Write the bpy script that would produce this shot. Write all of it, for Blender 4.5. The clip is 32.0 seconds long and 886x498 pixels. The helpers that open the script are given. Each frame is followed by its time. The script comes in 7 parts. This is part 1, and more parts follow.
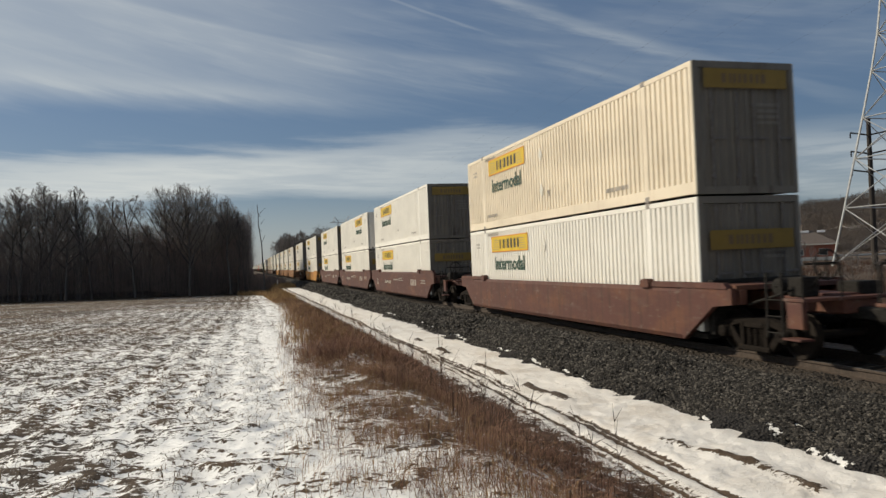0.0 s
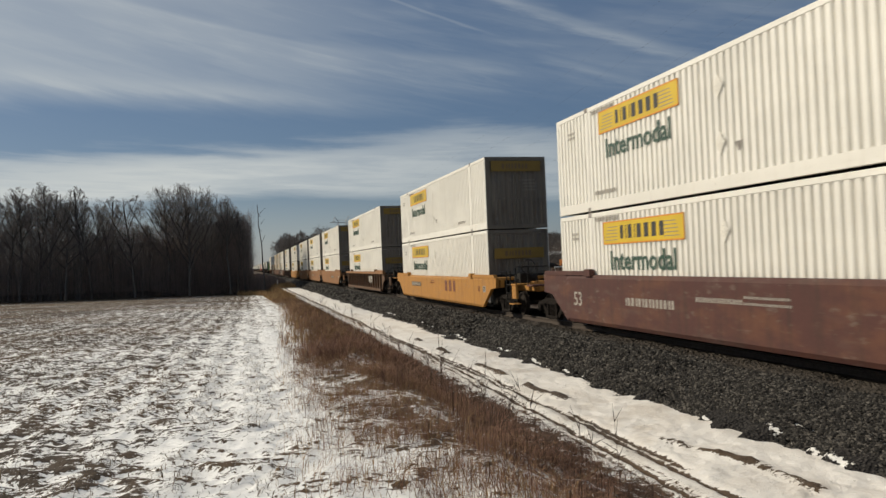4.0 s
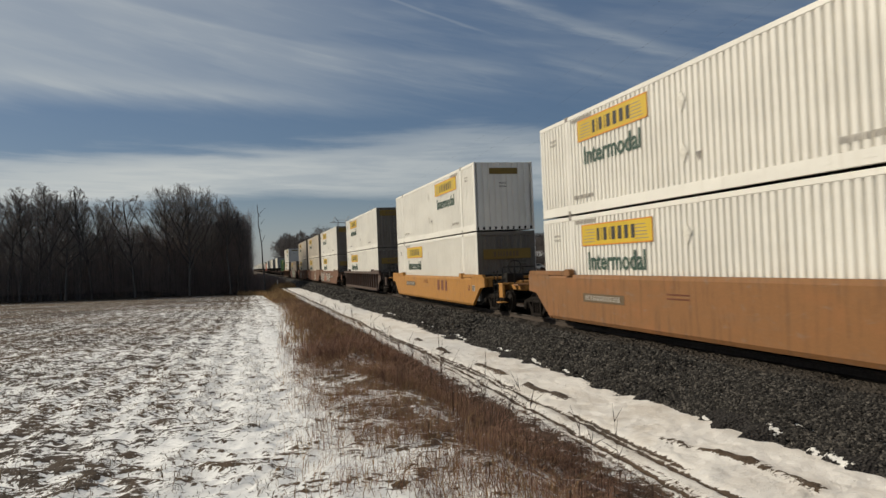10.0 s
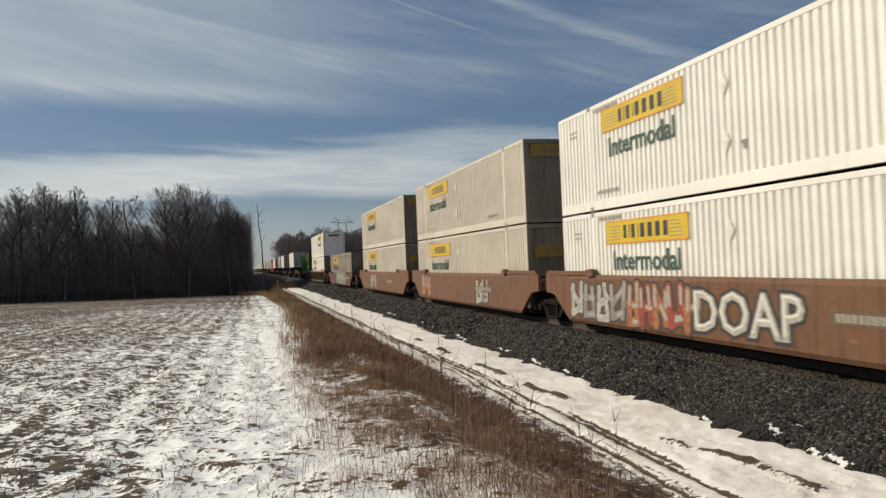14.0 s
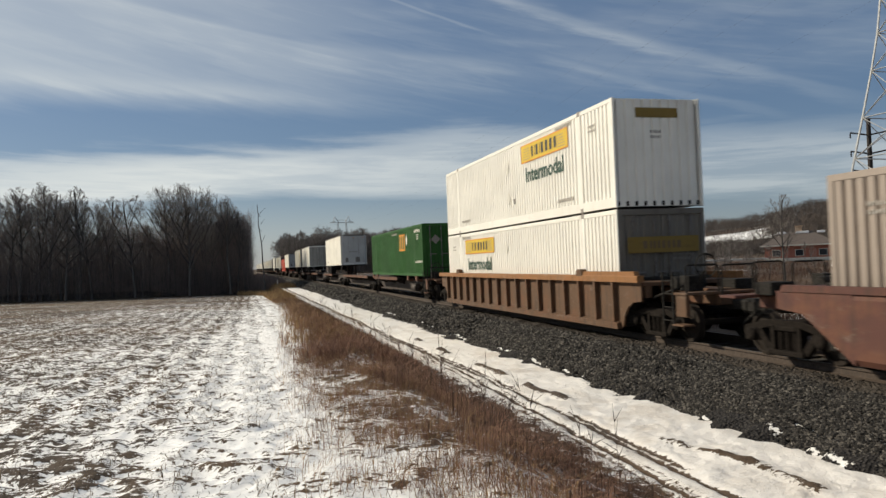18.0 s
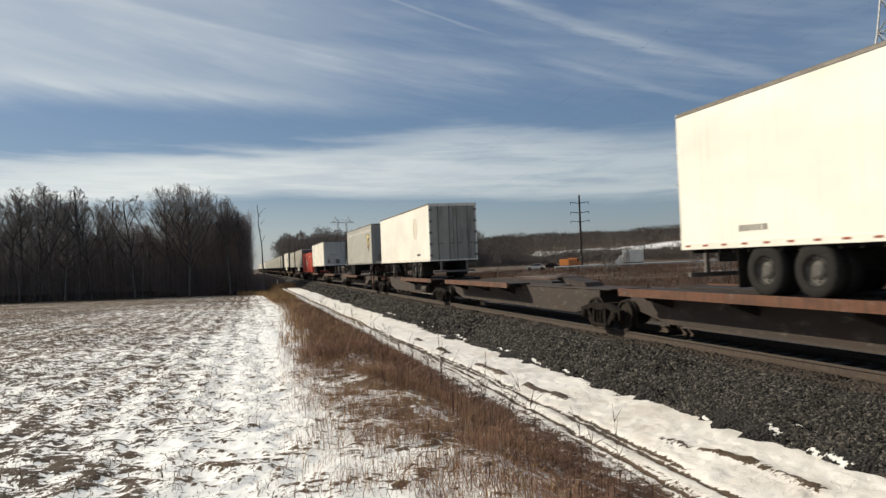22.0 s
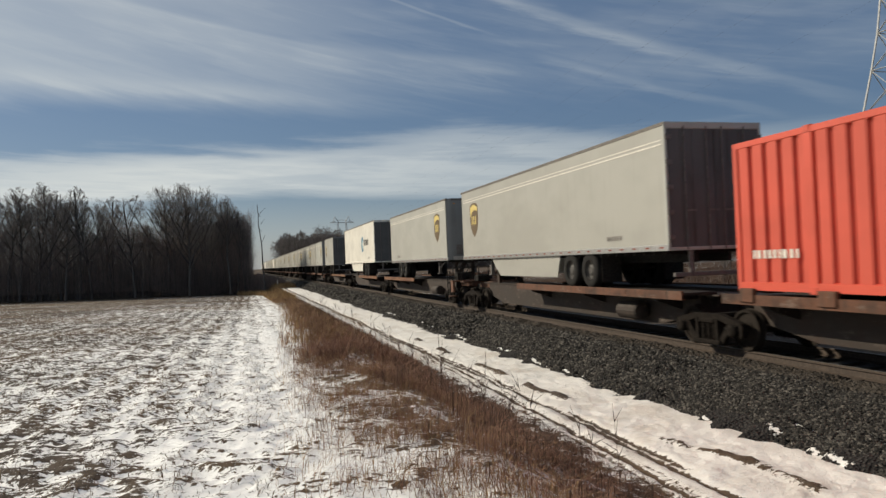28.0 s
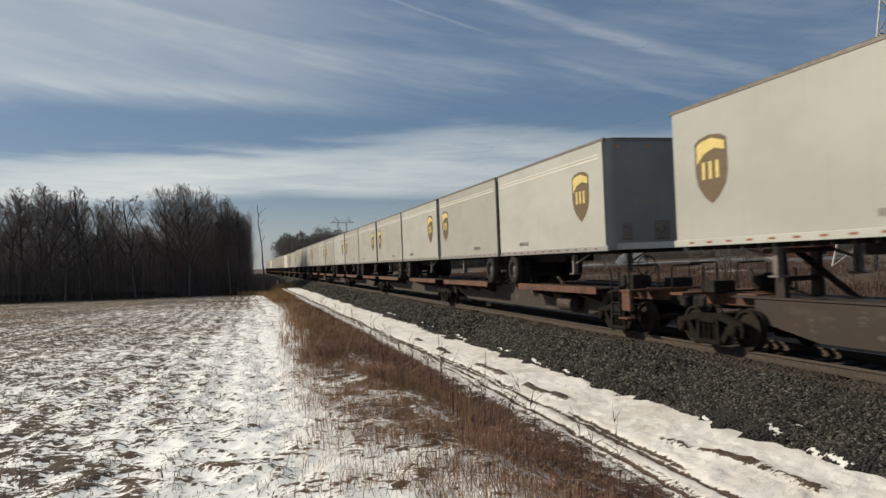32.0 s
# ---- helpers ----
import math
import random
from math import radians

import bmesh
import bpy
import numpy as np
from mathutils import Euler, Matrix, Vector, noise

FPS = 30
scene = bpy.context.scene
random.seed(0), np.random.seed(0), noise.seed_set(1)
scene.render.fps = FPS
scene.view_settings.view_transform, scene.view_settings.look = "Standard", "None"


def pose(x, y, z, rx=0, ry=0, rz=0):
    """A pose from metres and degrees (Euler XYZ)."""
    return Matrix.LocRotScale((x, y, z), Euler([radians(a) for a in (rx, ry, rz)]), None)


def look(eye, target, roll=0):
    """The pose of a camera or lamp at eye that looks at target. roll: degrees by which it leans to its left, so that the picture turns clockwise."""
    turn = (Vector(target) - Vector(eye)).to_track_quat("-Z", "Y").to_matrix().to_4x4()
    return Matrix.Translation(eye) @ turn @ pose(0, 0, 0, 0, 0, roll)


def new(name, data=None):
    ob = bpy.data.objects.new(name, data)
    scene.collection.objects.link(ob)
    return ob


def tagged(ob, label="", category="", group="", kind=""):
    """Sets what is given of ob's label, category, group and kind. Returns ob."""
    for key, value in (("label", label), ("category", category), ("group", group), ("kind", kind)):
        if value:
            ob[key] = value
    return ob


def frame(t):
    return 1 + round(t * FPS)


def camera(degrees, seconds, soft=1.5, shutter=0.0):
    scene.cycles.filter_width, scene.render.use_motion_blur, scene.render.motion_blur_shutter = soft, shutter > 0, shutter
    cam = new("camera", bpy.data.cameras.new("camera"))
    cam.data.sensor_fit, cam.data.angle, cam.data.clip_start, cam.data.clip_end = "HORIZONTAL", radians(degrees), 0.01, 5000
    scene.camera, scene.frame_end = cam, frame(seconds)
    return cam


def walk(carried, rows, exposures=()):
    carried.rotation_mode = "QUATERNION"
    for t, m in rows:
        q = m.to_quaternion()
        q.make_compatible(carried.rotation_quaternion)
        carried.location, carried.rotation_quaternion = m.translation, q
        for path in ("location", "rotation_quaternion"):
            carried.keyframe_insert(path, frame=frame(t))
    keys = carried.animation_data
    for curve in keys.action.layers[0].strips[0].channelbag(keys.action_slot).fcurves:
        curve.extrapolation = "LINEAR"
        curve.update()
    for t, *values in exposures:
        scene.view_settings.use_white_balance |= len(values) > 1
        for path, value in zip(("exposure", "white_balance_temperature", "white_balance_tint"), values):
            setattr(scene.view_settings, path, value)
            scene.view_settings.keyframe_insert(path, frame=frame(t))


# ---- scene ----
# The camera stands at the field's edge; the railway runs along +y, rail head at z = 0.
TRACK_X = 10.63
cam = camera(62.40, 32.0, soft=1.45, shutter=0.16)
EYE = Vector((0.0, 0.0, 2.07))
YAW, PITCH = radians(15.25), radians(0.975)
AIM = EYE + Vector((math.sin(YAW) * math.cos(PITCH), math.cos(YAW) * math.cos(PITCH), math.sin(PITCH)))
walk(cam, [(0, look(EYE, AIM, -2.33)), (32, look(EYE, AIM, -2.33))], [(0, -0.23), (2, -0.34), (3, -0.35), (6, -0.29), (9, -0.36), (10, -0.44), (11, -0.22), (12, -0.30), (12.4, -0.30), (13, -0.33), (13.6, -0.21), (14, -0.20), (17, -0.15), (18, -0.03), (19.2, -0.11), (20, 0.07), (22.2, 0.08), (22.9, -0.14), (23.4, -0.10), (24, 0.03), (24.6, -0.08), (25, -0.12), (28, -0.16), (30, -0.06), (32, -0.12)])

# ---------------------------------------------------------------- light
SUN_AZ, SUN_EL = radians(-52), radians(31)      # from +y towards -x
world = bpy.data.worlds.new("sky")
scene.world = world
world.use_nodes = True


def sky_nodes():
    nt = world.node_tree
    nt.nodes.clear()
    N = lambda kind: nt.nodes.new(kind)
    L = nt.links.new
    out, bg = N("ShaderNodeOutputWorld"), N("ShaderNodeBackground")
    sky = N("ShaderNodeTexSky")
    sky.sky_type = "NISHITA"
    sky.sun_disc = False
    sky.sun_elevation, sky.sun_rotation = SUN_EL, SUN_AZ
    sky.altitude, sky.air_density, sky.dust_density, sky.ozone_density = 200, 1.0, 0.5, 1.5
    tc = N("ShaderNodeTexCoord")
    sep = N("ShaderNodeSeparateXYZ")
    L(tc.outputs["Generated"], sep.inputs[0])

    def op(kind, a, b=None, clamp=False):
        m = N("ShaderNodeMath")
        m.operation, m.use_clamp = kind, clamp
        for i, v in enumerate((a, b)):
            if v is None:
                continue
            if isinstance(v, (int, float)):
                m.inputs[i].default_value = v
            else:
                L(v, m.inputs[i])
        return m.outputs[0]
    # everything below is laid out in degrees of azimuth (from +y towards +x) and height
    az = op("MULTIPLY", op("ARCTAN2", sep.outputs[0], sep.outputs[1]), 57.2958)
    el = op("MULTIPLY", op("ARCSINE", op("MAXIMUM", sep.outputs[2], 0.0)), 57.2958)

    def span(value, lo, hi, a=0.0, b=1.0):
        r = N("ShaderNodeMapRange")
        r.interpolation_type = "SMOOTHSTEP"
        for key, v in (("From Min", lo), ("From Max", hi), ("To Min", a), ("To Max", b)):
            r.inputs[key].default_value = v
        L(value, r.inputs["Value"])
        return r.outputs[0]

    def wisps(per_az, per_el, tilt, detail, offset, rough=0.55):
        """Drawn-out noise; tilt is how many degrees it sinks for each degree to the right."""
        mp, n = N("ShaderNodeCombineXYZ"), N("ShaderNodeTexNoise")
        L(op("ADD", op("MULTIPLY", az, per_az), offset), mp.inputs[0])
        L(op("MULTIPLY", op("ADD", el, op("MULTIPLY", az, tilt)), per_el), mp.inputs[1])
        mp.inputs[2].default_value = offset
        n.inputs["Scale"].default_value, n.inputs["Detail"].default_value = 1.0, detail
        n.inputs["Roughness"].default_value, n.inputs["Distortion"].default_value = rough, 0.3
        L(mp.outputs[0], n.inputs["Vector"])
        return n.outputs["Fac"]
    soft = wisps(0.06, 0.33, 0.16, 4, 3.1)
    fine = wisps(0.16, 1.5, 0.22, 6, 8.3, 0.6)
    flat = wisps(0.10, 1.1, 0.03, 5, 5.2, 0.6)
    slow = wisps(0.055, 0.25, 0.05, 3, 1.7)
    centred = lambda v, k: op("MULTIPLY", op("SUBTRACT", v, 0.5), k)

    def streak(az0, el0, az1, el1, above, below, gain, rag=1.2):
        """A trail of thin cloud between two places, with its own softness above and below."""
        dx, dy = az1 - az0, el1 - el0
        ln = math.hypot(dx, dy)
        ax, ey = op("SUBTRACT", az, az0), op("SUBTRACT", el, el0)
        along = op("ADD", op("MULTIPLY", ax, dx / ln ** 2), op("MULTIPLY", ey, dy / ln ** 2))
        off = op("ADD", op("SUBTRACT", op("MULTIPLY", ey, dx / ln), op("MULTIPLY", ax, dy / ln)), centred(fine, rag))
        body = op("MULTIPLY", span(off, above, above * 0.15), span(off, -below, -below * 0.1))
        ends = op("MULTIPLY", span(along, -0.12, 0.12), span(along, 1.15, 0.7))
        return op("MULTIPLY", op("MULTIPLY", body, ends), op("MULTIPLY", op("ADD", fine, 0.5), gain * 0.50))
    # long bank of pale cloud low over the horizon, ragged above, clean below
    lower = op("ADD", el, op("MULTIPLY", op("ABSOLUTE", op("SUBTRACT", az, 3.0)), 0.055))
    upper = op("ADD", op("ADD", el, op("MULTIPLY", op("ABSOLUTE", op("SUBTRACT", az, 17.0)), 0.075)), op("ADD", centred(flat, 3.6), centred(slow, 2.6)))
    lower = op("ADD", lower, centred(flat, 0.9))
    bank = op("MULTIPLY", span(lower, 5.0, 6.6), span(upper, 11.3, 8.7))
    bank = op("MULTIPLY", bank, op("ADD", span(flat, 0.34, 0.62, 0.46, 0.70), span(az, 34, -14, -0.24, 0.28)))
    left = span(az, 16, -15, 0.0, 1.0)
    veil = op("MULTIPLY", span(op("ADD", el, centred(soft, 3.0)), 11.0, 13.2), op("ADD", span(soft, 0.36, 0.66, 0.04, 0.13), op("MULTIPLY", left, 0.34)))
    thin = op("ADD", veil, op("MULTIPLY", span(fine, 0.42, 0.75), op("MULTIPLY", span(el, 10.0, 13.0), 0.06)))
    for args in ((-10.5, 19.4, 8.5, 16.0, 0.35, 3.2, 0.24, 0.5), (5.0, 16.4, 22.0, 14.6, 0.9, 2.0, 0.20), (19.3, 20.2, 33.4, 14.4, 0.65, 0.7, 0.30), (29.0, 16.6, 46.0, 9.6, 0.6, 0.8, 0.20),
                 (10.6, 20.4, 19.6, 17.2, 0.16, 0.16, 0.24, 0.2), (-16.5, 13.6, 4.5, 12.9, 1.1, 0.7, 0.22), (24.0, 15.0, 41.0, 9.2, 0.5, 0.6, 0.16), (36.0, 21.0, 52.0, 15.5, 1.6, 1.6, 0.14)):
        thin = op("ADD", thin, streak(*args))
    low = op("MULTIPLY", span(el, 6.5, 1.5), span(az, 30, 5, 0.06, 0.20))
    fac = op("MAXIMUM", op("MAXIMUM", op("MINIMUM", thin, 0.75), bank), low)
    # the blue of the upper sky is muted by high ice haze
    haze = N("ShaderNodeMix")
    haze.data_type = "RGBA"
    haze.inputs[0].default_value = 0.42
    L(sky.outputs[0], haze.inputs[6])
    haze.inputs[7].default_value = (1.42, 2.65, 5.0, 1)
    mix = N("ShaderNodeMix")
    mix.data_type = "RGBA"
    L(fac, mix.inputs[0]), L(haze.outputs[2], mix.inputs[6])
    mix.inputs[7].default_value = (10.9, 11.4, 11.1, 1)
    L(mix.outputs[2], bg.inputs[0])
    bg.inputs[1].default_value = 0.068
    L(bg.outputs[0], out.inputs[0])


sky_nodes()
sun_data = bpy.data.lights.new("sun", "SUN")
sun_data.energy, sun_data.angle, sun_data.color = 5.0, radians(0.53), (1.0, 0.90, 0.72)
sun = new("sun", sun_data)
SUN_DIR = Vector((math.sin(SUN_AZ) * math.cos(SUN_EL), math.cos(SUN_AZ) * math.cos(SUN_EL), math.sin(SUN_EL)))
sun.matrix_world = look(SUN_DIR * 50, (0, 0, 0))


# ---------------------------------------------------------------- materials
class Nodes:
    """Small builder for node materials."""

    def __init__(self, name):
        self.mat = bpy.data.materials.new(name)
        self.mat.use_nodes = True
        self.nt = self.mat.node_tree
        self.bsdf = self.nt.nodes["Principled BSDF"]
        self.tc = self.nt.nodes.new("ShaderNodeTexCoord")

    def link(self, a, b):
        self.nt.links.new(a, b)

    def node(self, kind):
        return self.nt.nodes.new(kind)

    def coords(self, scale=(1, 1, 1), loc=(0, 0, 0), rnd=False):
        mp = self.node("ShaderNodeMapping")
        mp.inputs["Scale"].default_value = scale
        mp.inputs["Location"].default_value = loc
        if rnd:
            info, mul = self.node("ShaderNodeObjectInfo"), self.node("ShaderNodeVectorMath")
            mul.operation = "MULTIPLY_ADD"
            comb = self.node("ShaderNodeCombineXYZ")
            for i in range(3):
                self.link(info.outputs["Random"], comb.inputs[i])
            self.link(comb.outputs[0], mul.inputs[0])
            mul.inputs[1].default_value = (37, 53, 71)
            self.link(self.tc.outputs["Object"], mul.inputs[2])
            self.link(mul.outputs[0], mp.inputs[0])
        else:
            self.link(self.tc.outputs["Object"], mp.inputs[0])
        return mp.outputs[0]

    def noise(self, scale, detail=4, rough=0.55, vec=None, dist=0.0):
        n = self.node("ShaderNodeTexNoise")
        n.inputs["Scale"].default_value, n.inputs["Detail"].default_value = scale, detail
        n.inputs["Roughness"].default_value, n.inputs["Distortion"].default_value = rough, dist
        self.link(vec if vec is not None else self.tc.outputs["Object"], n.inputs["Vector"])
        return n.outputs["Fac"]

    def ramp(self, fac, lo, hi, a=0.0, b=1.0):
        r = self.node("ShaderNodeMapRange")
        r.interpolation_type = "SMOOTHSTEP"
        for key, v in (("From Min", lo), ("From Max", hi), ("To Min", a), ("To Max", b)):
            r.inputs[key].default_value = v
        self.link(fac, r.inputs["Value"])
        return r.outputs[0]

    def mix(self, fac, a, b, mode="MIX"):
        m = self.node("ShaderNodeMix")
        m.data_type, m.blend_type = "RGBA", mode
        for i, v in ((0, fac), (6, a), (7, b)):
            if isinstance(v, (int, float)):
                m.inputs[i].default_value = v
            elif isinstance(v, tuple):
                m.inputs[i].default_value = (*v, 1) if len(v) == 3 else v
            else:
                self.link(v, m.inputs[i])
        return m.outputs[2]

    def math(self, kind, a, b=0.0, clamp=False):
        m = self.node("ShaderNodeMath")
        m.operation, m.use_clamp = kind, clamp
        for i, v in ((0, a), (1, b)):
            if isinstance(v, (int, float)):
                m.inputs[i].default_value = v
            else:
                self.link(v, m.inputs[i])
        return m.outputs[0]

    def bump(self, height, strength=0.3, dist=0.02):
        b = self.node("ShaderNodeBump")
        b.inputs["Strength"].default_value, b.inputs["Distance"].default_value = strength, dist
        self.link(height, b.inputs["Height"])
        self.link(b.outputs[0], self.bsdf.inputs["Normal"])

    def done(self, colour, rough=0.6, metal=0.0, spec=0.35):
        for key, v in (("Base Color", colour), ("Roughness", rough), ("Metallic", metal), ("Specular IOR Level", spec)):
            if isinstance(v, (int, float)):
                self.bsdf.inputs[key].default_value = v
            elif isinstance(v, tuple):
                self.bsdf.inputs[key].default_value = (*v, 1)
            else:
                self.link(v, self.bsdf.inputs[key])
        return self.mat


def painted(name, colour, dirt=(0.10, 0.085, 0.065), amount=0.35, rough=0.5, vary=0.08, streaks=0.5, fade=0.12):
    """Weathered paint: faded patches, vertical grime streaks, fine speckle."""
    m = Nodes(name)
    big = m.noise(1, 3, vec=m.coords((0.7, 0.35, 0.7), rnd=True))
    run = m.noise(1, 5, 0.6, vec=m.coords((3.0, 6.5, 0.45), rnd=True))
    fine = m.noise(30, 3, vec=m.coords(rnd=True))
    dark = tuple(c * (1 - vary * 2.2) for c in colour)
    base = m.mix(m.ramp(big, 0.3, 0.7), colour, dark)
    base = m.mix(m.math("MULTIPLY", m.ramp(run, 0.52, 0.80), amount * streaks), base, dirt)
    base = m.mix(m.math("MULTIPLY", m.ramp(fine, 0.58, 0.75), amount * 0.35), base, dirt)
    # each panel has aged differently
    info = m.node("ShaderNodeObjectInfo")
    base = m.mix(m.math("MULTIPLY", info.outputs["Random"], fade), base, dirt)
    m.bump(m.noise(45, 3), 0.05, 0.004)
    return m.done(base, m.ramp(big, 0.3, 0.7, rough, min(1, rough + 0.15)))


def plain(name, colour, rough=0.7, metal=0.0, scale=20, vary=0.25, bump=0.1, spec=0.35):
    m = Nodes(name)
    n = m.noise(scale, 5, 0.6, vec=m.coords(rnd=True))
    base = m.mix(m.ramp(n, 0.3, 0.7), tuple(c * (1 - vary) for c in colour), tuple(min(1, c * (1 + vary)) for c in colour))
    m.bump(n, bump, 0.01)
    return m.done(base, rough, metal, spec)


def rusty(name, colour, rust=(0.16, 0.065, 0.03), amount=0.5, rough=0.75):
    m = Nodes(name)
    big = m.noise(1, 5, 0.62, vec=m.coords((1.1, 0.7, 1.6), rnd=True))
    run = m.noise(1, 5, 0.6, vec=m.coords((4, 7.5, 0.8), rnd=True))
    fine = m.noise(55, 4, 0.6, vec=m.coords(rnd=True))
    base = m.mix(m.ramp(fine, 0.3, 0.75), tuple(c * 0.86 for c in colour), tuple(min(1, c * 1.12) for c in colour))
    dust = m.noise(1, 4, 0.6, vec=m.coords((2.2, 0.9, 2.8), rnd=True))
    base = m.mix(m.ramp(dust, 0.52, 0.78, 0, 0.28), base, (0.16, 0.125, 0.10))
    base = m.mix(m.math("MULTIPLY", m.ramp(big, 0.45, 0.72), amount), base, rust)
    base = m.mix(m.math("MULTIPLY", m.ramp(run, 0.48, 0.70), amount * 0.85), base, (0.036, 0.023, 0.016))
    # bare pale scuffs where loads and gear have rubbed
    scuff = m.noise(1, 6, 0.68, vec=m.coords((5, 2.6, 6), (3, 9, 2), rnd=True))
    base = m.mix(m.ramp(scuff, 0.57, 0.69, 0, 0.36), base, (0.20, 0.165, 0.135))
    m.bump(fine, 0.12, 0.006)
    return m.done(base, rough)


WHITE = painted("container_white", (0.81, 0.785, 0.72), (0.32, 0.25, 0.17), 0.46, vary=0.05, fade=0.08)
CREAM = painted("container_cream", (0.80, 0.71, 0.56), (0.34, 0.20, 0.10), 0.55)
WHITE_TAN = painted("container_tan_white", (0.62, 0.56, 0.47), (0.28, 0.2, 0.13), 0.6)
# trailer doors: the end's shade is painted into the base, dirt into the streaks
TRAILER_DARK = painted("trailer_door_shaded_dark", (0.105, 0.105, 0.104), (0.03, 0.025, 0.02), 0.9, streaks=0.8)
# white containers' door ends: grime streaks over a base darkened for their shade
DOORS = painted("door_grime_and_shade", (0.165, 0.147, 0.122), (0.04, 0.028, 0.019), 1.0, streaks=0.95)
GREYBOX = painted("container_weathered_grey", (0.30, 0.27, 0.24), (0.12, 0.09, 0.07), 0.6)
OLDBOX = painted("container_weathered_tan_grey", (0.32, 0.265, 0.222), (0.12, 0.09, 0.07), 0.6)
GREEN = painted("container_green", (0.012, 0.082, 0.007), (0.03, 0.045, 0.02), 0.22)
RED = painted("container_red", (0.60, 0.086, 0.050), (0.22, 0.08, 0.06), 0.3)
TRAILER_WHITE = painted("trailer_white", (0.80, 0.77, 0.69), (0.35, 0.30, 0.22), 0.30, 0.4, streaks=0.7)
TRAILER_GREY = painted("trailer_grey", (0.46, 0.46, 0.42), (0.2, 0.17, 0.14), 0.3, 0.4, fade=0.45)
# both nose colours are darker than the walls: the nose's shade is painted in
TRAILER_NOSE = painted("trailer_nose_shaded_grey", (0.21, 0.215, 0.215), (0.1, 0.09, 0.08), 0.4, 0.45)
NOSE_WHITE = painted("trailer_nose_shaded_white", (0.44, 0.44, 0.425), (0.14, 0.12, 0.10), 0.7, 0.45, streaks=0.8)
DULL_ROD = plain("dull_rod_grey", (0.15, 0.135, 0.125), 0.6, 0.2, 14, 0.25, 0.05)
ALU = plain("aluminium_trim", (0.55, 0.54, 0.52), 0.38, 0.85, 14, 0.15, 0.05)
# white doors, greyed in the base colour for shade, streaked with dirt
TRAILER_DOOR = painted("trailer_door_shaded_white", (0.36, 0.34, 0.30), (0.10, 0.08, 0.065), 1.0, streaks=0.9)
# the logo yellow again, darkened to carry the shade on container ends
YELLOW_SHADED = painted("end_plate_shaded_yellow", (0.23, 0.15, 0.03), (0.08, 0.05, 0.02), 0.8)
YELLOW = painted("logo_yellow", (0.64, 0.44, 0.030), (0.35, 0.2, 0.06), 0.3)
INK = plain("ink_black", (0.035, 0.035, 0.035), 0.6, 0, 30, 0.2, 0)
INK_GREEN = plain("ink_green", (0.035, 0.075, 0.055), 0.6, 0, 30, 0.2, 0)
INK_GREY = plain("ink_grey", (0.22, 0.20, 0.18), 0.6, 0, 30, 0.2, 0)
INK_FAINT = plain("stencil_faint_grey", (0.36, 0.33, 0.29), 0.6, 0, 30, 0.25, 0)
INK_DULL = plain("stencil_dull_white", (0.34, 0.31, 0.27), 0.7, 0, 30, 0.25, 0)
INK_WHITE = plain("ink_white", (0.66, 0.63, 0.56), 0.6, 0, 30, 0.2, 0)
INK_ORANGE = plain("ink_orange", (0.60, 0.24, 0.03), 0.6, 0, 30, 0.2, 0)
INK_BLUE = plain("ink_blue", (0.09, 0.22, 0.33), 0.5, 0, 30, 0.2, 0)
INK_LIGHTBLUE = plain("ink_light_blue", (0.30, 0.50, 0.58), 0.5, 0, 30, 0.2, 0)
INK_SILVER = plain("ink_silver", (0.40, 0.37, 0.32), 0.5, 0, 9, 0.3, 0)
INK_RUST = plain("ink_rust_orange", (0.30, 0.12, 0.05), 0.6, 0, 9, 0.35, 0)
INK_REDDISH = plain("ink_dull_red", (0.26, 0.055, 0.035), 0.6, 0, 9, 0.35, 0)
INK_PALEGREEN = plain("ink_pale_green", (0.26, 0.285, 0.235), 0.6, 0, 9, 0.25, 0)
INK_SAGE = plain("ink_grey_green", (0.135, 0.145, 0.115), 0.6, 0, 9, 0.35, 0)
# dark grey-brown for the rails along the trailers' roof edges
TOP_RAIL = plain("dark_roof_rail", (0.14, 0.125, 0.11), 0.55, 0.3, 14, 0.3, 0.05)
INK_BROWN = plain("ink_brown", (0.125, 0.085, 0.046), 0.5, 0, 30, 0.2, 0)
INK_GOLD = plain("ink_gold", (0.62, 0.49, 0.17), 0.5, 0, 30, 0.2, 0)
INK_FADED = plain("ink_faded_maroon", (0.17, 0.060, 0.030), 0.6, 0, 9, 0.3, 0)
INK_MAROON = plain("ink_maroon", (0.19, 0.065, 0.035), 0.6, 0, 30, 0.2, 0)
REFLECT = plain("reflector_red", (0.26, 0.085, 0.055), 0.4, 0, 30, 0.2, 0)
BLACK = plain("grimy_black_steel", (0.022, 0.020, 0.018), 0.8, 0, 18, 0.4, 0.2, 0.1)
TRUCK = plain("grimy_brown_steel", (0.0135, 0.0105, 0.0085), 0.9, 0, 14, 0.45, 0.25, 0.1)
WHEEL = plain("wheel_steel", (0.021, 0.016, 0.0125), 0.8, 0.0, 16, 0.3, 0.1, 0.15)
RUBBER = plain("tyre_rubber", (0.020, 0.019, 0.018), 0.9, 0, 25, 0.3, 0.2, 0.15)
RIM = plain("wheel_rim", (0.075, 0.070, 0.064), 0.7, 0.1, 20, 0.3, 0.1)
WELL_MAROON = rusty("wagon_maroon_paint", (0.076, 0.028, 0.023), amount=0.5)
WELL_RED = rusty("wagon_red_brown_paint", (0.088, 0.034, 0.026), amount=0.6)
WELL_ORANGE = rusty("wagon_orange_paint", (0.235, 0.108, 0.038), (0.30, 0.12, 0.04), 0.4)
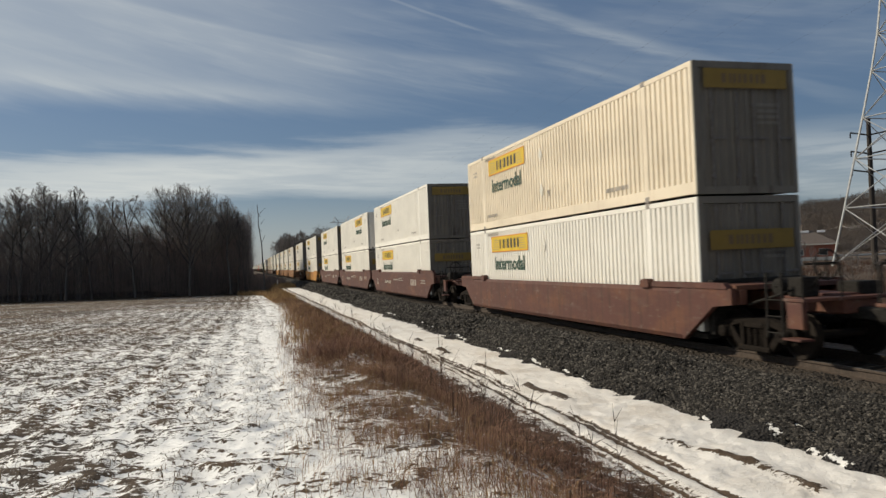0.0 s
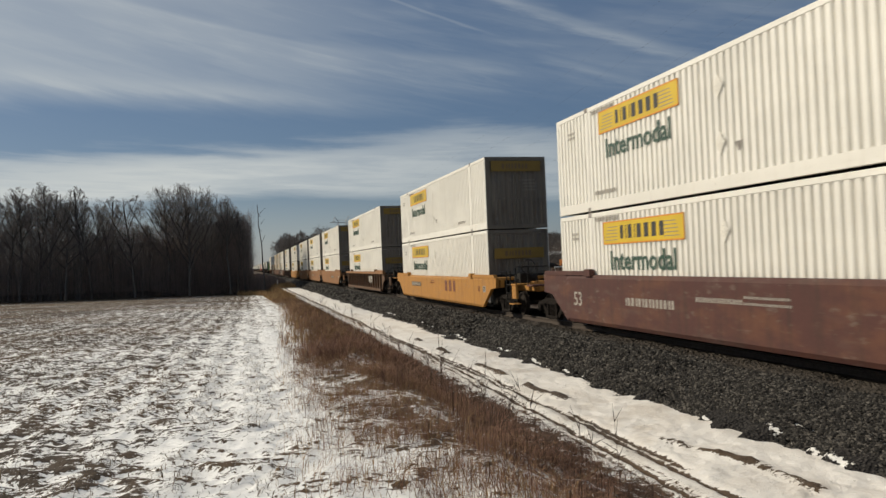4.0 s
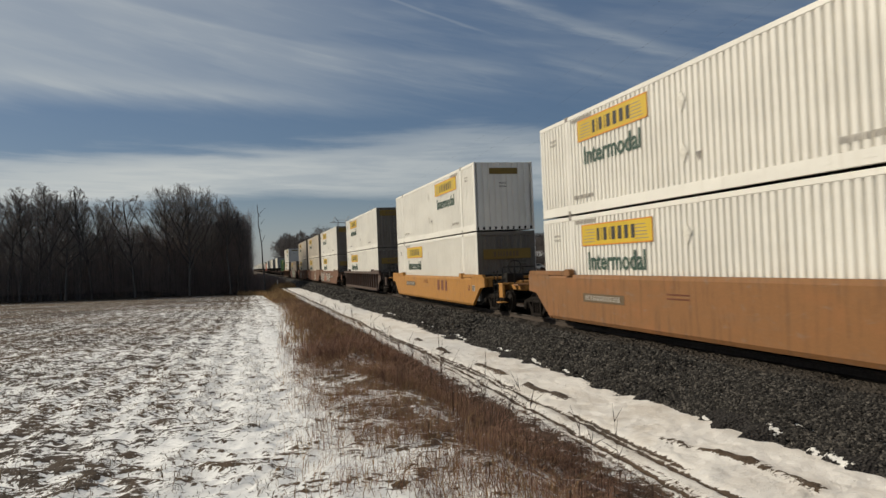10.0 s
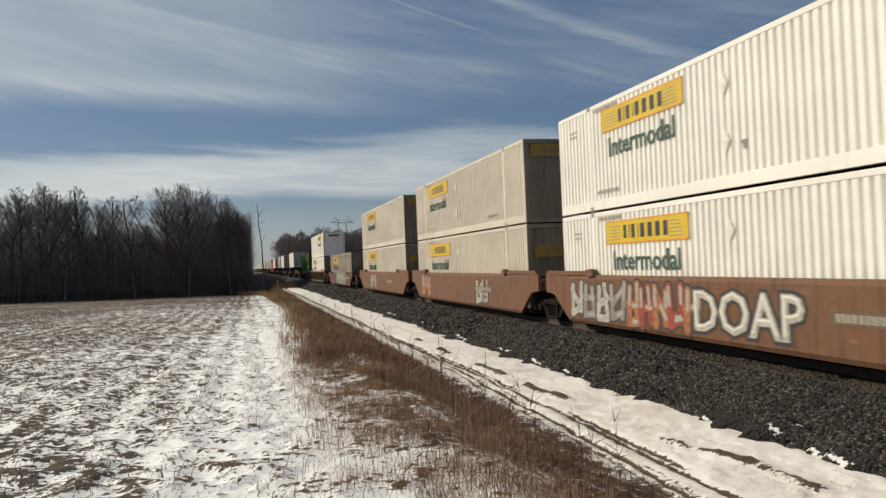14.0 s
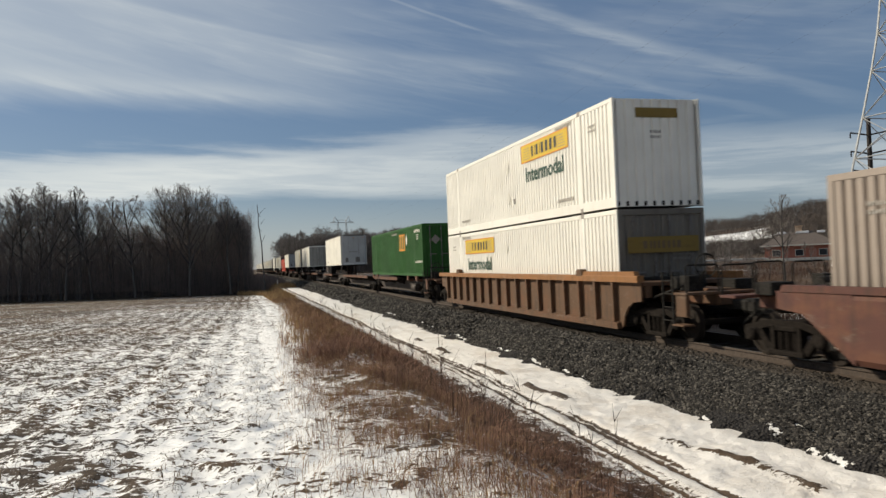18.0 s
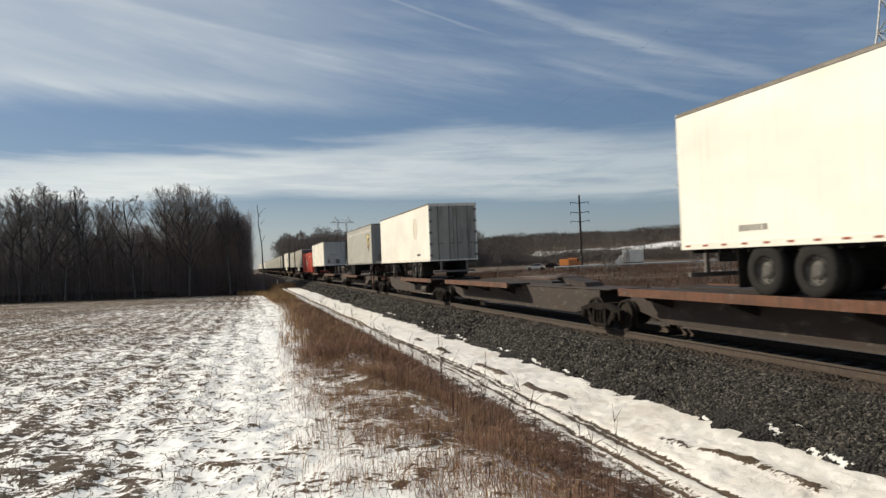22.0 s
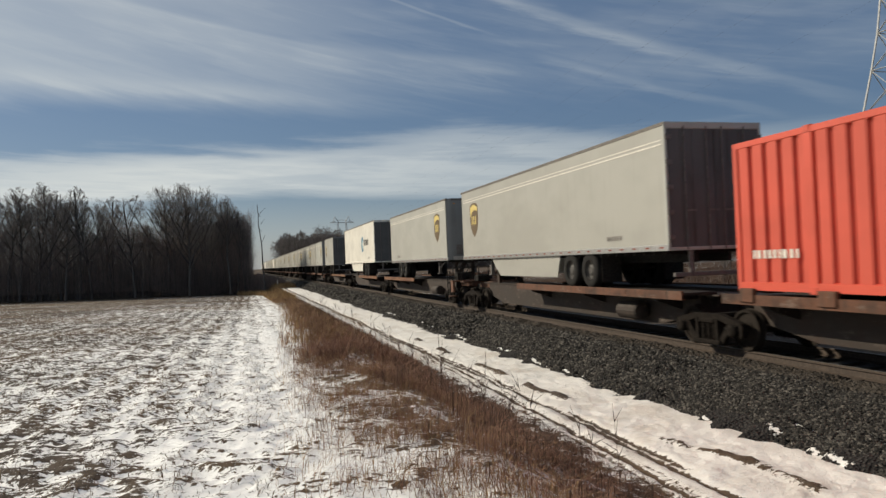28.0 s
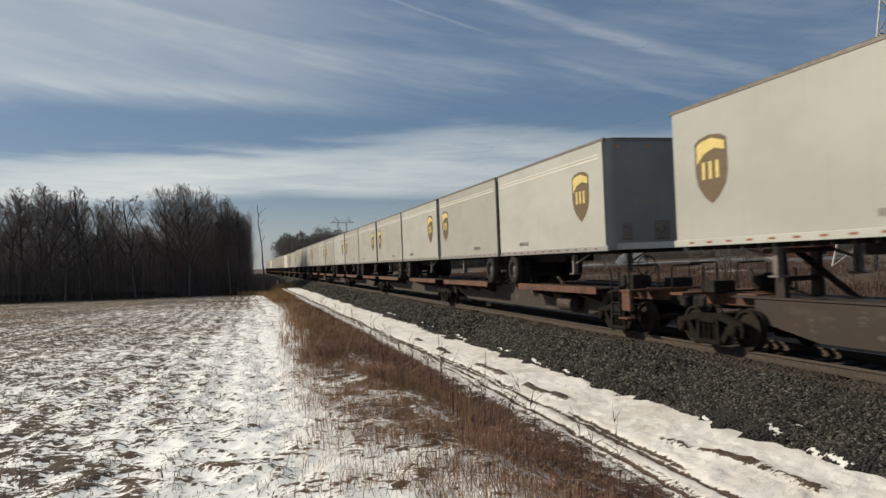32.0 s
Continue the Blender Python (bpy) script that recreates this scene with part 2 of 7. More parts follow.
WELL_YELLOW = rusty("wagon_yellow_paint", (0.40, 0.185, 0.036), (0.36, 0.16, 0.04), 0.35)
WELL_TAN = rusty("wagon_tan_paint", (0.100, 0.053, 0.027), (0.135, 0.055, 0.024), 0.75)
WELL_RUST = rusty("wagon_rusted_paint", (0.15, 0.07, 0.036), (0.17, 0.065, 0.032), 0.75)
WELL_BROWN = rusty("wagon_brown_paint", (0.070, 0.043, 0.034), (0.082, 0.036, 0.021), 0.85)
SPINE_RED = rusty("spine_red_oxide_paint", (0.118, 0.049, 0.026), (0.035, 0.018, 0.012), 0.95)
SPINE_EDGE = rusty("deck_edge_worn_gold", (0.17, 0.075, 0.032), (0.10, 0.035, 0.02), 0.95)
SPINE_BEAM = rusty("spine_beam_dusty_brown", (0.036, 0.027, 0.022), (0.046, 0.024, 0.016), 0.7)
HITCH = rusty("hitch_grimy_steel", (0.026, 0.018, 0.014), (0.05, 0.022, 0.013), 0.6)
SPINE_TAN = rusty("spine_dusty_paint", (0.020, 0.014, 0.011), (0.014, 0.010, 0.008), 0.6)


# ---------------------------------------------------------------- mesh builder
class Build:
    """Collects vertices and faces; makes one mesh."""

    def __init__(self):
        self.v, self.f = [], []

    def add(self, verts, faces):
        o = len(self.v)
        self.v += [tuple(p) for p in verts]
        self.f += [tuple(i + o for i in f) for f in faces]
        return self

    def box(self, x0, x1, y0, y1, z0, z1, c=0.0):
        """A box with chamfered edges of width c."""
        if c <= 0:
            vs = [(x, y, z) for x in (x0, x1) for y in (y0, y1) for z in (z0, z1)]
            return self.add(vs, [(0, 1, 3, 2), (4, 6, 7, 5), (0, 4, 5, 1), (2, 3, 7, 6), (0, 2, 6, 4), (1, 5, 7, 3)])
        c = min(c, (x1 - x0) * 0.45, (y1 - y0) * 0.45, (z1 - z0) * 0.45)
        vs, idx = [], {}
        for sx in (0, 1):
            for sy in (0, 1):
                for sz in (0, 1):
                    X, Y, Z = (x0, x1)[sx], (y0, y1)[sy], (z0, z1)[sz]
                    ix, iy, iz = X + (c, -c)[sx], Y + (c, -c)[sy], Z + (c, -c)[sz]
                    for k, p in enumerate(((X, iy, iz), (ix, Y, iz), (ix, iy, Z))):
                        idx[sx, sy, sz, k] = len(vs)
                        vs.append(p)
        I = lambda a, b, d, k: idx[a, b, d, k]
        fs = []
        for s in (0, 1):
            a = [(s, 0, 0, 0), (s, 1, 0, 0), (s, 1, 1, 0), (s, 0, 1, 0)]
            b = [(0, s, 0, 1), (0, s, 1, 1), (1, s, 1, 1), (1, s, 0, 1)]
            d = [(0, 0, s, 2), (1, 0, s, 2), (1, 1, s, 2), (0, 1, s, 2)]
            for q in (a, b, d):
                q = [I(*w) for w in q]
                fs.append(q if s else q[::-1])
        for i in (0, 1):
            for j in (0, 1):
                fs.append((I(i, j, 0, 0), I(i, j, 1, 0), I(i, j, 1, 1), I(i, j, 0, 1)))
                fs.append((I(i, 0, j, 0), I(i, 1, j, 0), I(i, 1, j, 2), I(i, 0, j, 2)))
                fs.append((I(0, i, j, 1), I(1, i, j, 1), I(1, i, j, 2), I(0, i, j, 2)))
                for k in (0, 1):
                    fs.append((I(i, j, k, 0), I(i, j, k, 1), I(i, j, k, 2)))
        return self.add(vs, fs)

    def tube(self, a, b, r0, r1=None, n=8, caps=True):
        """A round bar from a to b."""
        r1 = r0 if r1 is None else r1
        a, b = Vector(a), Vector(b)
        d = (b - a).normalized()
        s = d.cross(Vector((0, 0, 1)) if abs(d.z) < 0.9 else Vector((1, 0, 0))).normalized()
        t = d.cross(s)
        vs = []
        for p, r in ((a, r0), (b, r1)):
            vs += [p + (s * math.cos(k * math.tau / n) + t * math.sin(k * math.tau / n)) * r for k in range(n)]
        fs = [(k, (k + 1) % n, n + (k + 1) % n, n + k) for k in range(n)]
        if caps:
            fs += [tuple(range(n))[::-1], tuple(range(n, 2 * n))]
        return self.add(vs, fs)

    def pipe(self, points, radii, n=6):
        """A round bar along points, in one skin."""
        points = [Vector(p) for p in points]
        vs = []
        for i, p in enumerate(points):
            d = (points[min(i + 1, len(points) - 1)] - points[max(i - 1, 0)]).normalized()
            s = d.cross(Vector((0, 0, 1)) if abs(d.z) < 0.9 else Vector((1, 0, 0))).normalized()
            t = d.cross(s)
            r = radii[i] if isinstance(radii, (list, tuple)) else radii
            vs += [p + (s * math.cos(k * math.tau / n) + t * math.sin(k * math.tau / n)) * r for k in range(n)]
        fs = [(i * n + k, i * n + (k + 1) % n, (i + 1) * n + (k + 1) % n, (i + 1) * n + k) for i in range(len(points) - 1) for k in range(n)]
        return self.add(vs, fs + [tuple(range(n))[::-1], tuple(range(len(vs) - n, len(vs)))])

    def lathe(self, profile, n=24, axis="x", at=(0, 0, 0)):
        """Turns a profile of (along, radius) round an axis through at."""
        vs, m = [], len(profile)
        for k in range(n):
            c, s = math.cos(k * math.tau / n), math.sin(k * math.tau / n)
            for h, r in profile:
                p = (h, r * c, r * s) if axis == "x" else ((r * c, h, r * s) if axis == "y" else (r * c, r * s, h))
                vs.append((p[0] + at[0], p[1] + at[1], p[2] + at[2]))
        fs = [(k * m + i, k * m + i + 1, ((k + 1) % n) * m + i + 1, ((k + 1) % n) * m + i) for k in range(n) for i in range(m - 1)]
        return self.add(vs, fs)

    def prism(self, outline, lo, hi, axis="x"):
        """An outline of (a, b) pushed along an axis: x takes (y, z), y takes (x, z), z takes (x, y)."""
        n = len(outline)
        put = {"x": lambda h, a, b: (h, a, b), "y": lambda h, a, b: (a, h, b), "z": lambda h, a, b: (a, b, h)}[axis]
        vs = [put(lo, *p) for p in outline] + [put(hi, *p) for p in outline]
        return self.add(vs, [tuple(range(n))[::-1], tuple(range(n, 2 * n))] + [(i, (i + 1) % n, n + (i + 1) % n, n + i) for i in range(n)])

    def mesh(self, name, material, smooth=False):
        me = bpy.data.meshes.new(name)
        me.from_pydata(self.v, [], self.f)
        me.validate()
        if len(self.f) < 60000:
            bm = bmesh.new()
            bm.from_mesh(me)
            bmesh.ops.recalc_face_normals(bm, faces=bm.faces)
            bm.to_mesh(me)
            bm.free()
        if smooth:
            me.polygons.foreach_set("use_smooth", [True] * len(me.polygons))
        me.materials.append(material)
        return me


def part(name, data, material, parent, label="", at=None):
    """Links a Build or a mesh as one object under a thing or part."""
    me = data.mesh(name, material) if isinstance(data, Build) else data
    ob = new(name, me)
    ob.parent = parent
    if at is not None:
        ob.matrix_basis = at
    if label:
        ob["label"] = label
    if name in ("lettering", "trade_mark", "plate_stripes", "shield_mark", "reflective_tape", "underfloor", "spray_paint", "brake_gear"):
        ob["kind"] = "stuff"
    return ob


def thing(name, label, category, group="", kind="", at=None):
    ob = new(name)
    ob.empty_display_size = 0.3
    if at is not None:
        ob.matrix_basis = at
    return tagged(ob, label, category, group, kind)


MESHES = {}


def kept(key, make):
    """Makes a mesh once and gives it out again."""
    if key not in MESHES:
        MESHES[key] = make()
    return MESHES[key]


def word_mesh(text, size, material, bold=0.0):
    """Letters as a thin mesh in the x-y plane, from x = 0."""
    cu = bpy.data.curves.new("word", "FONT")
    cu.body, cu.size, cu.extrude, cu.resolution_u, cu.offset = text, size, 0.003, 2, bold
    ob = bpy.data.objects.new("word", cu)
    scene.collection.objects.link(ob)
    bpy.context.view_layer.update()
    me = bpy.data.meshes.new_from_object(ob.evaluated_get(bpy.context.evaluated_depsgraph_get()))
    bpy.data.objects.remove(ob)
    me.materials.clear()
    me.materials.append(material)
    return me


def on_side(side, y, z, x_out):
    """A pose that lays flat writing on a wall: side -1 faces -x, side 1 faces +x."""
    if side < 0:
        return Matrix(((0, 0, -1, -x_out), (-1, 0, 0, y), (0, 1, 0, z), (0, 0, 0, 1)))
    return Matrix(((0, 0, 1, x_out), (1, 0, 0, y), (0, 1, 0, z), (0, 0, 0, 1)))


MOVING = []      # things that ride on the train, with their place along it
SPINNING = []    # wheelsets


def ride(ob, u, flip=False, x=TRACK_X, z=0.0):
    MOVING.append((ob, u, flip, x, z))
    ob.matrix_basis = pose(x, u, z, 0, 0, 180 if flip else 0)
    return ob


# ---------------------------------------------------------------- shipping containers
CL, CH, CW = 16.15, 2.87, 2.60
POST = 1.98


def corrugated(length, z0, z1, x_in, x_out, pitch, y_lo, y_hi):
    """A wall sheet pressed into vertical ribs, between y_lo and y_hi, facing -x."""
    b = Build()
    n = max(1, round((y_hi - y_lo) / pitch))
    step = (y_hi - y_lo) / n
    ys, xs = [y_lo], [x_in]
    for i in range(n):
        a = y_lo + i * step
        for f, xv in ((0.16, x_in), (0.27, x_out), (0.89, x_out), (1.0, x_in)):
            ys.append(a + f * step)
            xs.append(xv)
    ys.append(y_hi), xs.append(x_in)
    m = len(ys)
    vs = [(-xs[i], ys[i], z0) for i in range(m)] + [(-xs[i], ys[i], z1) for i in range(m)]
    b.add(vs, [(i, i + 1, m + i + 1, m + i) for i in range(m - 1)])
    return b


def container_meshes(kind, wall, ends, pitch, low_rail):
    """All part meshes of one livery of container, in its own space: door end at y = 0, bottom at z = 0."""
    def side():
        b = corrugated(CL, low_rail, CH - 0.10, CW / 2 - 0.078, CW / 2 - 0.012, pitch, 0.14, CL - 0.14)
        return b.mesh("side_wall", wall)

    def mirrored():
        b = corrugated(CL, low_rail, CH - 0.10, CW / 2 - 0.078, CW / 2 - 0.012, pitch, 0.14, CL - 0.14)
        b.v = [(-x, y, z) for x, y, z in b.v]
        b.f = [f[::-1] for f in b.f]
        return b.mesh("side_wall", wall)

    def rail_low():
        b = Build()
        b.prism([(-CW / 2, 0.02), (-CW / 2, low_rail), (-CW / 2 + 0.06, low_rail + 0.02), (-CW / 2 + 0.14, low_rail - 0.02), (-CW / 2 + 0.14, 0.02)], 0.10, CL - 0.10, "y")
        for i in range(18):
            b.box(-CW / 2 - 0.004, -CW / 2 + 0.02, 0.7 + i * 0.87, 0.7 + i * 0.87 + 0.22, low_rail * 0.45, low_rail * 0.62)
        return b.mesh("bottom_rail", wall)

    def rail_top():
        return Build().box(-CW / 2, -CW / 2 + 0.12, 0.05, CL - 0.05, CH - 0.12, CH, 0.012).mesh("top_rail", wall)

    def post():
        b = Build().box(-CW / 2 - 0.002, -CW / 2 + 0.12, -0.11, 0.11, 0.02, CH - 0.01, 0.015)
        return b.mesh("lifting_post", wall)

    def casting():
        b = Build().box(-CW / 2 - 0.012, -CW / 2 + 0.17, -0.09, 0.09, -0.02, 0.12, 0.015)
        b.box(-CW / 2 - 0.014, -CW / 2 + 0.01, -0.045, 0.045, 0.02, 0.08)
        return b.mesh("corner_casting", wall if kind in ("green", "red") else GREYBOX)

    def corner():
        return Build().box(-CW / 2, -CW / 2 + 0.07, 0.004, 0.15, 0.0, CH, 0.015).mesh("corner_post", wall)

    def leaf():
        b = Build()
        prof = [(-1.16, 0.07), (-1.16, 0.03), (-1.08, 0.03)]
        for i in range(5):
            x = -1.06 + i * 0.205
            prof += [(x, 0.03), (x + 0.03, 0.055), (x + 0.13, 0.055), (x + 0.16, 0.03)]
        b.prism(prof + [(-0.01, 0.03), (-0.01, 0.07)], 0.16, CH - 0.16, "z")
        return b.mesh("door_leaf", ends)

    def rod():
        b = Build().tube((0, -0.012, 0.10), (0, -0.012, CH - 0.10), 0.022, n=8)
        for z in (0.35, 1.1, 1.9, 2.55):
            b.box(-0.05, 0.05, -0.03, 0.03, z, z + 0.07, 0.008)
        b.box(-0.02, 0.34, -0.045, -0.02, 1.18, 1.23, 0.006)
        return b.mesh("lock_rod", DULL_ROD)

    def nose():
        b = corrugated(CW, 0.02, CH - 0.02, CL - 0.09, CL - 0.04, 0.26, -CW / 2 + 0.12, CW / 2 - 0.12)
        b.v = [(y, -x, z) for x, y, z in b.v]
        return b.mesh("nose_wall", wall)

    def roof():
        b = Build().box(-CW / 2 + 0.05, CW / 2 - 0.05, 0.05, CL - 0.05, CH - 0.05, CH - 0.02)
        for i in range(26):
            b.box(-CW / 2 + 0.16, CW / 2 - 0.16, 0.25 + i * 0.61, 0.55 + i * 0.61, CH - 0.03, CH - 0.008, 0.008)
        return b.mesh("roof", wall)

    def sill():
        b = Build()
        o = [(-CW / 2 + 0.03, 0.0), (CW / 2 - 0.03, 0.0), (CW / 2 - 0.03, CH), (-CW / 2 + 0.03, CH)]
        q = [(-CW / 2 + 0.14, 0.16), (CW / 2 - 0.14, 0.16), (CW / 2 - 0.14, CH - 0.15), (-CW / 2 + 0.14, CH - 0.15)]
        vs = [(x, y, z) for y in (-0.004, 0.10) for ring in (o, q) for x, z in ring]
        fs = []
        for k in range(4):
            n = (k + 1) % 4
            fs += [(k, n, 4 + n, 4 + k), (8 + k, 12 + k, 12 + n, 8 + n), (4 + k, 4 + n, 12 + n, 12 + k), (k, 8 + k, 8 + n, n)]
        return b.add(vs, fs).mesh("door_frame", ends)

    def floor():
        return Build().box(-CW / 2 + 0.1, CW / 2 - 0.1, 0.05, CL - 0.05, 0.04, 0.16).mesh("underside", BLACK)
    k = lambda n, f: kept((kind, n), f)
    return {"side": k("side", side), "mirrored": k("mirrored", mirrored), "rail_low": k("rl", rail_low), "rail_top": k("rt", rail_top), "post": k("post", post),
            "casting": k("cast", casting), "corner": k("corner", corner), "leaf": k("leaf", leaf), "rod": k("rod", rod), "nose": k("nose", nose),
            "roof": k("roof", roof), "sill": k("sill", sill), "floor": k("floor", floor)}


HALF_TURN = pose(0, CL, 0, 0, 0, 180)


def container(label, style, u, z, flip=False, upper=False):
    """A 53-foot container whose front end lies at u; flip turns its nose forwards."""
    wall = {"white": WHITE, "tan": WHITE_TAN, "cream": CREAM, "old": OLDBOX, "green": GREEN, "red": RED}[style]
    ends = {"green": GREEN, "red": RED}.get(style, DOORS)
    pitch = {"green": 0.255, "red": 0.40}.get(style, 0.214)
    m = container_meshes(style, wall, ends, pitch, 0.17 if style in ("green", "red") else 0.27)
    ob = thing("shipping_container", label, "container", "containers on the train")
    part("side_wall", m["side"], None, ob)
    part("side_wall", m["mirrored"], None, ob)
    for t in (Matrix(), HALF_TURN):
        part("bottom_rail", m["rail_low"], None, ob, at=t)
        part("top_rail", m["rail_top"], None, ob, at=t)
        for y in (POST, CL - POST):
            part("lifting_post", m["post"], None, ob, at=t @ pose(0, y, 0))
            part("corner_casting", m["casting"], None, ob, at=t @ pose(0, y, CH - 0.10))
            part("corner_casting", m["casting"], None, ob, at=t @ pose(0, y, 0))
        part("corner_post", m["corner"], None, ob, at=t)
        part("corner_post", m["corner"], None, ob, at=t @ pose(0, CL - 0.15, 0))
    part("roof", m["roof"], None, ob)
    part("underside", m["floor"], None, ob)
    part("nose_wall", m["nose"], None, ob)
    part("door_frame", m["sill"], None, ob)
    for s in (0, 1):
        lf = part("door_leaf", m["leaf"], None, ob, at=pose(1.17 * s, 0, 0))
        for x in (-0.85, -0.22) if s == 0 else (-0.95, -0.32):
            part("lock_rod", m["rod"], None, lf, "dull metal lock rod", at=pose(x, 0.018, 0))
    if style in ("white", "tan", "cream", "old"):
        dress_white(ob, upper)
    elif style == "green":
        dress_green(ob)
    else:
        dress_red(ob)
    if style == "old":
        diamond = kept("diamond_old", lambda: Build().add([(-0.2, 0, 0), (0, -0.34, 0), (0.2, 0, 0), (0, 0.34, 0)], [(0, 1, 2, 3)]).mesh("diamond_mark", INK_WHITE))
        strip = kept("pale_strip", lambda: Build().box(0, 0.16, 0.05, CH - 0.15, 0, 0.004).mesh("pale_strip", INK_WHITE))
        for side in (-1, 1):
            part("diamond_mark", diamond, None, ob, "white diamond", at=on_side(side, 8.2, 1.95, CW / 2 + 0.004))
            part("pale_strip", strip, None, ob, "pale repaired strip", at=on_side(side, 2.05, 0, CW / 2 + 0.004))
    ride(ob, u + (CL if flip else 0), flip, z=z)
    return ob


def plate(w, h, t=0.004):
    return Build().box(0, w, 0, h, 0, t)


def bars(rows, w, h, gap, material, key, broken=True):
    """Unreadable lettering as short bars: rows of lines within w."""
    def make():
        b, rng = Build(), random.Random(str(key))
        for r in range(rows):
            x = 0.0
            while x < w - h:
                step = rng.uniform(0.5, 1.1) * h if broken else w
                b.box(x, min(w, x + step * 0.55), -r * (h + gap), -r * (h + gap) + h, 0, 0.003)
                x += step
        return b.mesh("lettering", material)
    return kept(("bars", key), make)


def glyph_bars(spec, h, stroke, material, key):
    """A trade name as a row of plain upright blocks of its size."""
    def make():
        b, x = Build(), 0.0
        for w, strokes in spec:
            b.box(x, x + w * 0.72, 0, h, 0, 0.003)
            x += w + stroke * 1.1
        return b.mesh("trade_mark", material)
    return kept(("glyph", key), make)


def dress_white(ob, upper):
    """The yellow plate with its dark mark, the word below it and the small stencils, on both sides and the doors."""
    pz = 2.02 if upper else 1.98
    panel = kept("yellow_plate", lambda: plate(3.75, 0.60).mesh("yellow_plate", YELLOW))
    edge = kept("plate_edge", lambda: Build().box(0, 3.75, 0, 0.035, 0.004, 0.007).box(0, 3.75, 0.565, 0.6, 0.004, 0.007).box(0, .03, 0, .6, .004, .007).box(3.72, 3.75, 0, 0.6, .004, .007).mesh("plate_edge", INK_ORANGE))
    stripes = kept("plate_stripes", lambda: speed_stripes())
    mark = glyph_bars([(0.20, "rb"), (0.05, "l"), (0.24, "lrtmb"), (0.05, "l"), (0.27, "lrm"), (0.27, "lrb"), (0.27, "lrt"), (0.25, "tc")], 0.34, 0.062, INK, "plate mark")
    word = kept("word", lambda: word_mesh("Intermodal", 0.70, INK_GREEN, 0.012))
    x = CW / 2 + 0.002
    for side in (-1, 1):
        y = (CL - 2.72) if side < 0 else CL - 2.72 - 3.75
        p = part("yellow_plate", panel, None, ob, "yellow name plate", at=on_side(side, y, pz, x))
        part("plate_edge", edge, None, p)
        part("plate_stripes", stripes, None, p)
        part("trade_mark", mark, None, p, at=pose(0.92, 0.13, 0.005))
        part("lettering", word, None, ob, "dark green lettering", at=on_side(side, y + 0.30 * side, pz - 0.66, x))
        small = bars(1, 1.25, 0.11, 0.05, INK_FAINT, "stencil")
        part("lettering", small, None, ob, at=on_side(side, CL - 2.35 if side < 0 else CL - 3.6, 0.42, x))
        part("lettering", small, None, ob, at=on_side(side, CL - 2.35 if side < 0 else CL - 3.6, 2.62, x))
        part("lettering", bars(2, 0.5, 0.07, 0.06, INK_FAINT, "stencil small"), None, ob, at=on_side(side, CL - 0.8 if side < 0 else CL - 1.4, 2.3, x))
        part("lettering", small, None, ob, at=on_side(side, 4.0 if side < 0 else 2.4, 0.42, x))
        holder = kept("placard", lambda: Build().add([(-0.15, 0, 0.012), (0, -0.24, 0.012), (0.15, 0, 0.012), (0, 0.24, 0.012), (0, 0, 0.03)], [(0, 1, 4), (1, 2, 4), (2, 3, 4), (3, 0, 4)]).mesh("placard_holder", INK_WHITE))
        part("placard_holder", holder, None, ob, "pale diamond placard holder", at=on_side(side, 8.3, 2.1, x))
        part("placard_holder", holder, None, ob, "pale diamond placard holder", at=on_side(side, 8.3, 0.95, x))
        part("warning_mark", kept("warning", lambda: Build().prism([(-0.11, 0.1), (0.11, 0.1), (0, -0.1)], 0, 0.003, "z").mesh("warning_mark", INK_GREY)), None, ob, at=on_side(side, 7.75 if side < 0 else 8.85, 0.8, x))
    dp = kept("door_plate", lambda: plate(2.1, 0.42).mesh("door_plate", YELLOW_SHADED))
    part("door_plate", dp, None, ob, "yellow name plate on the doors", at=Matrix(((1, 0, 0, -1.05), (0, 0, -1, -0.052), (0, 1, 0, 2.28 if upper else 1.72), (0, 0, 0, 1))))
    part("lettering", bars(1, 1.3, 0.2, 0.05, INK_BROWN, "door plate mark"), None, ob, at=Matrix(((1, 0, 0, -0.6), (0, 0, -1, -0.057), (0, 1, 0, 2.39 if upper else 1.83), (0, 0, 0, 1))))
    np_mesh = kept("nose_plate", lambda: plate(1.25, 0.26).mesh("nose_plate", YELLOW_SHADED))
    part("nose_plate", np_mesh, None, ob, "yellow name plate on the nose, darkened for shade", at=Matrix(((-1, 0, 0, 0.62), (0, 0, 1, CL - 0.036), (0, 1, 0, 2.36), (0, 0, 0, 1))))
    part("lettering", bars(2, 0.4, 0.08, 0.06, INK_GREY, "nose stencil"), None, ob, at=Matrix(((-1, 0, 0, 0.2), (0, 0, 1, CL - 0.036), (0, 1, 0, 1.95), (0, 0, 0, 1))))
    part("lettering", bars(4, 0.6, 0.07, 0.06, INK_GREY, "door stencil"), None, ob, at=Matrix(((1, 0, 0, 0.3), (0, 0, -1, -0.005), (0, 1, 0, 1.9), (0, 0, 0, 1))))


def speed_stripes():
    b = Build()
    for i in range(5):
        b.box(0.12 + i * 0.03, 0.78, 0.10 + i * 0.085, 0.12 + i * 0.085, 0.004, 0.006)
        b.box(2.95, 3.55 - i * 0.03, 0.10 + i * 0.085, 0.12 + i * 0.085, 0.004, 0.006)
    return b.mesh("plate_stripes", INK_GREY)


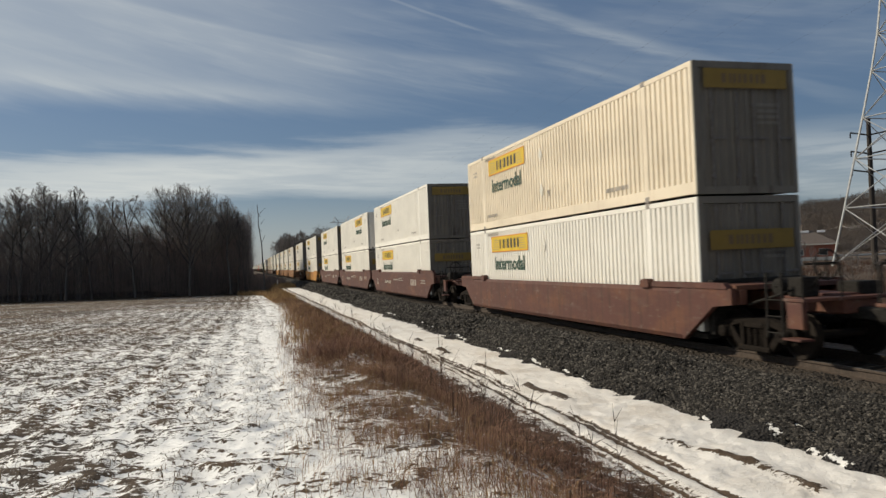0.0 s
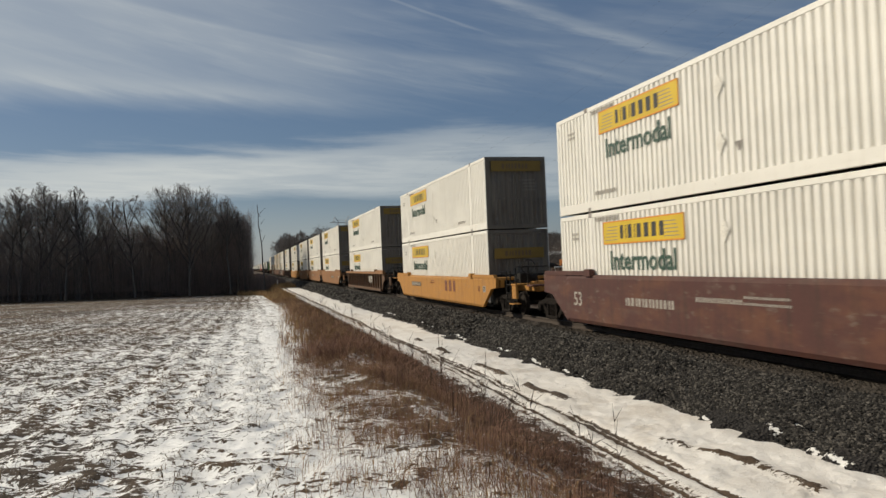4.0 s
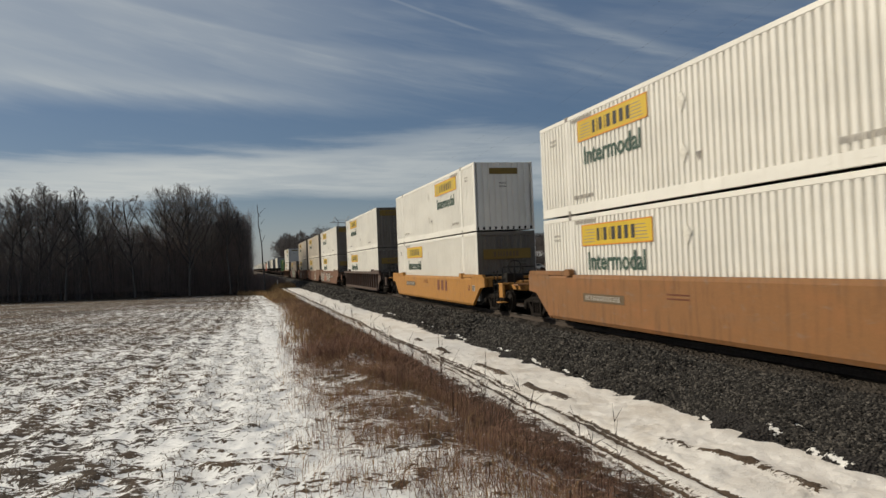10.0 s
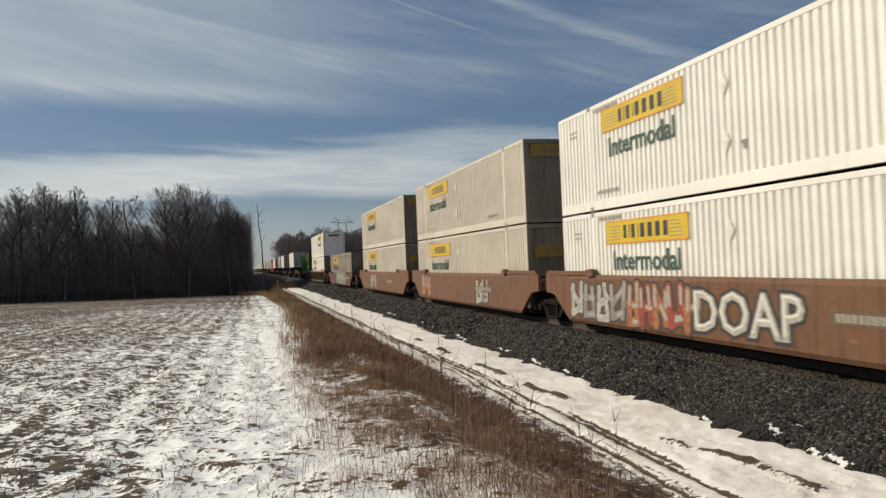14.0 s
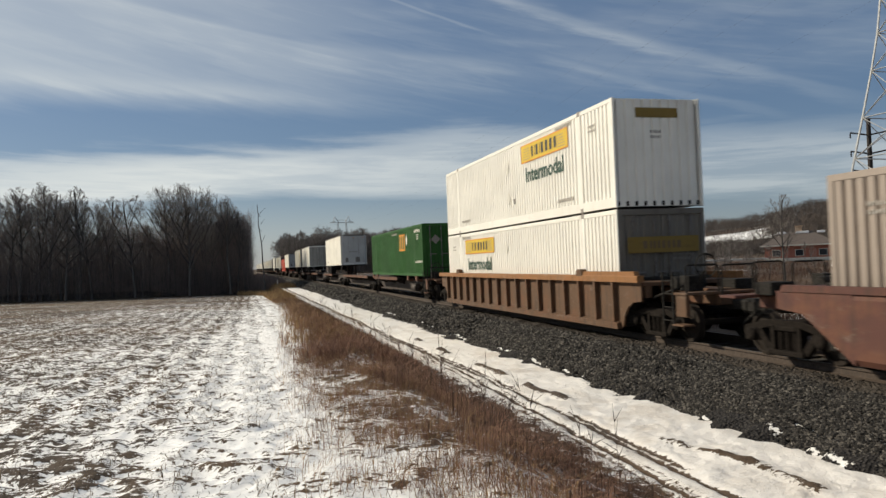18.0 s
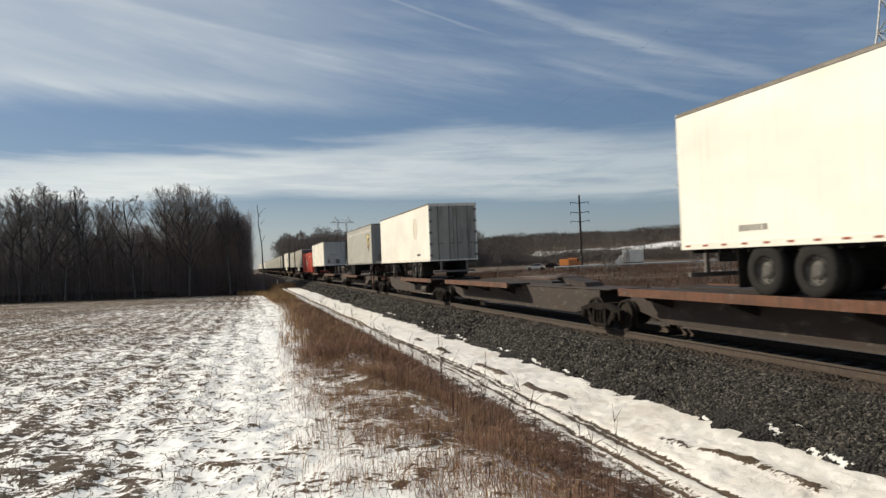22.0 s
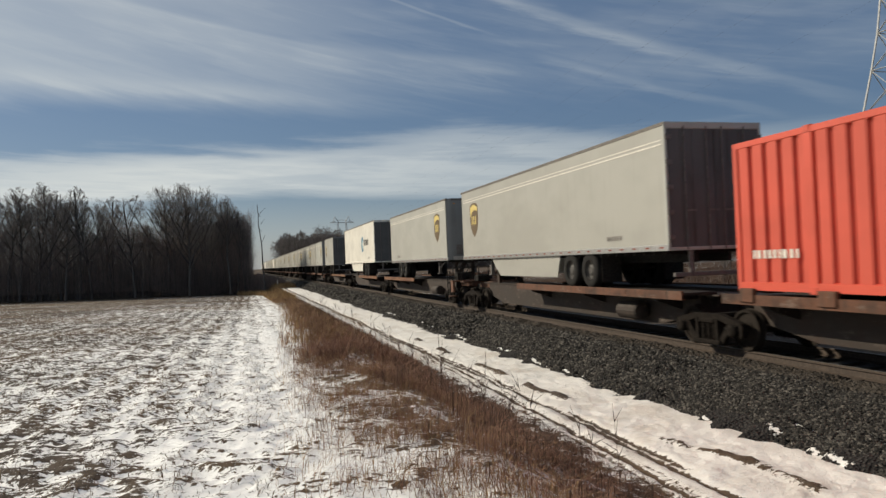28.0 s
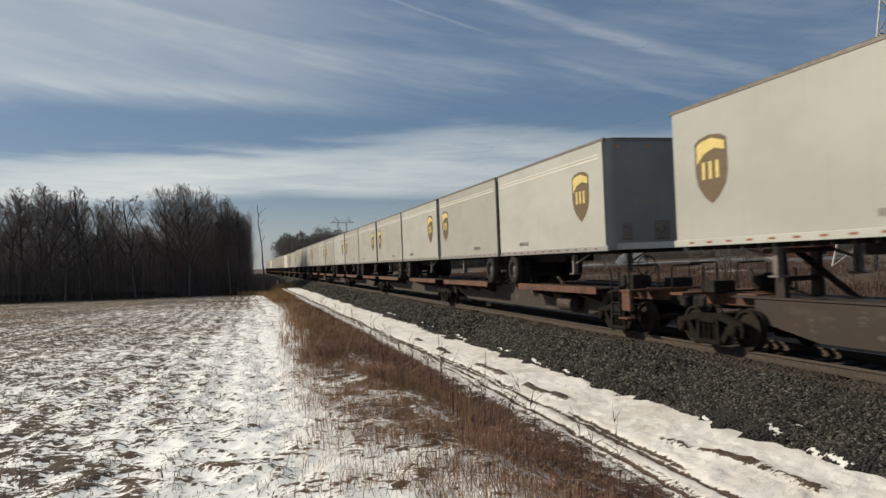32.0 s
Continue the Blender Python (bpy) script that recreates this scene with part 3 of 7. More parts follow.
def dress_green(ob):
    x = CW / 2 + 0.002
    for side in (-1, 1):
        y = 6.05 if side < 0 else 4.4
        p = part("orange_plate", kept("orange_plate", lambda: plate(1.62, 1.0).mesh("orange_plate", INK_ORANGE)), None, ob, "orange mark with dark bars", at=on_side(side, y, 1.50, x))
        part("trade_mark", glyph_bars([(0.36, "ltmb"), (0.40, "lrtm"), (0.44, "lrm")], 0.78, 0.11, GREEN, "green mark"), None, p, at=pose(0.10, 0.11, 0.005))
        part("diamond_mark", kept("diamond_big", lambda: Build().add([(-0.24, 0, 0), (0, -0.36, 0), (0.24, 0, 0), (0, 0.36, 0)], [(0, 1, 2, 3)]).mesh("diamond_mark", INK_WHITE)), None, ob, "white diamond", at=on_side(side, y - 2.1 if side < 0 else y + 2.1, 2.12, x + 0.004))
        part("lettering", bars(1, 1.5, 0.16, 0.05, INK_WHITE, "green number"), None, ob, at=on_side(side, 1.9 if side < 0 else 0.4, 2.45, x))
        part("lettering", bars(1, 1.7, 0.11, 0.05, INK_DULL, "green small"), None, ob, at=on_side(side, 8.3 if side < 0 else 8.6, 2.55, x))
        part("lettering", bars(1, 1.7, 0.12, 0.05, INK_WHITE, "green low"), None, ob, at=on_side(side, 1.75 if side < 0 else 0.2, 0.75, x))
        part("lettering", kept("n53", lambda: word_mesh("53'", 0.42, INK_WHITE)), None, ob, at=on_side(side, 1.35 if side < 0 else 0.6, 2.05, x))
    part("diamond_mark", kept("diamond_end", lambda: Build().add([(-0.26, 0, 0), (0, 0, -0.26), (0.26, 0, 0), (0, 0, 0.26)], [(0, 1, 2, 3)]).mesh("diamond_mark", INK_GREY)), None, ob, at=pose(-0.55, -0.02, 2.0))


def dress_red(ob):
    x = CW / 2 + 0.002
    for side in (-1, 1):
        y = (CL - 6.45) if side < 0 else CL - 7.0

        def badge():
            b = Build()
            pts = [(0.46 * (1 + 0.10 * math.cos(8 * a)) * math.cos(a), 0.66 * (1 + 0.07 * math.cos(8 * a)) * math.sin(a)) for a in (k * math.tau / 48 for k in range(48))]
            return b.prism(pts, 0, 0.004, "z").mesh("badge", INK_WHITE)
        p = part("badge", kept("red_badge", badge), None, ob, "white scalloped badge", at=on_side(side, y, 1.42, x))
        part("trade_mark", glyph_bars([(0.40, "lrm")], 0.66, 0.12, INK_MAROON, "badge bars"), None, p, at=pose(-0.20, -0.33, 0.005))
        part("lettering", glyph_bars([(0.22, "lrm"), (0.2, "lrb"), (0.2, "lrtmb")], 0.30, 0.05, INK_WHITE, "red word a"), None, ob, at=on_side(side, y - 0.75 * -side * -1 if side > 0 else y - 0.95, 1.60, x))
        part("lettering", glyph_bars([(0.34, "lrtb"), (0.2, "lt"), (0.24, "lrtb"), (0.22, "lrb"), (0.22, "lrtm"), (0.06, "b"), (0.07, "l"), (0.2, "lrt"), (0.2, "ltb")], 0.30, 0.055, INK_WHITE, "red word b"), None, ob, at=on_side(side, y - 0.65 if side < 0 else y + 0.65, 1.18, x))
        part("lettering", bars(1, 1.9, 0.26, 0.05, INK_WHITE, "red number"), None, ob, at=on_side(side, 3.9 if side < 0 else 2.0, 2.15, x))
        part("lettering", bars(1, 1.4, 0.10, 0.05, INK_WHITE, "red small"), None, ob, at=on_side(side, CL - 5.6 if side < 0 else CL - 7, 2.5, x))
        part("lettering", bars(1, 1.3, 0.16, 0.05, INK_WHITE, "red low"), None, ob, at=on_side(side, CL - 0.5 if side < 0 else CL - 1.9, 0.62, x))


# ---------------------------------------------------------------- running gear
WHEEL_R = 0.419


def wheelset_mesh():
    b = Build()
    prof = [(-0.07, 0.08), (-0.07, 0.17), (-0.03, 0.20), (-0.02, 0.34), (-0.065, 0.365), (-0.07, WHEEL_R), (0.045, WHEEL_R + 0.004), (0.07, WHEEL_R + 0.028), (0.07, 0.365), (0.02, 0.34), (0.01, 0.20), (0.07, 0.17), (0.07, 0.08)]
    b.lathe(prof, 28, "x", (-0.75, 0, 0))
    b.lathe([(-h, r) for h, r in prof], 28, "x", (0.75, 0, 0))
    b.tube((-1.12, 0, 0), (1.12, 0, 0), 0.075, n=12)
    for s in (-1, 1):
        b.tube((s * 1.02, 0, 0), (s * 1.17, 0, 0), 0.115, n=12)
        for k in range(3):
            a = k * math.tau / 3
            b.tube((s * 1.16, 0.06 * math.cos(a), 0.06 * math.sin(a)), (s * 1.19, 0.06 * math.cos(a), 0.06 * math.sin(a)), 0.02, n=6)
    return b.mesh("wheelset", WHEEL)


def side_frame_mesh():
    """A cast truss: arched top member, sloping struts, spring seat, columns and bearing housings."""
    b = Build()
    x0, x1 = -1.10, -0.96
    b.prism([(-1.15, 0.50), (-1.12, 0.58), (-0.85, 0.64), (-0.45, 0.73), (0.45, 0.73), (0.85, 0.64), (1.12, 0.58), (1.15, 0.50), (0.78, 0.51), (0.42, 0.60), (-0.42, 0.60), (-0.78, 0.51)], x0, x1, "x")
    for s in (-1, 1):
        b.prism([(s * 0.66, 0.54), (s * 0.84, 0.54), (s * 0.47, 0.09), (s * 0.32, 0.13)], x0 + 0.01, x1 - 0.01, "x")
        b.prism([(s * 0.28, 0.12), (s * 0.40, 0.12), (s * 0.37, 0.63), (s * 0.30, 0.63)], x0 - 0.02, x1, "x")
        b.box(-1.15, -0.94, s * 0.89 - 0.13, s * 0.89 + 0.13, 0.40, 0.55, 0.03)
        b.prism([(s * 1.04, 0.50), (s * 1.15, 0.52), (s * 1.13, 0.30), (s * 1.05, 0.30)], x0, x1, "x")
        b.prism([(s * 0.70, 0.52), (s * 0.78, 0.52), (s * 0.75, 0.30), (s * 0.70, 0.32)], x0, x1, "x")
        b.lathe([(-1.20, 0.0), (-1.20, 0.08), (-1.17, 0.125), (-1.02, 0.125)], 14, "x", (0, s * 0.89, 0.419))
    b.box(-1.15, -0.93, -0.46, 0.46, 0.08, 0.18, 0.02)
    for k in (-0.18, 0.0, 0.18):
        turns = []
        for q in range(22):
            turns += [(0.18 + q * 0.0165, 0.055 + 0.02 * (q % 2))]
        b.lathe(turns, 9, "z", (-1.03, k, 0))
    b.box(-1.13, -0.93, -0.27, 0.27, 0.53, 0.62, 0.02)
    return b.mesh("side_frame", TRUCK)


def bolster_mesh():
    b = Build().box(-0.96, 0.96, -0.2, 0.2, 0.50, 0.72, 0.04)
    b.lathe([(0.70, 0.2), (0.82, 0.2), (0.82, 0.0)], 16, "z")
    b.box(-0.9, 0.9, -0.62, -0.50, 0.34, 0.46, 0.02).box(-0.9, 0.9, 0.50, 0.62, 0.34, 0.46, 0.02)
    return b.mesh("bolster", TRUCK)


def truck(parent, y, spins=True):
    """A two-axle truck under a wagon, at y in the wagon's space."""
    bo = part("truck", kept("bolster", bolster_mesh), None, parent, "grimy cast steel truck", at=pose(0, y, 0))
    sf = kept("side_frame", side_frame_mesh)
    part("side_frame", sf, None, bo)
    part("side_frame", sf, None, bo, at=pose(0, 0, 0, 0, 0, 180))
    for s in (-1, 1):
        w = part("wheelset", kept("wheelset", wheelset_mesh), None, bo, "steel wheels on an axle", at=pose(0, s * 0.89, WHEEL_R))
        if spins:
            SPINNING.append((w, s * 0.89))
    return bo


def coupler_mesh():
    b = Build().box(-0.12, 0.12, 0.0, 1.0, 0.74, 0.96, 0.03)
    b.box(-0.16, 0.18, -0.28, 0.05, 0.68, 1.0, 0.06)
    b.box(0.04, 0.2, -0.42, -0.2, 0.7, 0.98, 0.05)
    b.tube((0.3, 0.2, 0.75), (0.25, -0.3, 0.45), 0.03, n=8)
    return b.mesh("coupler", BLACK)


# ---------------------------------------------------------------- double-stack well wagons
WELL_TOP, WELL_LOW = 1.53, 0.16


def well_side(style, top=WELL_TOP):
    """One side of a well, facing -x, from y = 0 to CL."""
    b, WELL_TOP = Build(), top
    if style == "ribbed":
        b.prism([(-1.31, 1.36), (-1.31, WELL_LOW), (-1.48, WELL_LOW), (-1.48, 0.32), (-1.36, 0.36), (-1.36, 1.36)], -0.1, CL + 0.1, "y")
        for s in (0, 1):
            y = lambda v: v if s == 0 else CL - v
            b.prism([(y(-0.1), 1.36), (y(-0.1), 0.20), (y(-0.22), 0.22), (y(-0.30), 0.50), (y(-0.48), 0.72), (y(-0.75), 0.86), (y(-1.15), 0.90), (y(-1.15), 1.36)], -1.37, -1.31, "x")
    else:
        b.prism([(-1.43, WELL_LOW + 0.10), (-1.43, WELL_TOP - 0.10), (-1.40, WELL_TOP), (-1.31, WELL_TOP), (-1.31, WELL_LOW), (-1.37, WELL_LOW)], 0.55, CL - 0.55, "y")
        for s in (0, 1):     # tapered ends rise over the trucks
            y = lambda v: v if s == 0 else CL - v
            b.prism([(y(0.55), WELL_LOW), (y(0.55), WELL_TOP), (y(-1.15), WELL_TOP), (y(-1.15), 0.98), (y(-0.55), 0.92)], -1.43, -1.31, "x")
    return b


def well_rib():
    return Build().prism([(-1.475, 0.30), (-1.495, 1.37), (-1.33, 1.37), (-1.33, 0.30)], -0.05, 0.05, "y")


def well_unit(parent, y, style, paint, key):
    """One well with its sides, floor, end platforms and stacking posts; y is its container's front end."""
    top = {"red": 1.30, "yellow": 1.36}.get(key, WELL_TOP)
    base = part("well_floor", kept(("floor", key), lambda: well_floor(paint)), None, parent, at=pose(0, y, 0))
    sd = kept(("side", style, key), lambda: well_side(style, top).mesh("side_sill", paint))
    for t in (Matrix(), HALF_TURN):
        part("side_sill", sd, None, base, at=t)
        if style == "ribbed":
            rb = kept(("rib", key), lambda: well_rib().mesh("rib", paint))
            chord = kept(("chord", key), lambda: Build().prism([(-1.50, WELL_TOP - 0.02), (-1.48, WELL_TOP), (-1.31, WELL_TOP), (-1.31, 1.364), (-1.50, 1.364)], -1.2, CL + 1.2, "y").mesh("top_chord", WELL_ORANGE if key == "tan" else paint))
            part("top_chord", chord, None, base, "orange top edge" if key == "tan" else "", at=t)
            cap = kept(("cap", key), lambda: Build().prism([(-1.05, top), (-1.0, top + 0.10), (1.72, top + 0.10), (1.80, top)], -1.47, -1.33, "x").mesh("top_lip", WELL_ORANGE if key == "tan" else paint))
            part("top_lip", cap, None, base, at=t)
            for i in range(17):
                part("rib", rb, None, base, at=t @ pose(0, 0.1 + i * (CL - 0.2) / 16, 0))
        else:
            lip = kept(("lip", key), lambda: Build().prism([(0.10, top + 0.11), (2.72, top + 0.11), (2.80, top - 0.01), (0.0, top - 0.01)], -1.45, -1.32, "x").mesh("top_lip", paint))
            for yy in (-1.05, CL - 1.75):
                part("top_lip", lip, None, base, at=t @ pose(0, yy, 0))
        guide = kept(("guide", key), lambda: Build().prism([(-0.20, top - 0.03), (-0.18, top + 0.10), (-0.12, top + 0.16), (0.10, top + 0.16), (0.18, top + 0.08), (0.20, top - 0.03)], -1.50, -1.33, "x").mesh("stack_guide", paint))
        for yy in (1.98, CL - 1.98):
            part("stack_guide", guide, None, base, at=t @ pose(0, yy, 0))
    pl = kept(("plat", key), lambda: well_platform(paint))
    part("end_platform", pl, None, base)
    part("end_platform", pl, None, base, at=HALF_TURN)
    return base


def well_floor(paint):
    b = Build()
    for i in range(9):
        yy = 0.3 + i * (CL - 0.9) / 8
        b.box(-1.2, 1.2, yy, yy + 0.3, 0.20, 0.34, 0.01)
    b.box(-1.2, -0.9, 0, CL, 0.2, 0.3).box(0.9, 1.2, 0, CL, 0.2, 0.3)
    b.box(-1.19, 1.19, -0.25, -0.05, 0.3, 1.45, 0.02).box(-1.19, 1.19, CL + 0.05, CL + 0.25, 0.3, 1.45, 0.02)
    return b.mesh("well_floor", BLACK)


def well_platform(paint):
    b = Build().box(-1.3, 1.3, -1.15, -0.2, 1.26, 1.36, 0.012)
    b.box(-0.35, 0.35, -2.6, -0.2, 0.82, 1.2, 0.02)
    b.box(-1.25, -1.1, -1.2, -0.3, 0.98, 1.27, 0.01).box(1.1, 1.25, -1.2, -0.3, 0.98, 1.27, 0.01)
    return b.mesh("end_platform", paint)


def end_gear(parent, y, sign, paint, key):
    """Drawgear, step, handrails and brake wheel on a wagon's end; sign -1 for the front."""
    t = pose(0, y, 0) if sign < 0 else pose(0, y, 0, 0, 0, 180)
    part("coupler", kept("coupler", coupler_mesh), None, parent, "black knuckle coupler", at=t @ pose(0, -3.35, 0))

    def deck():
        b = Build().box(-1.32, 1.32, -2.95, -2.45, 1.10, 1.16, 0.01).box(-1.3, -1.2, -2.9, -2.5, 0.62, 1.1, 0.01)
        b.box(-1.42, -1.12, -2.95, -2.5, 0.42, 0.46, 0.008).box(-0.4, 0.4, -2.9, -1.2, 0.85, 1.12, 0.02)
        return b.mesh("end_sill", paint)
    part("end_sill", kept(("endsill", key), deck), None, parent, at=t)

    def rails():
        return Build().pipe([Vector(q) for q in ((-1.28, -2.9, 1.14), (-1.28, -2.9, 1.72), (-1.22, -2.9, 1.77), (-0.51, -2.9, 1.77), (-0.45, -2.9, 1.72), (-0.45, -2.9, 1.14))], 0.02, 8).mesh("handrail", BLACK)
    for shift in (0, 1.73):
        part("handrail", kept(("handrail", key), rails), None, parent, at=t @ pose(shift, 0, 0))
    def ladder():
        b = Build()
        for y in (-2.42, -2.02):
            b.box(-1.33, -1.29, y - 0.02, y + 0.02, 0.42, 1.62, 0.006)
        for k in range(4):
            b.tube((-1.31, -2.42, 0.52 + k * 0.3), (-1.31, -2.02, 0.52 + k * 0.3), 0.014, n=6)
        return b.mesh("ladder", BLACK)

    def brake_gear():
        b = Build().lathe([(-0.42, 0.02), (-0.40, 0.15), (-0.34, 0.17), (0.34, 0.17), (0.40, 0.15), (0.42, 0.02)], 14, "x", (-0.45, -1.75, 1.33))
        b.box(-0.95, -0.55, -2.5, -2.15, 1.16, 1.52, 0.02).box(0.2, 0.75, -2.6, -2.1, 1.14, 1.40, 0.02)
        b.pipe([(-0.95, -2.3, 1.3), (-1.1, -2.1, 1.2), (-1.12, -1.5, 1.05), (-1.05, -1.2, 0.98)], 0.025, 6)
        b.pipe([(0.12, -2.9, 0.95), (0.14, -3.15, 0.72), (0.12, -3.35, 0.50), (0.08, -3.5, 0.62)], 0.028, 6)
        b.tube((-0.7, -2.3, 1.1), (-0.7, -2.75, 1.62), 0.02, n=6)
        return b.mesh("brake_gear", BLACK)
    part("ladder", kept("ladder", ladder), None, parent, "grimy black ladder", at=t)
    part("brake_gear", kept("brake_gear", brake_gear), None, parent, "grimy black brake cylinder, valve and hoses", at=t)
    if sign < 0:
        part("brake_wheel", kept("brakewheel", lambda: Build().lathe([(0, 0.24), (-0.03, 0.26), (0, 0.28), (0.03, 0.26), (0, 0.24)], 20, "y").tube((-0.26, 0, 0), (0.26, 0, 0), 0.015, n=6).tube((0, 0, -0.26), (0, 0, 0.26), 0.015, n=6).mesh("brake_wheel", BLACK)), None, parent, at=t @ pose(-0.8, -2.96, 1.75))


def well_wagon(label, style, paint, key, fronts, spins=True):
    """A well wagon of one or three units; fronts are the places of its containers' front ends."""
    u0 = fronts[0]
    ob = thing("well_wagon", label, "well car", "wagons of the train")
    for i, f in enumerate(fronts):
        well_unit(ob, f - u0, style, paint, key)
        if i:
            truck(ob, (fronts[i - 1] + CL + f) / 2 - u0, spins)
    truck(ob, -1.35, spins)
    truck(ob, fronts[-1] - u0 + CL + 1.35, spins)
    end_gear(ob, 0, -1, paint, key)
    end_gear(ob, fronts[-1] - u0 + CL, 1, paint, key)
    ride(ob, u0)
    return ob


# ---------------------------------------------------------------- spine wagons
DECK = 1.16


def spine_beam(length, paint):
    b = Build().prism([(0.9, 0.62), (2.6, 0.30), (length - 2.6, 0.30), (length - 0.9, 0.62), (length - 0.9, 1.05), (0.9, 1.05)], -0.60, 0.60, "x")
    b.box(-0.63, 0.63, 0.2, length - 0.2, 1.05, 1.09, 0.01)
    return b.mesh("spine_beam", paint)


def wing_mesh(length, paint):
    """A running board for trailer wheels, beside the beam, facing -x."""
    b = Build().box(-1.28, -0.44, 0, length, 1.10, DECK - 0.004, 0.006)
    b.box(-0.5, -0.44, 0, length, 0.98, 1.1)
    for i in range(int(length / 1.3)):
        b.box(-1.3, -0.42, 0.5 + i * 1.3, 0.58 + i * 1.3, 0.98, 1.1)
    return b.mesh("wheel_deck", paint)


def deck_edge_mesh(length, paint):
    """The upright channel along the outer edge of a running board."""
    b = Build().prism([(-1.36, 1.0), (-1.36, DECK + 0.035), (-1.29, DECK + 0.035), (-1.29, 1.12), (-1.335, 1.10), (-1.335, 1.03), (-1.27, 1.02), (-1.27, 1.0)], 0, length, "y")
    for i in range(int(length / 1.85)):
        b.box(-1.366, -1.358, 0.6 + i * 1.85, 0.95 + i * 1.85, DECK - 0.10, DECK + 0.02)
    return b.mesh("deck_edge", paint)


def hitch_mesh(up, paint):
    """Trailer hitch, standing or folded."""
    b = Build()
    if up:
        for x in (-0.42, 0.42):
            b.prism([(-0.12, 1.05), (0.14, 1.05), (0.10, 1.98), (-0.10, 1.98)], x - 0.06, x + 0.06, "x")
        b.prism([(0.1, 1.9), (0.0, 1.98), (1.35, 1.14), (1.45, 1.08)], -0.12, 0.12, "x")
        b.box(-0.55, 0.55, -0.38, 0.38, 1.96, 2.06, 0.03)
        b.box(-0.5, 0.5, -0.05, 0.05, 1.4, 1.5, 0.01)
    else:
        b.prism([(-0.3, 1.05), (0.3, 1.05), (1.9, 1.28), (1.9, 1.40), (-0.1, 1.22)], -0.3, 0.3, "x")
        b.box(-0.5, 0.5, 1.5, 2.2, 1.28, 1.38, 0.03)
    return b.mesh("hitch", paint)


def pedestal_mesh(paint):
    b = Build().box(-1.34, -0.3, -0.16, 0.16, 1.0, 1.14, 0.015)
    b.box(-1.40, -1.30, -0.2, 0.2, 1.05, 1.32, 0.015)
    return b.mesh("pedestal", paint)


def spine_wagon(label, trucks, units, paint=None, spins=True):
    """An articulated spine wagon. trucks: places along the train; units: per unit (wings, hitches)."""
    u0 = trucks[0]
    ob = thing("spine_wagon", label, "spine car", "wagons of the train")
    for i, tu in enumerate(trucks):
        truck(ob, tu - u0, spins)
    for i in range(len(trucks) - 1):
        a, ln = trucks[i] - u0, trucks[i + 1] - trucks[i]
        ln = round(ln, 1)
        beam = part("spine_beam", kept(("beam", ln), lambda: spine_beam(ln, SPINE_BEAM)), None, ob, at=pose(0, a, 0))
        wings, hitches, pedestals = units[i]
        bearer = kept("bearer", lambda: Build().prism([(-1.28, 0.94), (-1.28, 1.04), (1.28, 1.04), (1.28, 0.94), (0.3, 0.6), (-0.3, 0.6)], -0.07, 0.07, "y").mesh("cross_bearer", SPINE_TAN))
        for y in [q for w0, w1 in wings for q in (w0 + 1.2, (w0 + w1) / 2, w1 - 1.2)]:
            part("cross_bearer", bearer, None, beam, at=pose(0, y, 0))
        for w0, w1 in wings:
            wm = kept(("wing", round(w1 - w0, 2)), lambda: wing_mesh(w1 - w0, SPINE_TAN))
            em = kept(("edge", round(w1 - w0, 2), paint is None), lambda: deck_edge_mesh(w1 - w0, paint or SPINE_RED))
            part("deck_edge", em, None, beam, "rust-red deck edge, worn and stained", at=pose(0, w0, 0))
            part("deck_edge", em, None, beam, "rust-red deck edge, worn and stained", at=pose(0, w1, 0, 0, 0, 180))
            part("wheel_deck", wm, None, beam, "grimy dark running deck", at=pose(0, w0, 0))
            part("wheel_deck", wm, None, beam, "grimy dark running deck", at=pose(0, w1, 0, 0, 0, 180))
        for h, up, turn in hitches:
            part("hitch", kept(("hitch", up), lambda: hitch_mesh(up, HITCH)), None, beam, at=pose(0, h, 0, 0, 0, turn))
        pm = kept("pedestal", lambda: pedestal_mesh(SPINE_RED))
        for q in pedestals:
            part("pedestal", pm, None, beam, at=pose(0, q, 0))
            part("pedestal", pm, None, beam, at=pose(0, q, 0, 0, 0, 180))
        if i % 2 == 0:
            part("air_reservoir", kept("reservoir", lambda: Build().lathe([(0, 0.02), (0.04, 0.2), (0.1, 0.23), (1.0, 0.23), (1.06, 0.2), (1.1, 0.02)], 16, "y").mesh("air_reservoir", SPINE_BEAM)), None, beam, at=pose(-0.86, 3.0, 0.60))
    end_gear(ob, 1.9, -1, SPINE_RED, "spine")
    end_gear(ob, trucks[-1] - u0 - 1.9, 1, SPINE_RED, "spine")
    ride(ob, u0)
    return ob


# ---------------------------------------------------------------- road trailers
BASE_Z, ROOF_Z = 2.10, 5.06      # underside and roof of a trailer on its deck
TW = 2.60


def tyre_mesh():
    return Build().lathe([(-0.13, 0.28), (-0.14, 0.36), (-0.13, 0.46), (-0.09, 0.50), (0.09, 0.50), (0.13, 0.46), (0.14, 0.36), (0.13, 0.28)], 28, "x").mesh("tyre", RUBBER, True)


def rim_mesh():
    b = Build().lathe([(-0.10, 0.285), (-0.11, 0.27), (-0.04, 0.25), (-0.02, 0.17), (-0.06, 0.15), (-0.09, 0.10), (-0.09, 0.0)], 24, "x")
    for k in range(8):
        a = k * math.tau / 8
        b.tube((-0.02, 0.2 * math.cos(a), 0.2 * math.sin(a)), (-0.06, 0.2 * math.cos(a), 0.2 * math.sin(a)), 0.02, n=6)
    return b.mesh("rim", RIM)


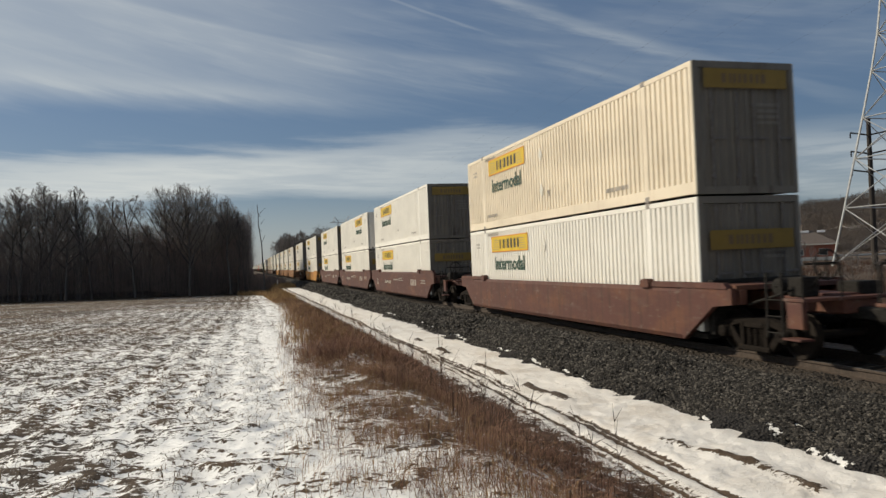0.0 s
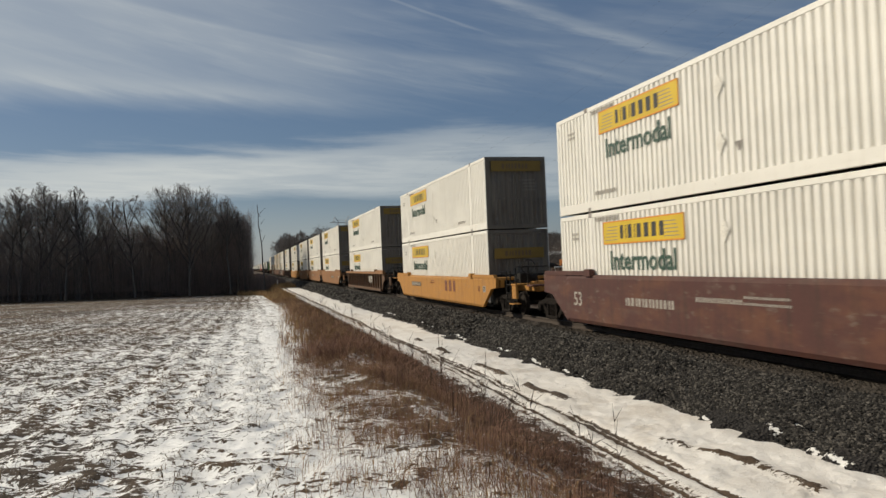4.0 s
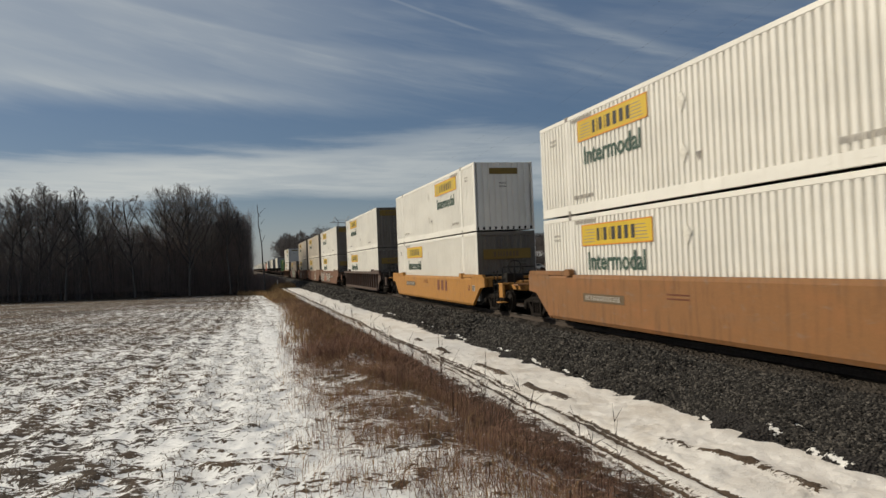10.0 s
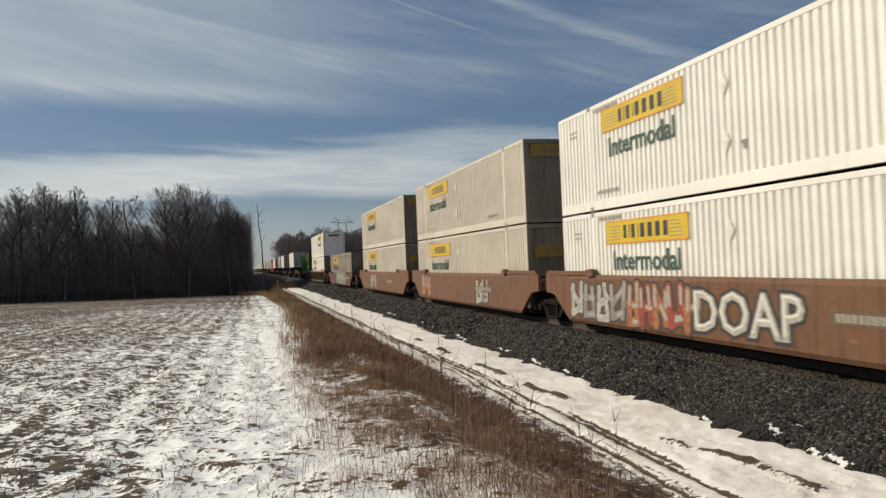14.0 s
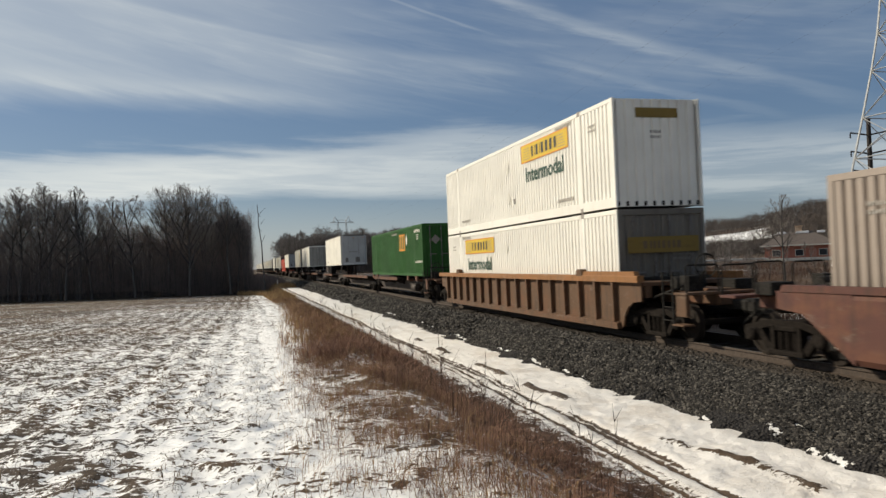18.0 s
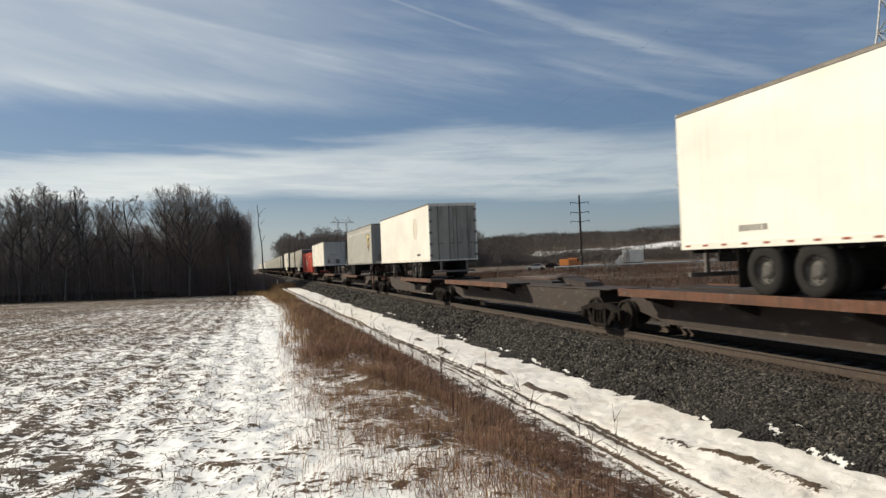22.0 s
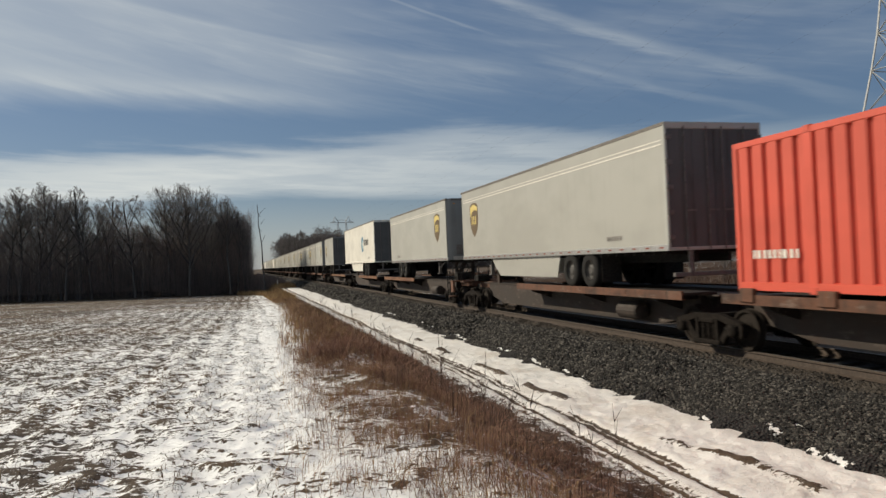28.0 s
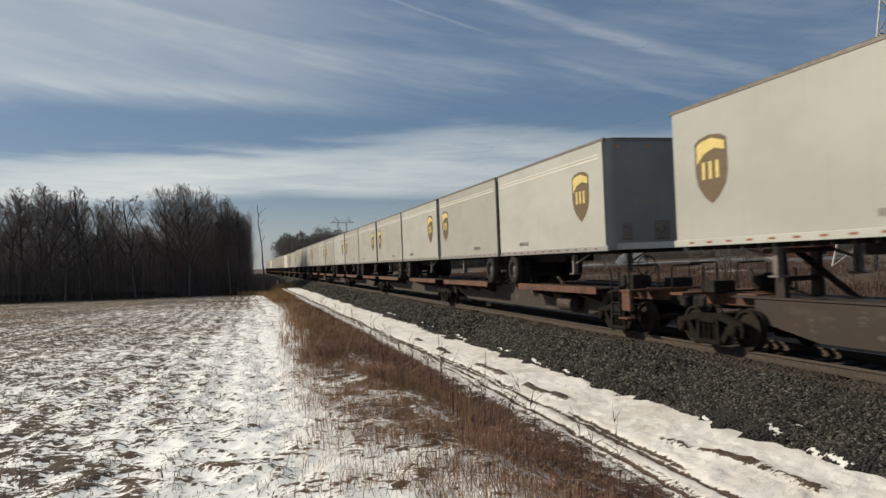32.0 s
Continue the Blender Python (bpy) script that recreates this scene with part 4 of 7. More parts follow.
def shield_mesh(material, scale=1.0, top=False):
    b = Build()
    pts = [(-0.46, 0.50), (-0.3, 0.58), (0, 0.62), (0.3, 0.58), (0.46, 0.50), (0.46, -0.05), (0.40, -0.28), (0.22, -0.48), (0, -0.62), (-0.22, -0.48), (-0.40, -0.28), (-0.46, -0.05)]
    if top:
        pts = [(-0.40, 0.45), (-0.25, 0.52), (0.05, 0.55), (0.40, 0.45), (0.40, 0.30), (0.1, 0.36), (-0.2, 0.28), (-0.40, 0.12)]
    b.prism([(x * scale, y * scale) for x, y in pts], 0, 0.004, "z")
    return b.mesh("shield", material)


def trailer(label, length, style, u, nose_first, shield=None, skirt=False, axles=2, mark=None, first_axle=2.6, TB=BASE_Z, TT=ROOF_Z):
    """A van trailer on the train; its front end lies at u."""
    L = length
    wall = TRAILER_WHITE if style in ("white", "ribbed") else TRAILER_GREY
    key = (style, L, TT)
    ob = thing("van_trailer", label, "trailer", "trailers on the train")

    def side():
        b = Build().box(-TW / 2, -TW / 2 + 0.03, 0.10, L - 0.12, TB + 0.10, TT - 0.08)
        n = int(L / 1.22)
        return b.mesh("side_wall", wall)

    def low():
        b = Build().box(-TW / 2 - 0.012, -TW / 2 + 0.06, 0.02, L - 0.02, TB, TB + 0.15, 0.01)
        return b.mesh("bottom_rail", wall if style != "grey" else ALU)

    def high():
        b = Build().box(-TW / 2 - 0.01, -TW / 2 + 0.08, 0.02, L - 0.02, TT - 0.10, TT, 0.02)
        return b.mesh("top_rail", TOP_RAIL)

    def tape():
        b = Build()
        for i in range(int(L / 0.62)):
            b.box(-TW / 2 - 0.016, -TW / 2 - 0.01, 0.2 + i * 0.62, 0.2 + i * 0.62 + 0.17, TB + 0.06, TB + 0.10)
        return b.mesh("reflective_tape", REFLECT)

    def nose():
        b = Build()
        r, x1, pts = 0.28, TW / 2, []
        for k in range(7):
            a = k * math.pi / 12
            pts.append((-x1 + r - r * math.cos(a), L - r + r * math.sin(a)))
        pts = [(-x1, L - r)] + pts + [(-x, y) for x, y in reversed(pts)] + [(x1, L - r)]
        b.prism(pts, TB + 0.02, TT - 0.02, "z")
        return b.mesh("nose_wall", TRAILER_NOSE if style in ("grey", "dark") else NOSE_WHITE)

    def leaf():
        b = Build().box(-1.25, -0.01, 0.02, 0.07, TB + 0.06, TT - 0.14, 0.008)
        for i in range(4):
            b.box(-1.2 + i * 0.31, -1.18 + i * 0.31, 0.008, 0.03, TB + 0.1, TT - 0.2)
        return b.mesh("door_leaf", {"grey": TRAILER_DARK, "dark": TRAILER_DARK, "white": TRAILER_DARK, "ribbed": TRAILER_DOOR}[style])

    def rod():
        return Build().tube((0, -0.005, TB + 0.02), (0, -0.005, TT - 0.1), 0.02, n=8).box(-0.02, 0.25, -0.03, -0.01, TB + 0.9, TB + 0.94).mesh("lock_rod", DULL_ROD)

    def frame_mesh():
        b = Build().box(-TW / 2, TW / 2, 0.0, 0.10, TB, TB + 0.08, 0.01).box(-TW / 2, TW / 2, 0.0, 0.10, TT - 0.16, TT, 0.015)
        b.box(-TW / 2, -TW / 2 + 0.07, 0.0, 0.12, TB, TT, 0.015).box(TW / 2 - 0.07, TW / 2, 0.0, 0.12, TB, TT, 0.015)
        return b.mesh("door_frame", wall if style != "dark" else TRAILER_NOSE)

    def roof():
        b = Build().box(-TW / 2 + 0.05, TW / 2 - 0.05, 0.05, L - 0.2, TT - 0.06, TT - 0.02)
        for i in range(int(L / 0.6)):
            b.box(-TW / 2 + 0.1, TW / 2 - 0.1, 0.3 + i * 0.6, 0.36 + i * 0.6, TT - 0.03, TT - 0.008)
        return b.mesh("roof", ALU)

    def floor():
        return Build().box(-TW / 2 + 0.05, TW / 2 - 0.05, 0.05, L - 0.1, TB + 0.02, TB + 0.1).mesh("underframe", BLACK)

    def members():
        b = Build()
        for i in range(int(L / 0.45)):
            b.box(-TW / 2 + 0.08, TW / 2 - 0.08, 0.3 + i * 0.45, 0.36 + i * 0.45, TB - 0.08, TB + 0.03)
        b.box(-0.5, -0.4, 0.2, 4.0, TB - 0.28, TB).box(0.4, 0.5, 0.2, 4.0, TB - 0.28, TB)
        return b.mesh("underfloor", BLACK)

    def bumper():
        b = Build().box(-1.15, 1.15, 0.02, 0.10, TB - 0.60, TB - 0.50, 0.01)
        for x in (-0.7, 0.7):
            b.box(x - 0.05, x + 0.05, 0.02, 0.10, TB - 0.55, TB + 0.02, 0.01)
        return b.mesh("rear_bumper", DULL_ROD)

    def leg():
        b = Build().box(-1.0, -0.86, L - 2.9, L - 2.76, TB - 0.62, TB, 0.01).box(-1.06, -0.80, L - 2.97, L - 2.69, TB - 0.66, TB - 0.62, 0.01)
        b.tube((-0.93, L - 2.83, TB - 0.35), (-0.93, L - 1.7, TB - 0.02), 0.03, n=6)
        return b.mesh("landing_leg", DULL_ROD)
    K = lambda n, f: kept((key, n), f)
    turn = pose(0, L, 0, 0, 0, 180)
    sd, lo, hi = K("side", side), K("low", low), K("high", high)

    def other(me, name):
        """The mirror image of a side part."""
        def make():
            m2 = me.copy()
            m2.transform(Matrix.Diagonal((-1, 1, 1, 1)))
            m2.flip_normals()
            return m2
        return kept((key, name, "other"), make)
    for nm, me in (("side_wall", sd), ("bottom_rail", lo), ("top_rail", hi), ("reflective_tape", K("tape", tape)), ("landing_leg", K("leg", leg))):
        part(nm, me, None, ob)
        part(nm, other(me, nm), None, ob)
    for nm, f in (("nose_wall", nose), ("door_frame", frame_mesh), ("roof", roof), ("underframe", floor), ("underfloor", members), ("rear_bumper", bumper)):
        part(nm, K(nm, f), None, ob)
    for s in (0, 1):
        lf = part("door_leaf", K("leaf", leaf), None, ob, at=pose(1.26 * s, 0, 0))
        for x in ((-0.8, -0.2) if s == 0 else (-1.05, -0.45)):
            part("lock_rod", K("rod", rod), None, lf, at=pose(x, 0, 0))
    hinge = kept("door_hinge", lambda: Build().box(-0.10, 0.06, -0.022, 0.02, -0.05, 0.05, 0.008).tube((-0.08, -0.02, -0.06), (-0.08, -0.02, 0.06), 0.022, n=8).mesh("door_hinge", DULL_ROD))
    for k in range(5 if u < 600 else 0):
        z = TB + 0.3 + k * (TT - TB - 0.65) / 4
        part("door_hinge", hinge, None, ob, at=pose(-TW / 2 + 0.11, 0, z))
        part("door_hinge", hinge, None, ob, at=pose(TW / 2 - 0.11, 0, z, 0, 0, 0) @ Matrix.Diagonal((-1, 1, 1, 1)))
    ty, ri = kept("tyre", tyre_mesh), kept("rim", rim_mesh)
    for a in range(axles):
        y = (first_axle if L > 10 else 1.1) + a * 1.25
        ax = part("axle", kept("trailer_axle", lambda: Build().tube((-1.1, 0, 0), (1.1, 0, 0), 0.07, n=10).box(-0.55, 0.55, -0.1, 0.1, 0.05, 0.35).mesh("axle", BLACK)), None, ob, at=pose(0, y, DECK + 0.502))
        for x, tn in ((-1.13, 0), (-0.82, 0), (1.13, 180), (0.82, 180)):
            part("tyre", ty, None, ax, "black rubber tyre", at=pose(x, 0, 0, 0, 0, tn))
            if abs(x) > 1:
                part("rim", ri, None, ax, "pale steel rim", at=pose(x, 0, 0, 0, 0, tn))
    flap = kept("mud_flap", lambda: Build().box(-1.26, -0.66, -0.01, 0.01, DECK + 0.16, TB - 0.02, 0.005).mesh("mud_flap", BLACK))
    back = (first_axle if L > 10 else 1.1) - 0.75
    part("mud_flap", flap, None, ob, "black rubber flap", at=pose(0, back, 0))
    part("mud_flap", flap, None, ob, "black rubber flap", at=pose(1.92, back, 0))
    # the roof's front edge, the hose and lamp fittings on the nose, and its small print
    part("nose_cap", K("cap", lambda: Build().prism([(-TW / 2 + 0.01, L - 0.24), (-TW / 2 + 0.28, L + 0.004), (TW / 2 - 0.28, L + 0.004), (TW / 2 - 0.01, L - 0.24)], TT - 0.11, TT - 0.004, "z").mesh("nose_cap", TOP_RAIL)), None, ob, "dark roof edge")
    part("hose_box", K("hose", lambda: Build().box(-0.22, 0.22, L - 0.01, L + 0.06, TB + 0.28, TB + 0.78, 0.02).box(-0.16, -0.04, L + 0.05, L + 0.10, TB + 0.5, TB + 0.62, 0.01).box(0.04, 0.16, L + 0.05, L + 0.10, TB + 0.5, TB + 0.62, 0.01).mesh("hose_box", DULL_ROD)), None, ob, "dark hose connection box", at=pose(-0.35, 0, 0))
    part("document_box", K("document", lambda: Build().box(-0.14, 0.14, L - 0.01, L + 0.05, TB + 0.30, TB + 0.74, 0.015).mesh("document_box", DULL_ROD)), None, ob, at=pose(0.72, 0, 0))
    part("bottom_plate", K("plate", lambda: Build().box(-TW / 2 + 0.28, TW / 2 - 0.28, L - 0.02, L + 0.012, TB + 0.02, TB + 0.20, 0.006).mesh("bottom_plate", ALU)), None, ob)
    part("lettering", bars(1, 0.9, 0.12, 0.05, INK_GREY, "nose words"), None, ob, at=Matrix(((-1, 0, 0, 0.45), (0, 0, 1, L + 0.002), (0, 1, 0, TB + 1.25), (0, 0, 0, 1))))
    for q in (-0.9, 0.0, 0.9):
        part("marker_lamp", kept("marker_lamp", lambda: Build().box(-0.05, 0.05, 0, 0.03, -0.025, 0.025, 0.008).mesh("marker_lamp", INK_ORANGE)), None, ob, "amber marker lamp", at=pose(q, L, TT - 0.25))
    if style == "white":
        seam = kept(("seam", TT), lambda: Build().box(-TW / 2 - 0.006, -TW / 2 + 0.001, -0.03, 0.03, TB + 0.12, TT - 0.1).mesh("panel_seam", TRAILER_WHITE))
        n = int(L / 1.22)
        for i in range(1, n):
            part("panel_seam", seam, None, ob, at=pose(0, i * L / n, 0))
            part("panel_seam", seam, None, ob, at=pose(0, i * L / n, 0, 0, 0, 180))
    if skirt:
        sk = K("skirt", lambda: Build().prism([(6.1, TB), (6.4, TB - 0.66), (L - 4.6, TB - 0.66), (L - 4.0, TB - 0.30), (L - 3.7, TB)], -TW / 2 + 0.08, -TW / 2 + 0.10, "x").mesh("side_skirt", wall))
        part("side_skirt", sk, None, ob, "smooth side skirt")
        part("side_skirt", other(sk, "skirt"), None, ob, "smooth side skirt")
    for side in (-1, 1):
        x = TW / 2 + 0.008
        if style == "grey":
            part("roof_stripe", kept(("stripe", L), lambda: Build().box(0, L - 0.5, 0, 0.035, 0, 0.004).box(0, L - 0.5, 0.10, 0.125, 0, 0.004).mesh("roof_stripe", INK_WHITE)), None, ob, "pale double stripe", at=on_side(side, L - 0.35 if side < 0 else 0.15, TT - 0.52, x - 0.006))
        if shield is not None:
            y = shield
            s = part("shield", kept("shield_brown", lambda: shield_mesh(INK_BROWN, 1.15)), None, ob, "brown and gold shield", at=on_side(side, y, 3.75, x - 0.005))
            part("shield_top", kept("shield_top", lambda: shield_mesh(INK_GOLD, 1.15, top=True)), None, s, at=pose(0, 0, 0.003))
            part("shield_mark", glyph_bars([(0.15, "lrb"), (0.15, "ltm"), (0.15, "tmb")], 0.36, 0.07, INK_GOLD, "shield bars"), None, s, at=pose(-0.30, -0.20, 0.005))
        if mark == "ring":
            y = 4.6 if side > 0 else 5.45

            def ring(r0, r1, a0, a1):
                b = Build()
                n = 26
                vs = []
                for k in range(n + 1):
                    a = a0 + (a1 - a0) * k / n
                    vs += [(r0 * math.cos(a), r0 * math.sin(a), 0.003), (r1 * math.cos(a), r1 * math.sin(a), 0.003)]
                return b.add(vs, [(2 * k, 2 * k + 1, 2 * k + 3, 2 * k + 2) for k in range(n)])
            part("ring_mark", kept("ring_out", lambda: ring(0.40, 0.62, 0.55, math.tau - 0.75).mesh("ring_mark", INK_BLUE)), None, ob, "blue open ring", at=on_side(side, y, 3.72, x))
            part("ring_mark", kept("ring_in", lambda: ring(0.16, 0.36, 0.4, math.tau - 0.55).mesh("ring_mark", INK_LIGHTBLUE)), None, ob, "pale blue ring", at=on_side(side, y, 3.72, x))
            part("lettering", glyph_bars([(0.34, "ltb"), (0.24, "ltmb"), (0.08, "l"), (0.26, "rtmb"), (0.26, "lrmb"), (0.26, "lrtb"), (0.26, "lrt")], 0.46, 0.075, INK, "ring word"), None, ob, at=on_side(side, y - 0.68 if side < 0 else y + 0.68, 3.58, x))
        if mark == "round":
            part("faded_mark", kept("faded", lambda: Build().prism([(0.52 * math.cos(k * math.tau / 28), 0.62 * math.sin(k * math.tau / 28)) for k in range(28)], 0, 0.004, "z").mesh("faded_mark", WHITE_TAN)), None, ob, "faded round mark", at=on_side(side, 3.2, 3.95, x - 0.005))
        part("lettering", bars(1, 0.9, 0.12, 0.05, INK_GREY, "trailer number"), None, ob, at=on_side(side, 2.9 if side < 0 else 2.0, TB + 0.32, x))
    if nose_first:
        ride(ob, u + L, True)
    else:
        ride(ob, u)
    return ob


# ---------------------------------------------------------------- the train, from front to tail
def build_train():
    low, high = 0.36, 0.36 + CH + 0.05
    W1, W2 = "white steel container with a yellow plate, stacked on a wagon", "grimy off-white container with a yellow plate, stacked on a wagon"
    stacks = [  # front end, lower style, upper style, lower flipped, upper flipped
        (-10.0, "white", "white", 0, 0), (13.55, "white", "cream", 0, 0), (36.9, "white", "white", 0, 0), (56.15, "white", "white", 0, 1), (75.3, "white", "white", 0, 0),
        (98.4, "white", "white", 0, 0), (121.6, "white", "white", 0, 0), (145.2, "white", "white", 0, 0), (164.4, "white", "white", 0, 0), (183.6, "white", "white", 0, 0),
        (206.8, "white", "white", 0, 1), (230.1, "white", "white", 0, 0), (253.9, "white", "white", 0, 0), (273.0, "tan", "tan", 0, 0), (292.5, "tan", "tan", 0, 0),
        (338.8, "white", "white", 0, 1)]
    for u, a, b, fa, fb in stacks:
        container(W1 if a == "white" else W2, a, u, low, bool(fa))
        container(W1 if b == "white" else W2, b, u, high, bool(fb), True)
    container("weathered grey container with a yellow name plate, single height", "old", 315.6, low)
    well_wagon("maroon well wagon ahead, smooth-sided, under stacked containers", "smooth", WELL_RED, "red", [-10.0])
    well_wagon("dusty red-brown well wagon with smooth sides", "smooth", WELL_RED, "red", [13.55])
    three = well_wagon("maroon three-unit well wagon with white stencils", "smooth", WELL_MAROON, "maroon", [36.9, 56.15, 75.3])
    y1 = well_wagon("orange-yellow well wagon with smooth sides", "smooth", WELL_YELLOW, "yellow", [98.4])
    r1 = well_wagon("rusty orange well wagon with upright ribs", "ribbed", WELL_TAN, "tan", [121.6])
    o3 = well_wagon("orange-tan three-unit well wagon with smooth sides", "smooth", WELL_ORANGE, "orange", [145.2, 164.4, 183.6])
    y2 = well_wagon("bright orange-yellow well wagon with smooth sides", "smooth", WELL_YELLOW, "yellow", [206.8])
    r2 = well_wagon("dull brown well wagon with upright ribs", "ribbed", WELL_BROWN, "brown", [230.1])
    g3 = well_wagon("rust-coloured three-unit well wagon with spray-painted sides", "smooth", WELL_RUST, "rust", [253.9, 273.0, 292.5])
    g1 = well_wagon("red-brown well wagon with pale spray paint", "smooth", WELL_RED, "red", [315.6])
    r3 = well_wagon("brown well wagon with upright ribs and an orange top edge", "ribbed", WELL_TAN, "tan", [338.8])
    stencils(three, y1, r1, o3, y2, g3, g1)

    # spine wagons: per unit the wheel decks, the hitches (place, standing, turn) and the container pedestals
    rear = ([(6.7, 15.3)], [(2.6, False, 0)], [])
    spine_wagon("rust-red articulated spine wagon, partly empty", [360.4, 377.8, 395.2, 412.8, 430.2, 446.6],
                [([(6.7, 15.2)], [(1.9, True, 0)], [1.2, 3.4, 13.6, 15.2]), ([(0.8, 6.9), (7.0, 15.2)], [], []), ([(7.4, 16.0)], [(1.5, True, 0)], []), rear, ([(0.6, 8.2)], [(14.6, True, 180)], [])])
    spine_wagon("rust-red articulated spine wagon under trailers", [449.8, 466.5, 483.6, 500.4, 517.1, 533.8],
                [([(6.9, 15.6)], [(1.3, True, 0)], []), rear, ([(7.4, 15.6)], [(1.3, True, 0)], []), ([(7.2, 15.8)], [], [0.9, 2.9, 13.0, 15.0]), ([(0.5, 10.6)], [(15.0, True, 180)], [])])
    spine_wagon("rust-red articulated spine wagon with gold deck edges", [537.1, 554.8, 572.6, 590.3],
                [([(6.9, 15.9)], [(1.3, True, 0)], []), ([(1.2, 9.8)], [(16.4, True, 180)], []), ([(0.8, 5.0), (5.1, 11.8)], [(16.2, True, 180)], [])], SPINE_EDGE)
    cars = [(594.2, 5), (685.6, 5), (776.6, 5), (867.6, 3)]
    for c0, n in cars:
        tr = [c0 + 17.5 * i for i in range(n + 1)]
        spine_wagon("rust-red articulated spine wagon carrying short trailers", tr, [([(0.7, 6.6), (10.0, 16.6)], [(7.6, True, 180), (9.2, True, 0)], [])] * n, spins=c0 < 650)

    container("dark green steel container on a spine wagon", "green", 360.2, DECK + 0.14)
    container("red steel container with a white badge on a spine wagon", "red", 499.6, DECK + 0.10)
    G, N = "pale grey van trailer with a brown and gold shield", "plain white van trailer with landing legs, riding a spine wagon"
    trailer(N, 13.8, "ribbed", 394.6, True, TT=5.10)
    trailer("plain white van trailer with shade-greyed doors and a faded round mark", 14.0, "ribbed", 431.0, False, mark="round", TT=5.12)
    trailer(G, 13.4, "grey", 448.7, True, shield=11.8, first_axle=2.0, TT=5.14)
    trailer(N, 15.2, "ribbed", 483.2, True)
    trailer("long pale grey van trailer with white stripes and side skirts", 16.2, "grey", 518.1, False, shield=14.4, skirt=True, first_axle=4.1)
    trailer(G, 13.7, "grey", 536.8, True, shield=11.9)
    trailer("white van trailer with a blue ring mark and side skirts", 16.2, "white", 556.9, False, skirt=True, mark="ring", first_axle=3.4, TB=2.20, TT=5.34)
    P = "short grey pup trailer with a brown and gold shield"
    trailer("short grey pup trailer with doors darkened for shade", 8.4, "dark", 582.7, False, shield=6.95, axles=1, TB=2.17, TT=5.20)
    u, i = 594.2, 0
    while u < 918:
        k = i % 9
        if k == 5 and u > 640:
            trailer(G, 16.2, "grey", u, False, shield=15.0)
            u += 17.4
        elif k == 7 and u > 700:
            trailer(N, 15.2, "ribbed", u, True)
            u += 17.2
        else:
            first = i % 2 == 0
            trailer(P, 8.4, "grey", u, first, shield=(6.9 if first else 7.3), axles=1, TB=2.17, TT=5.20)
            u += 8.75
        i += 1


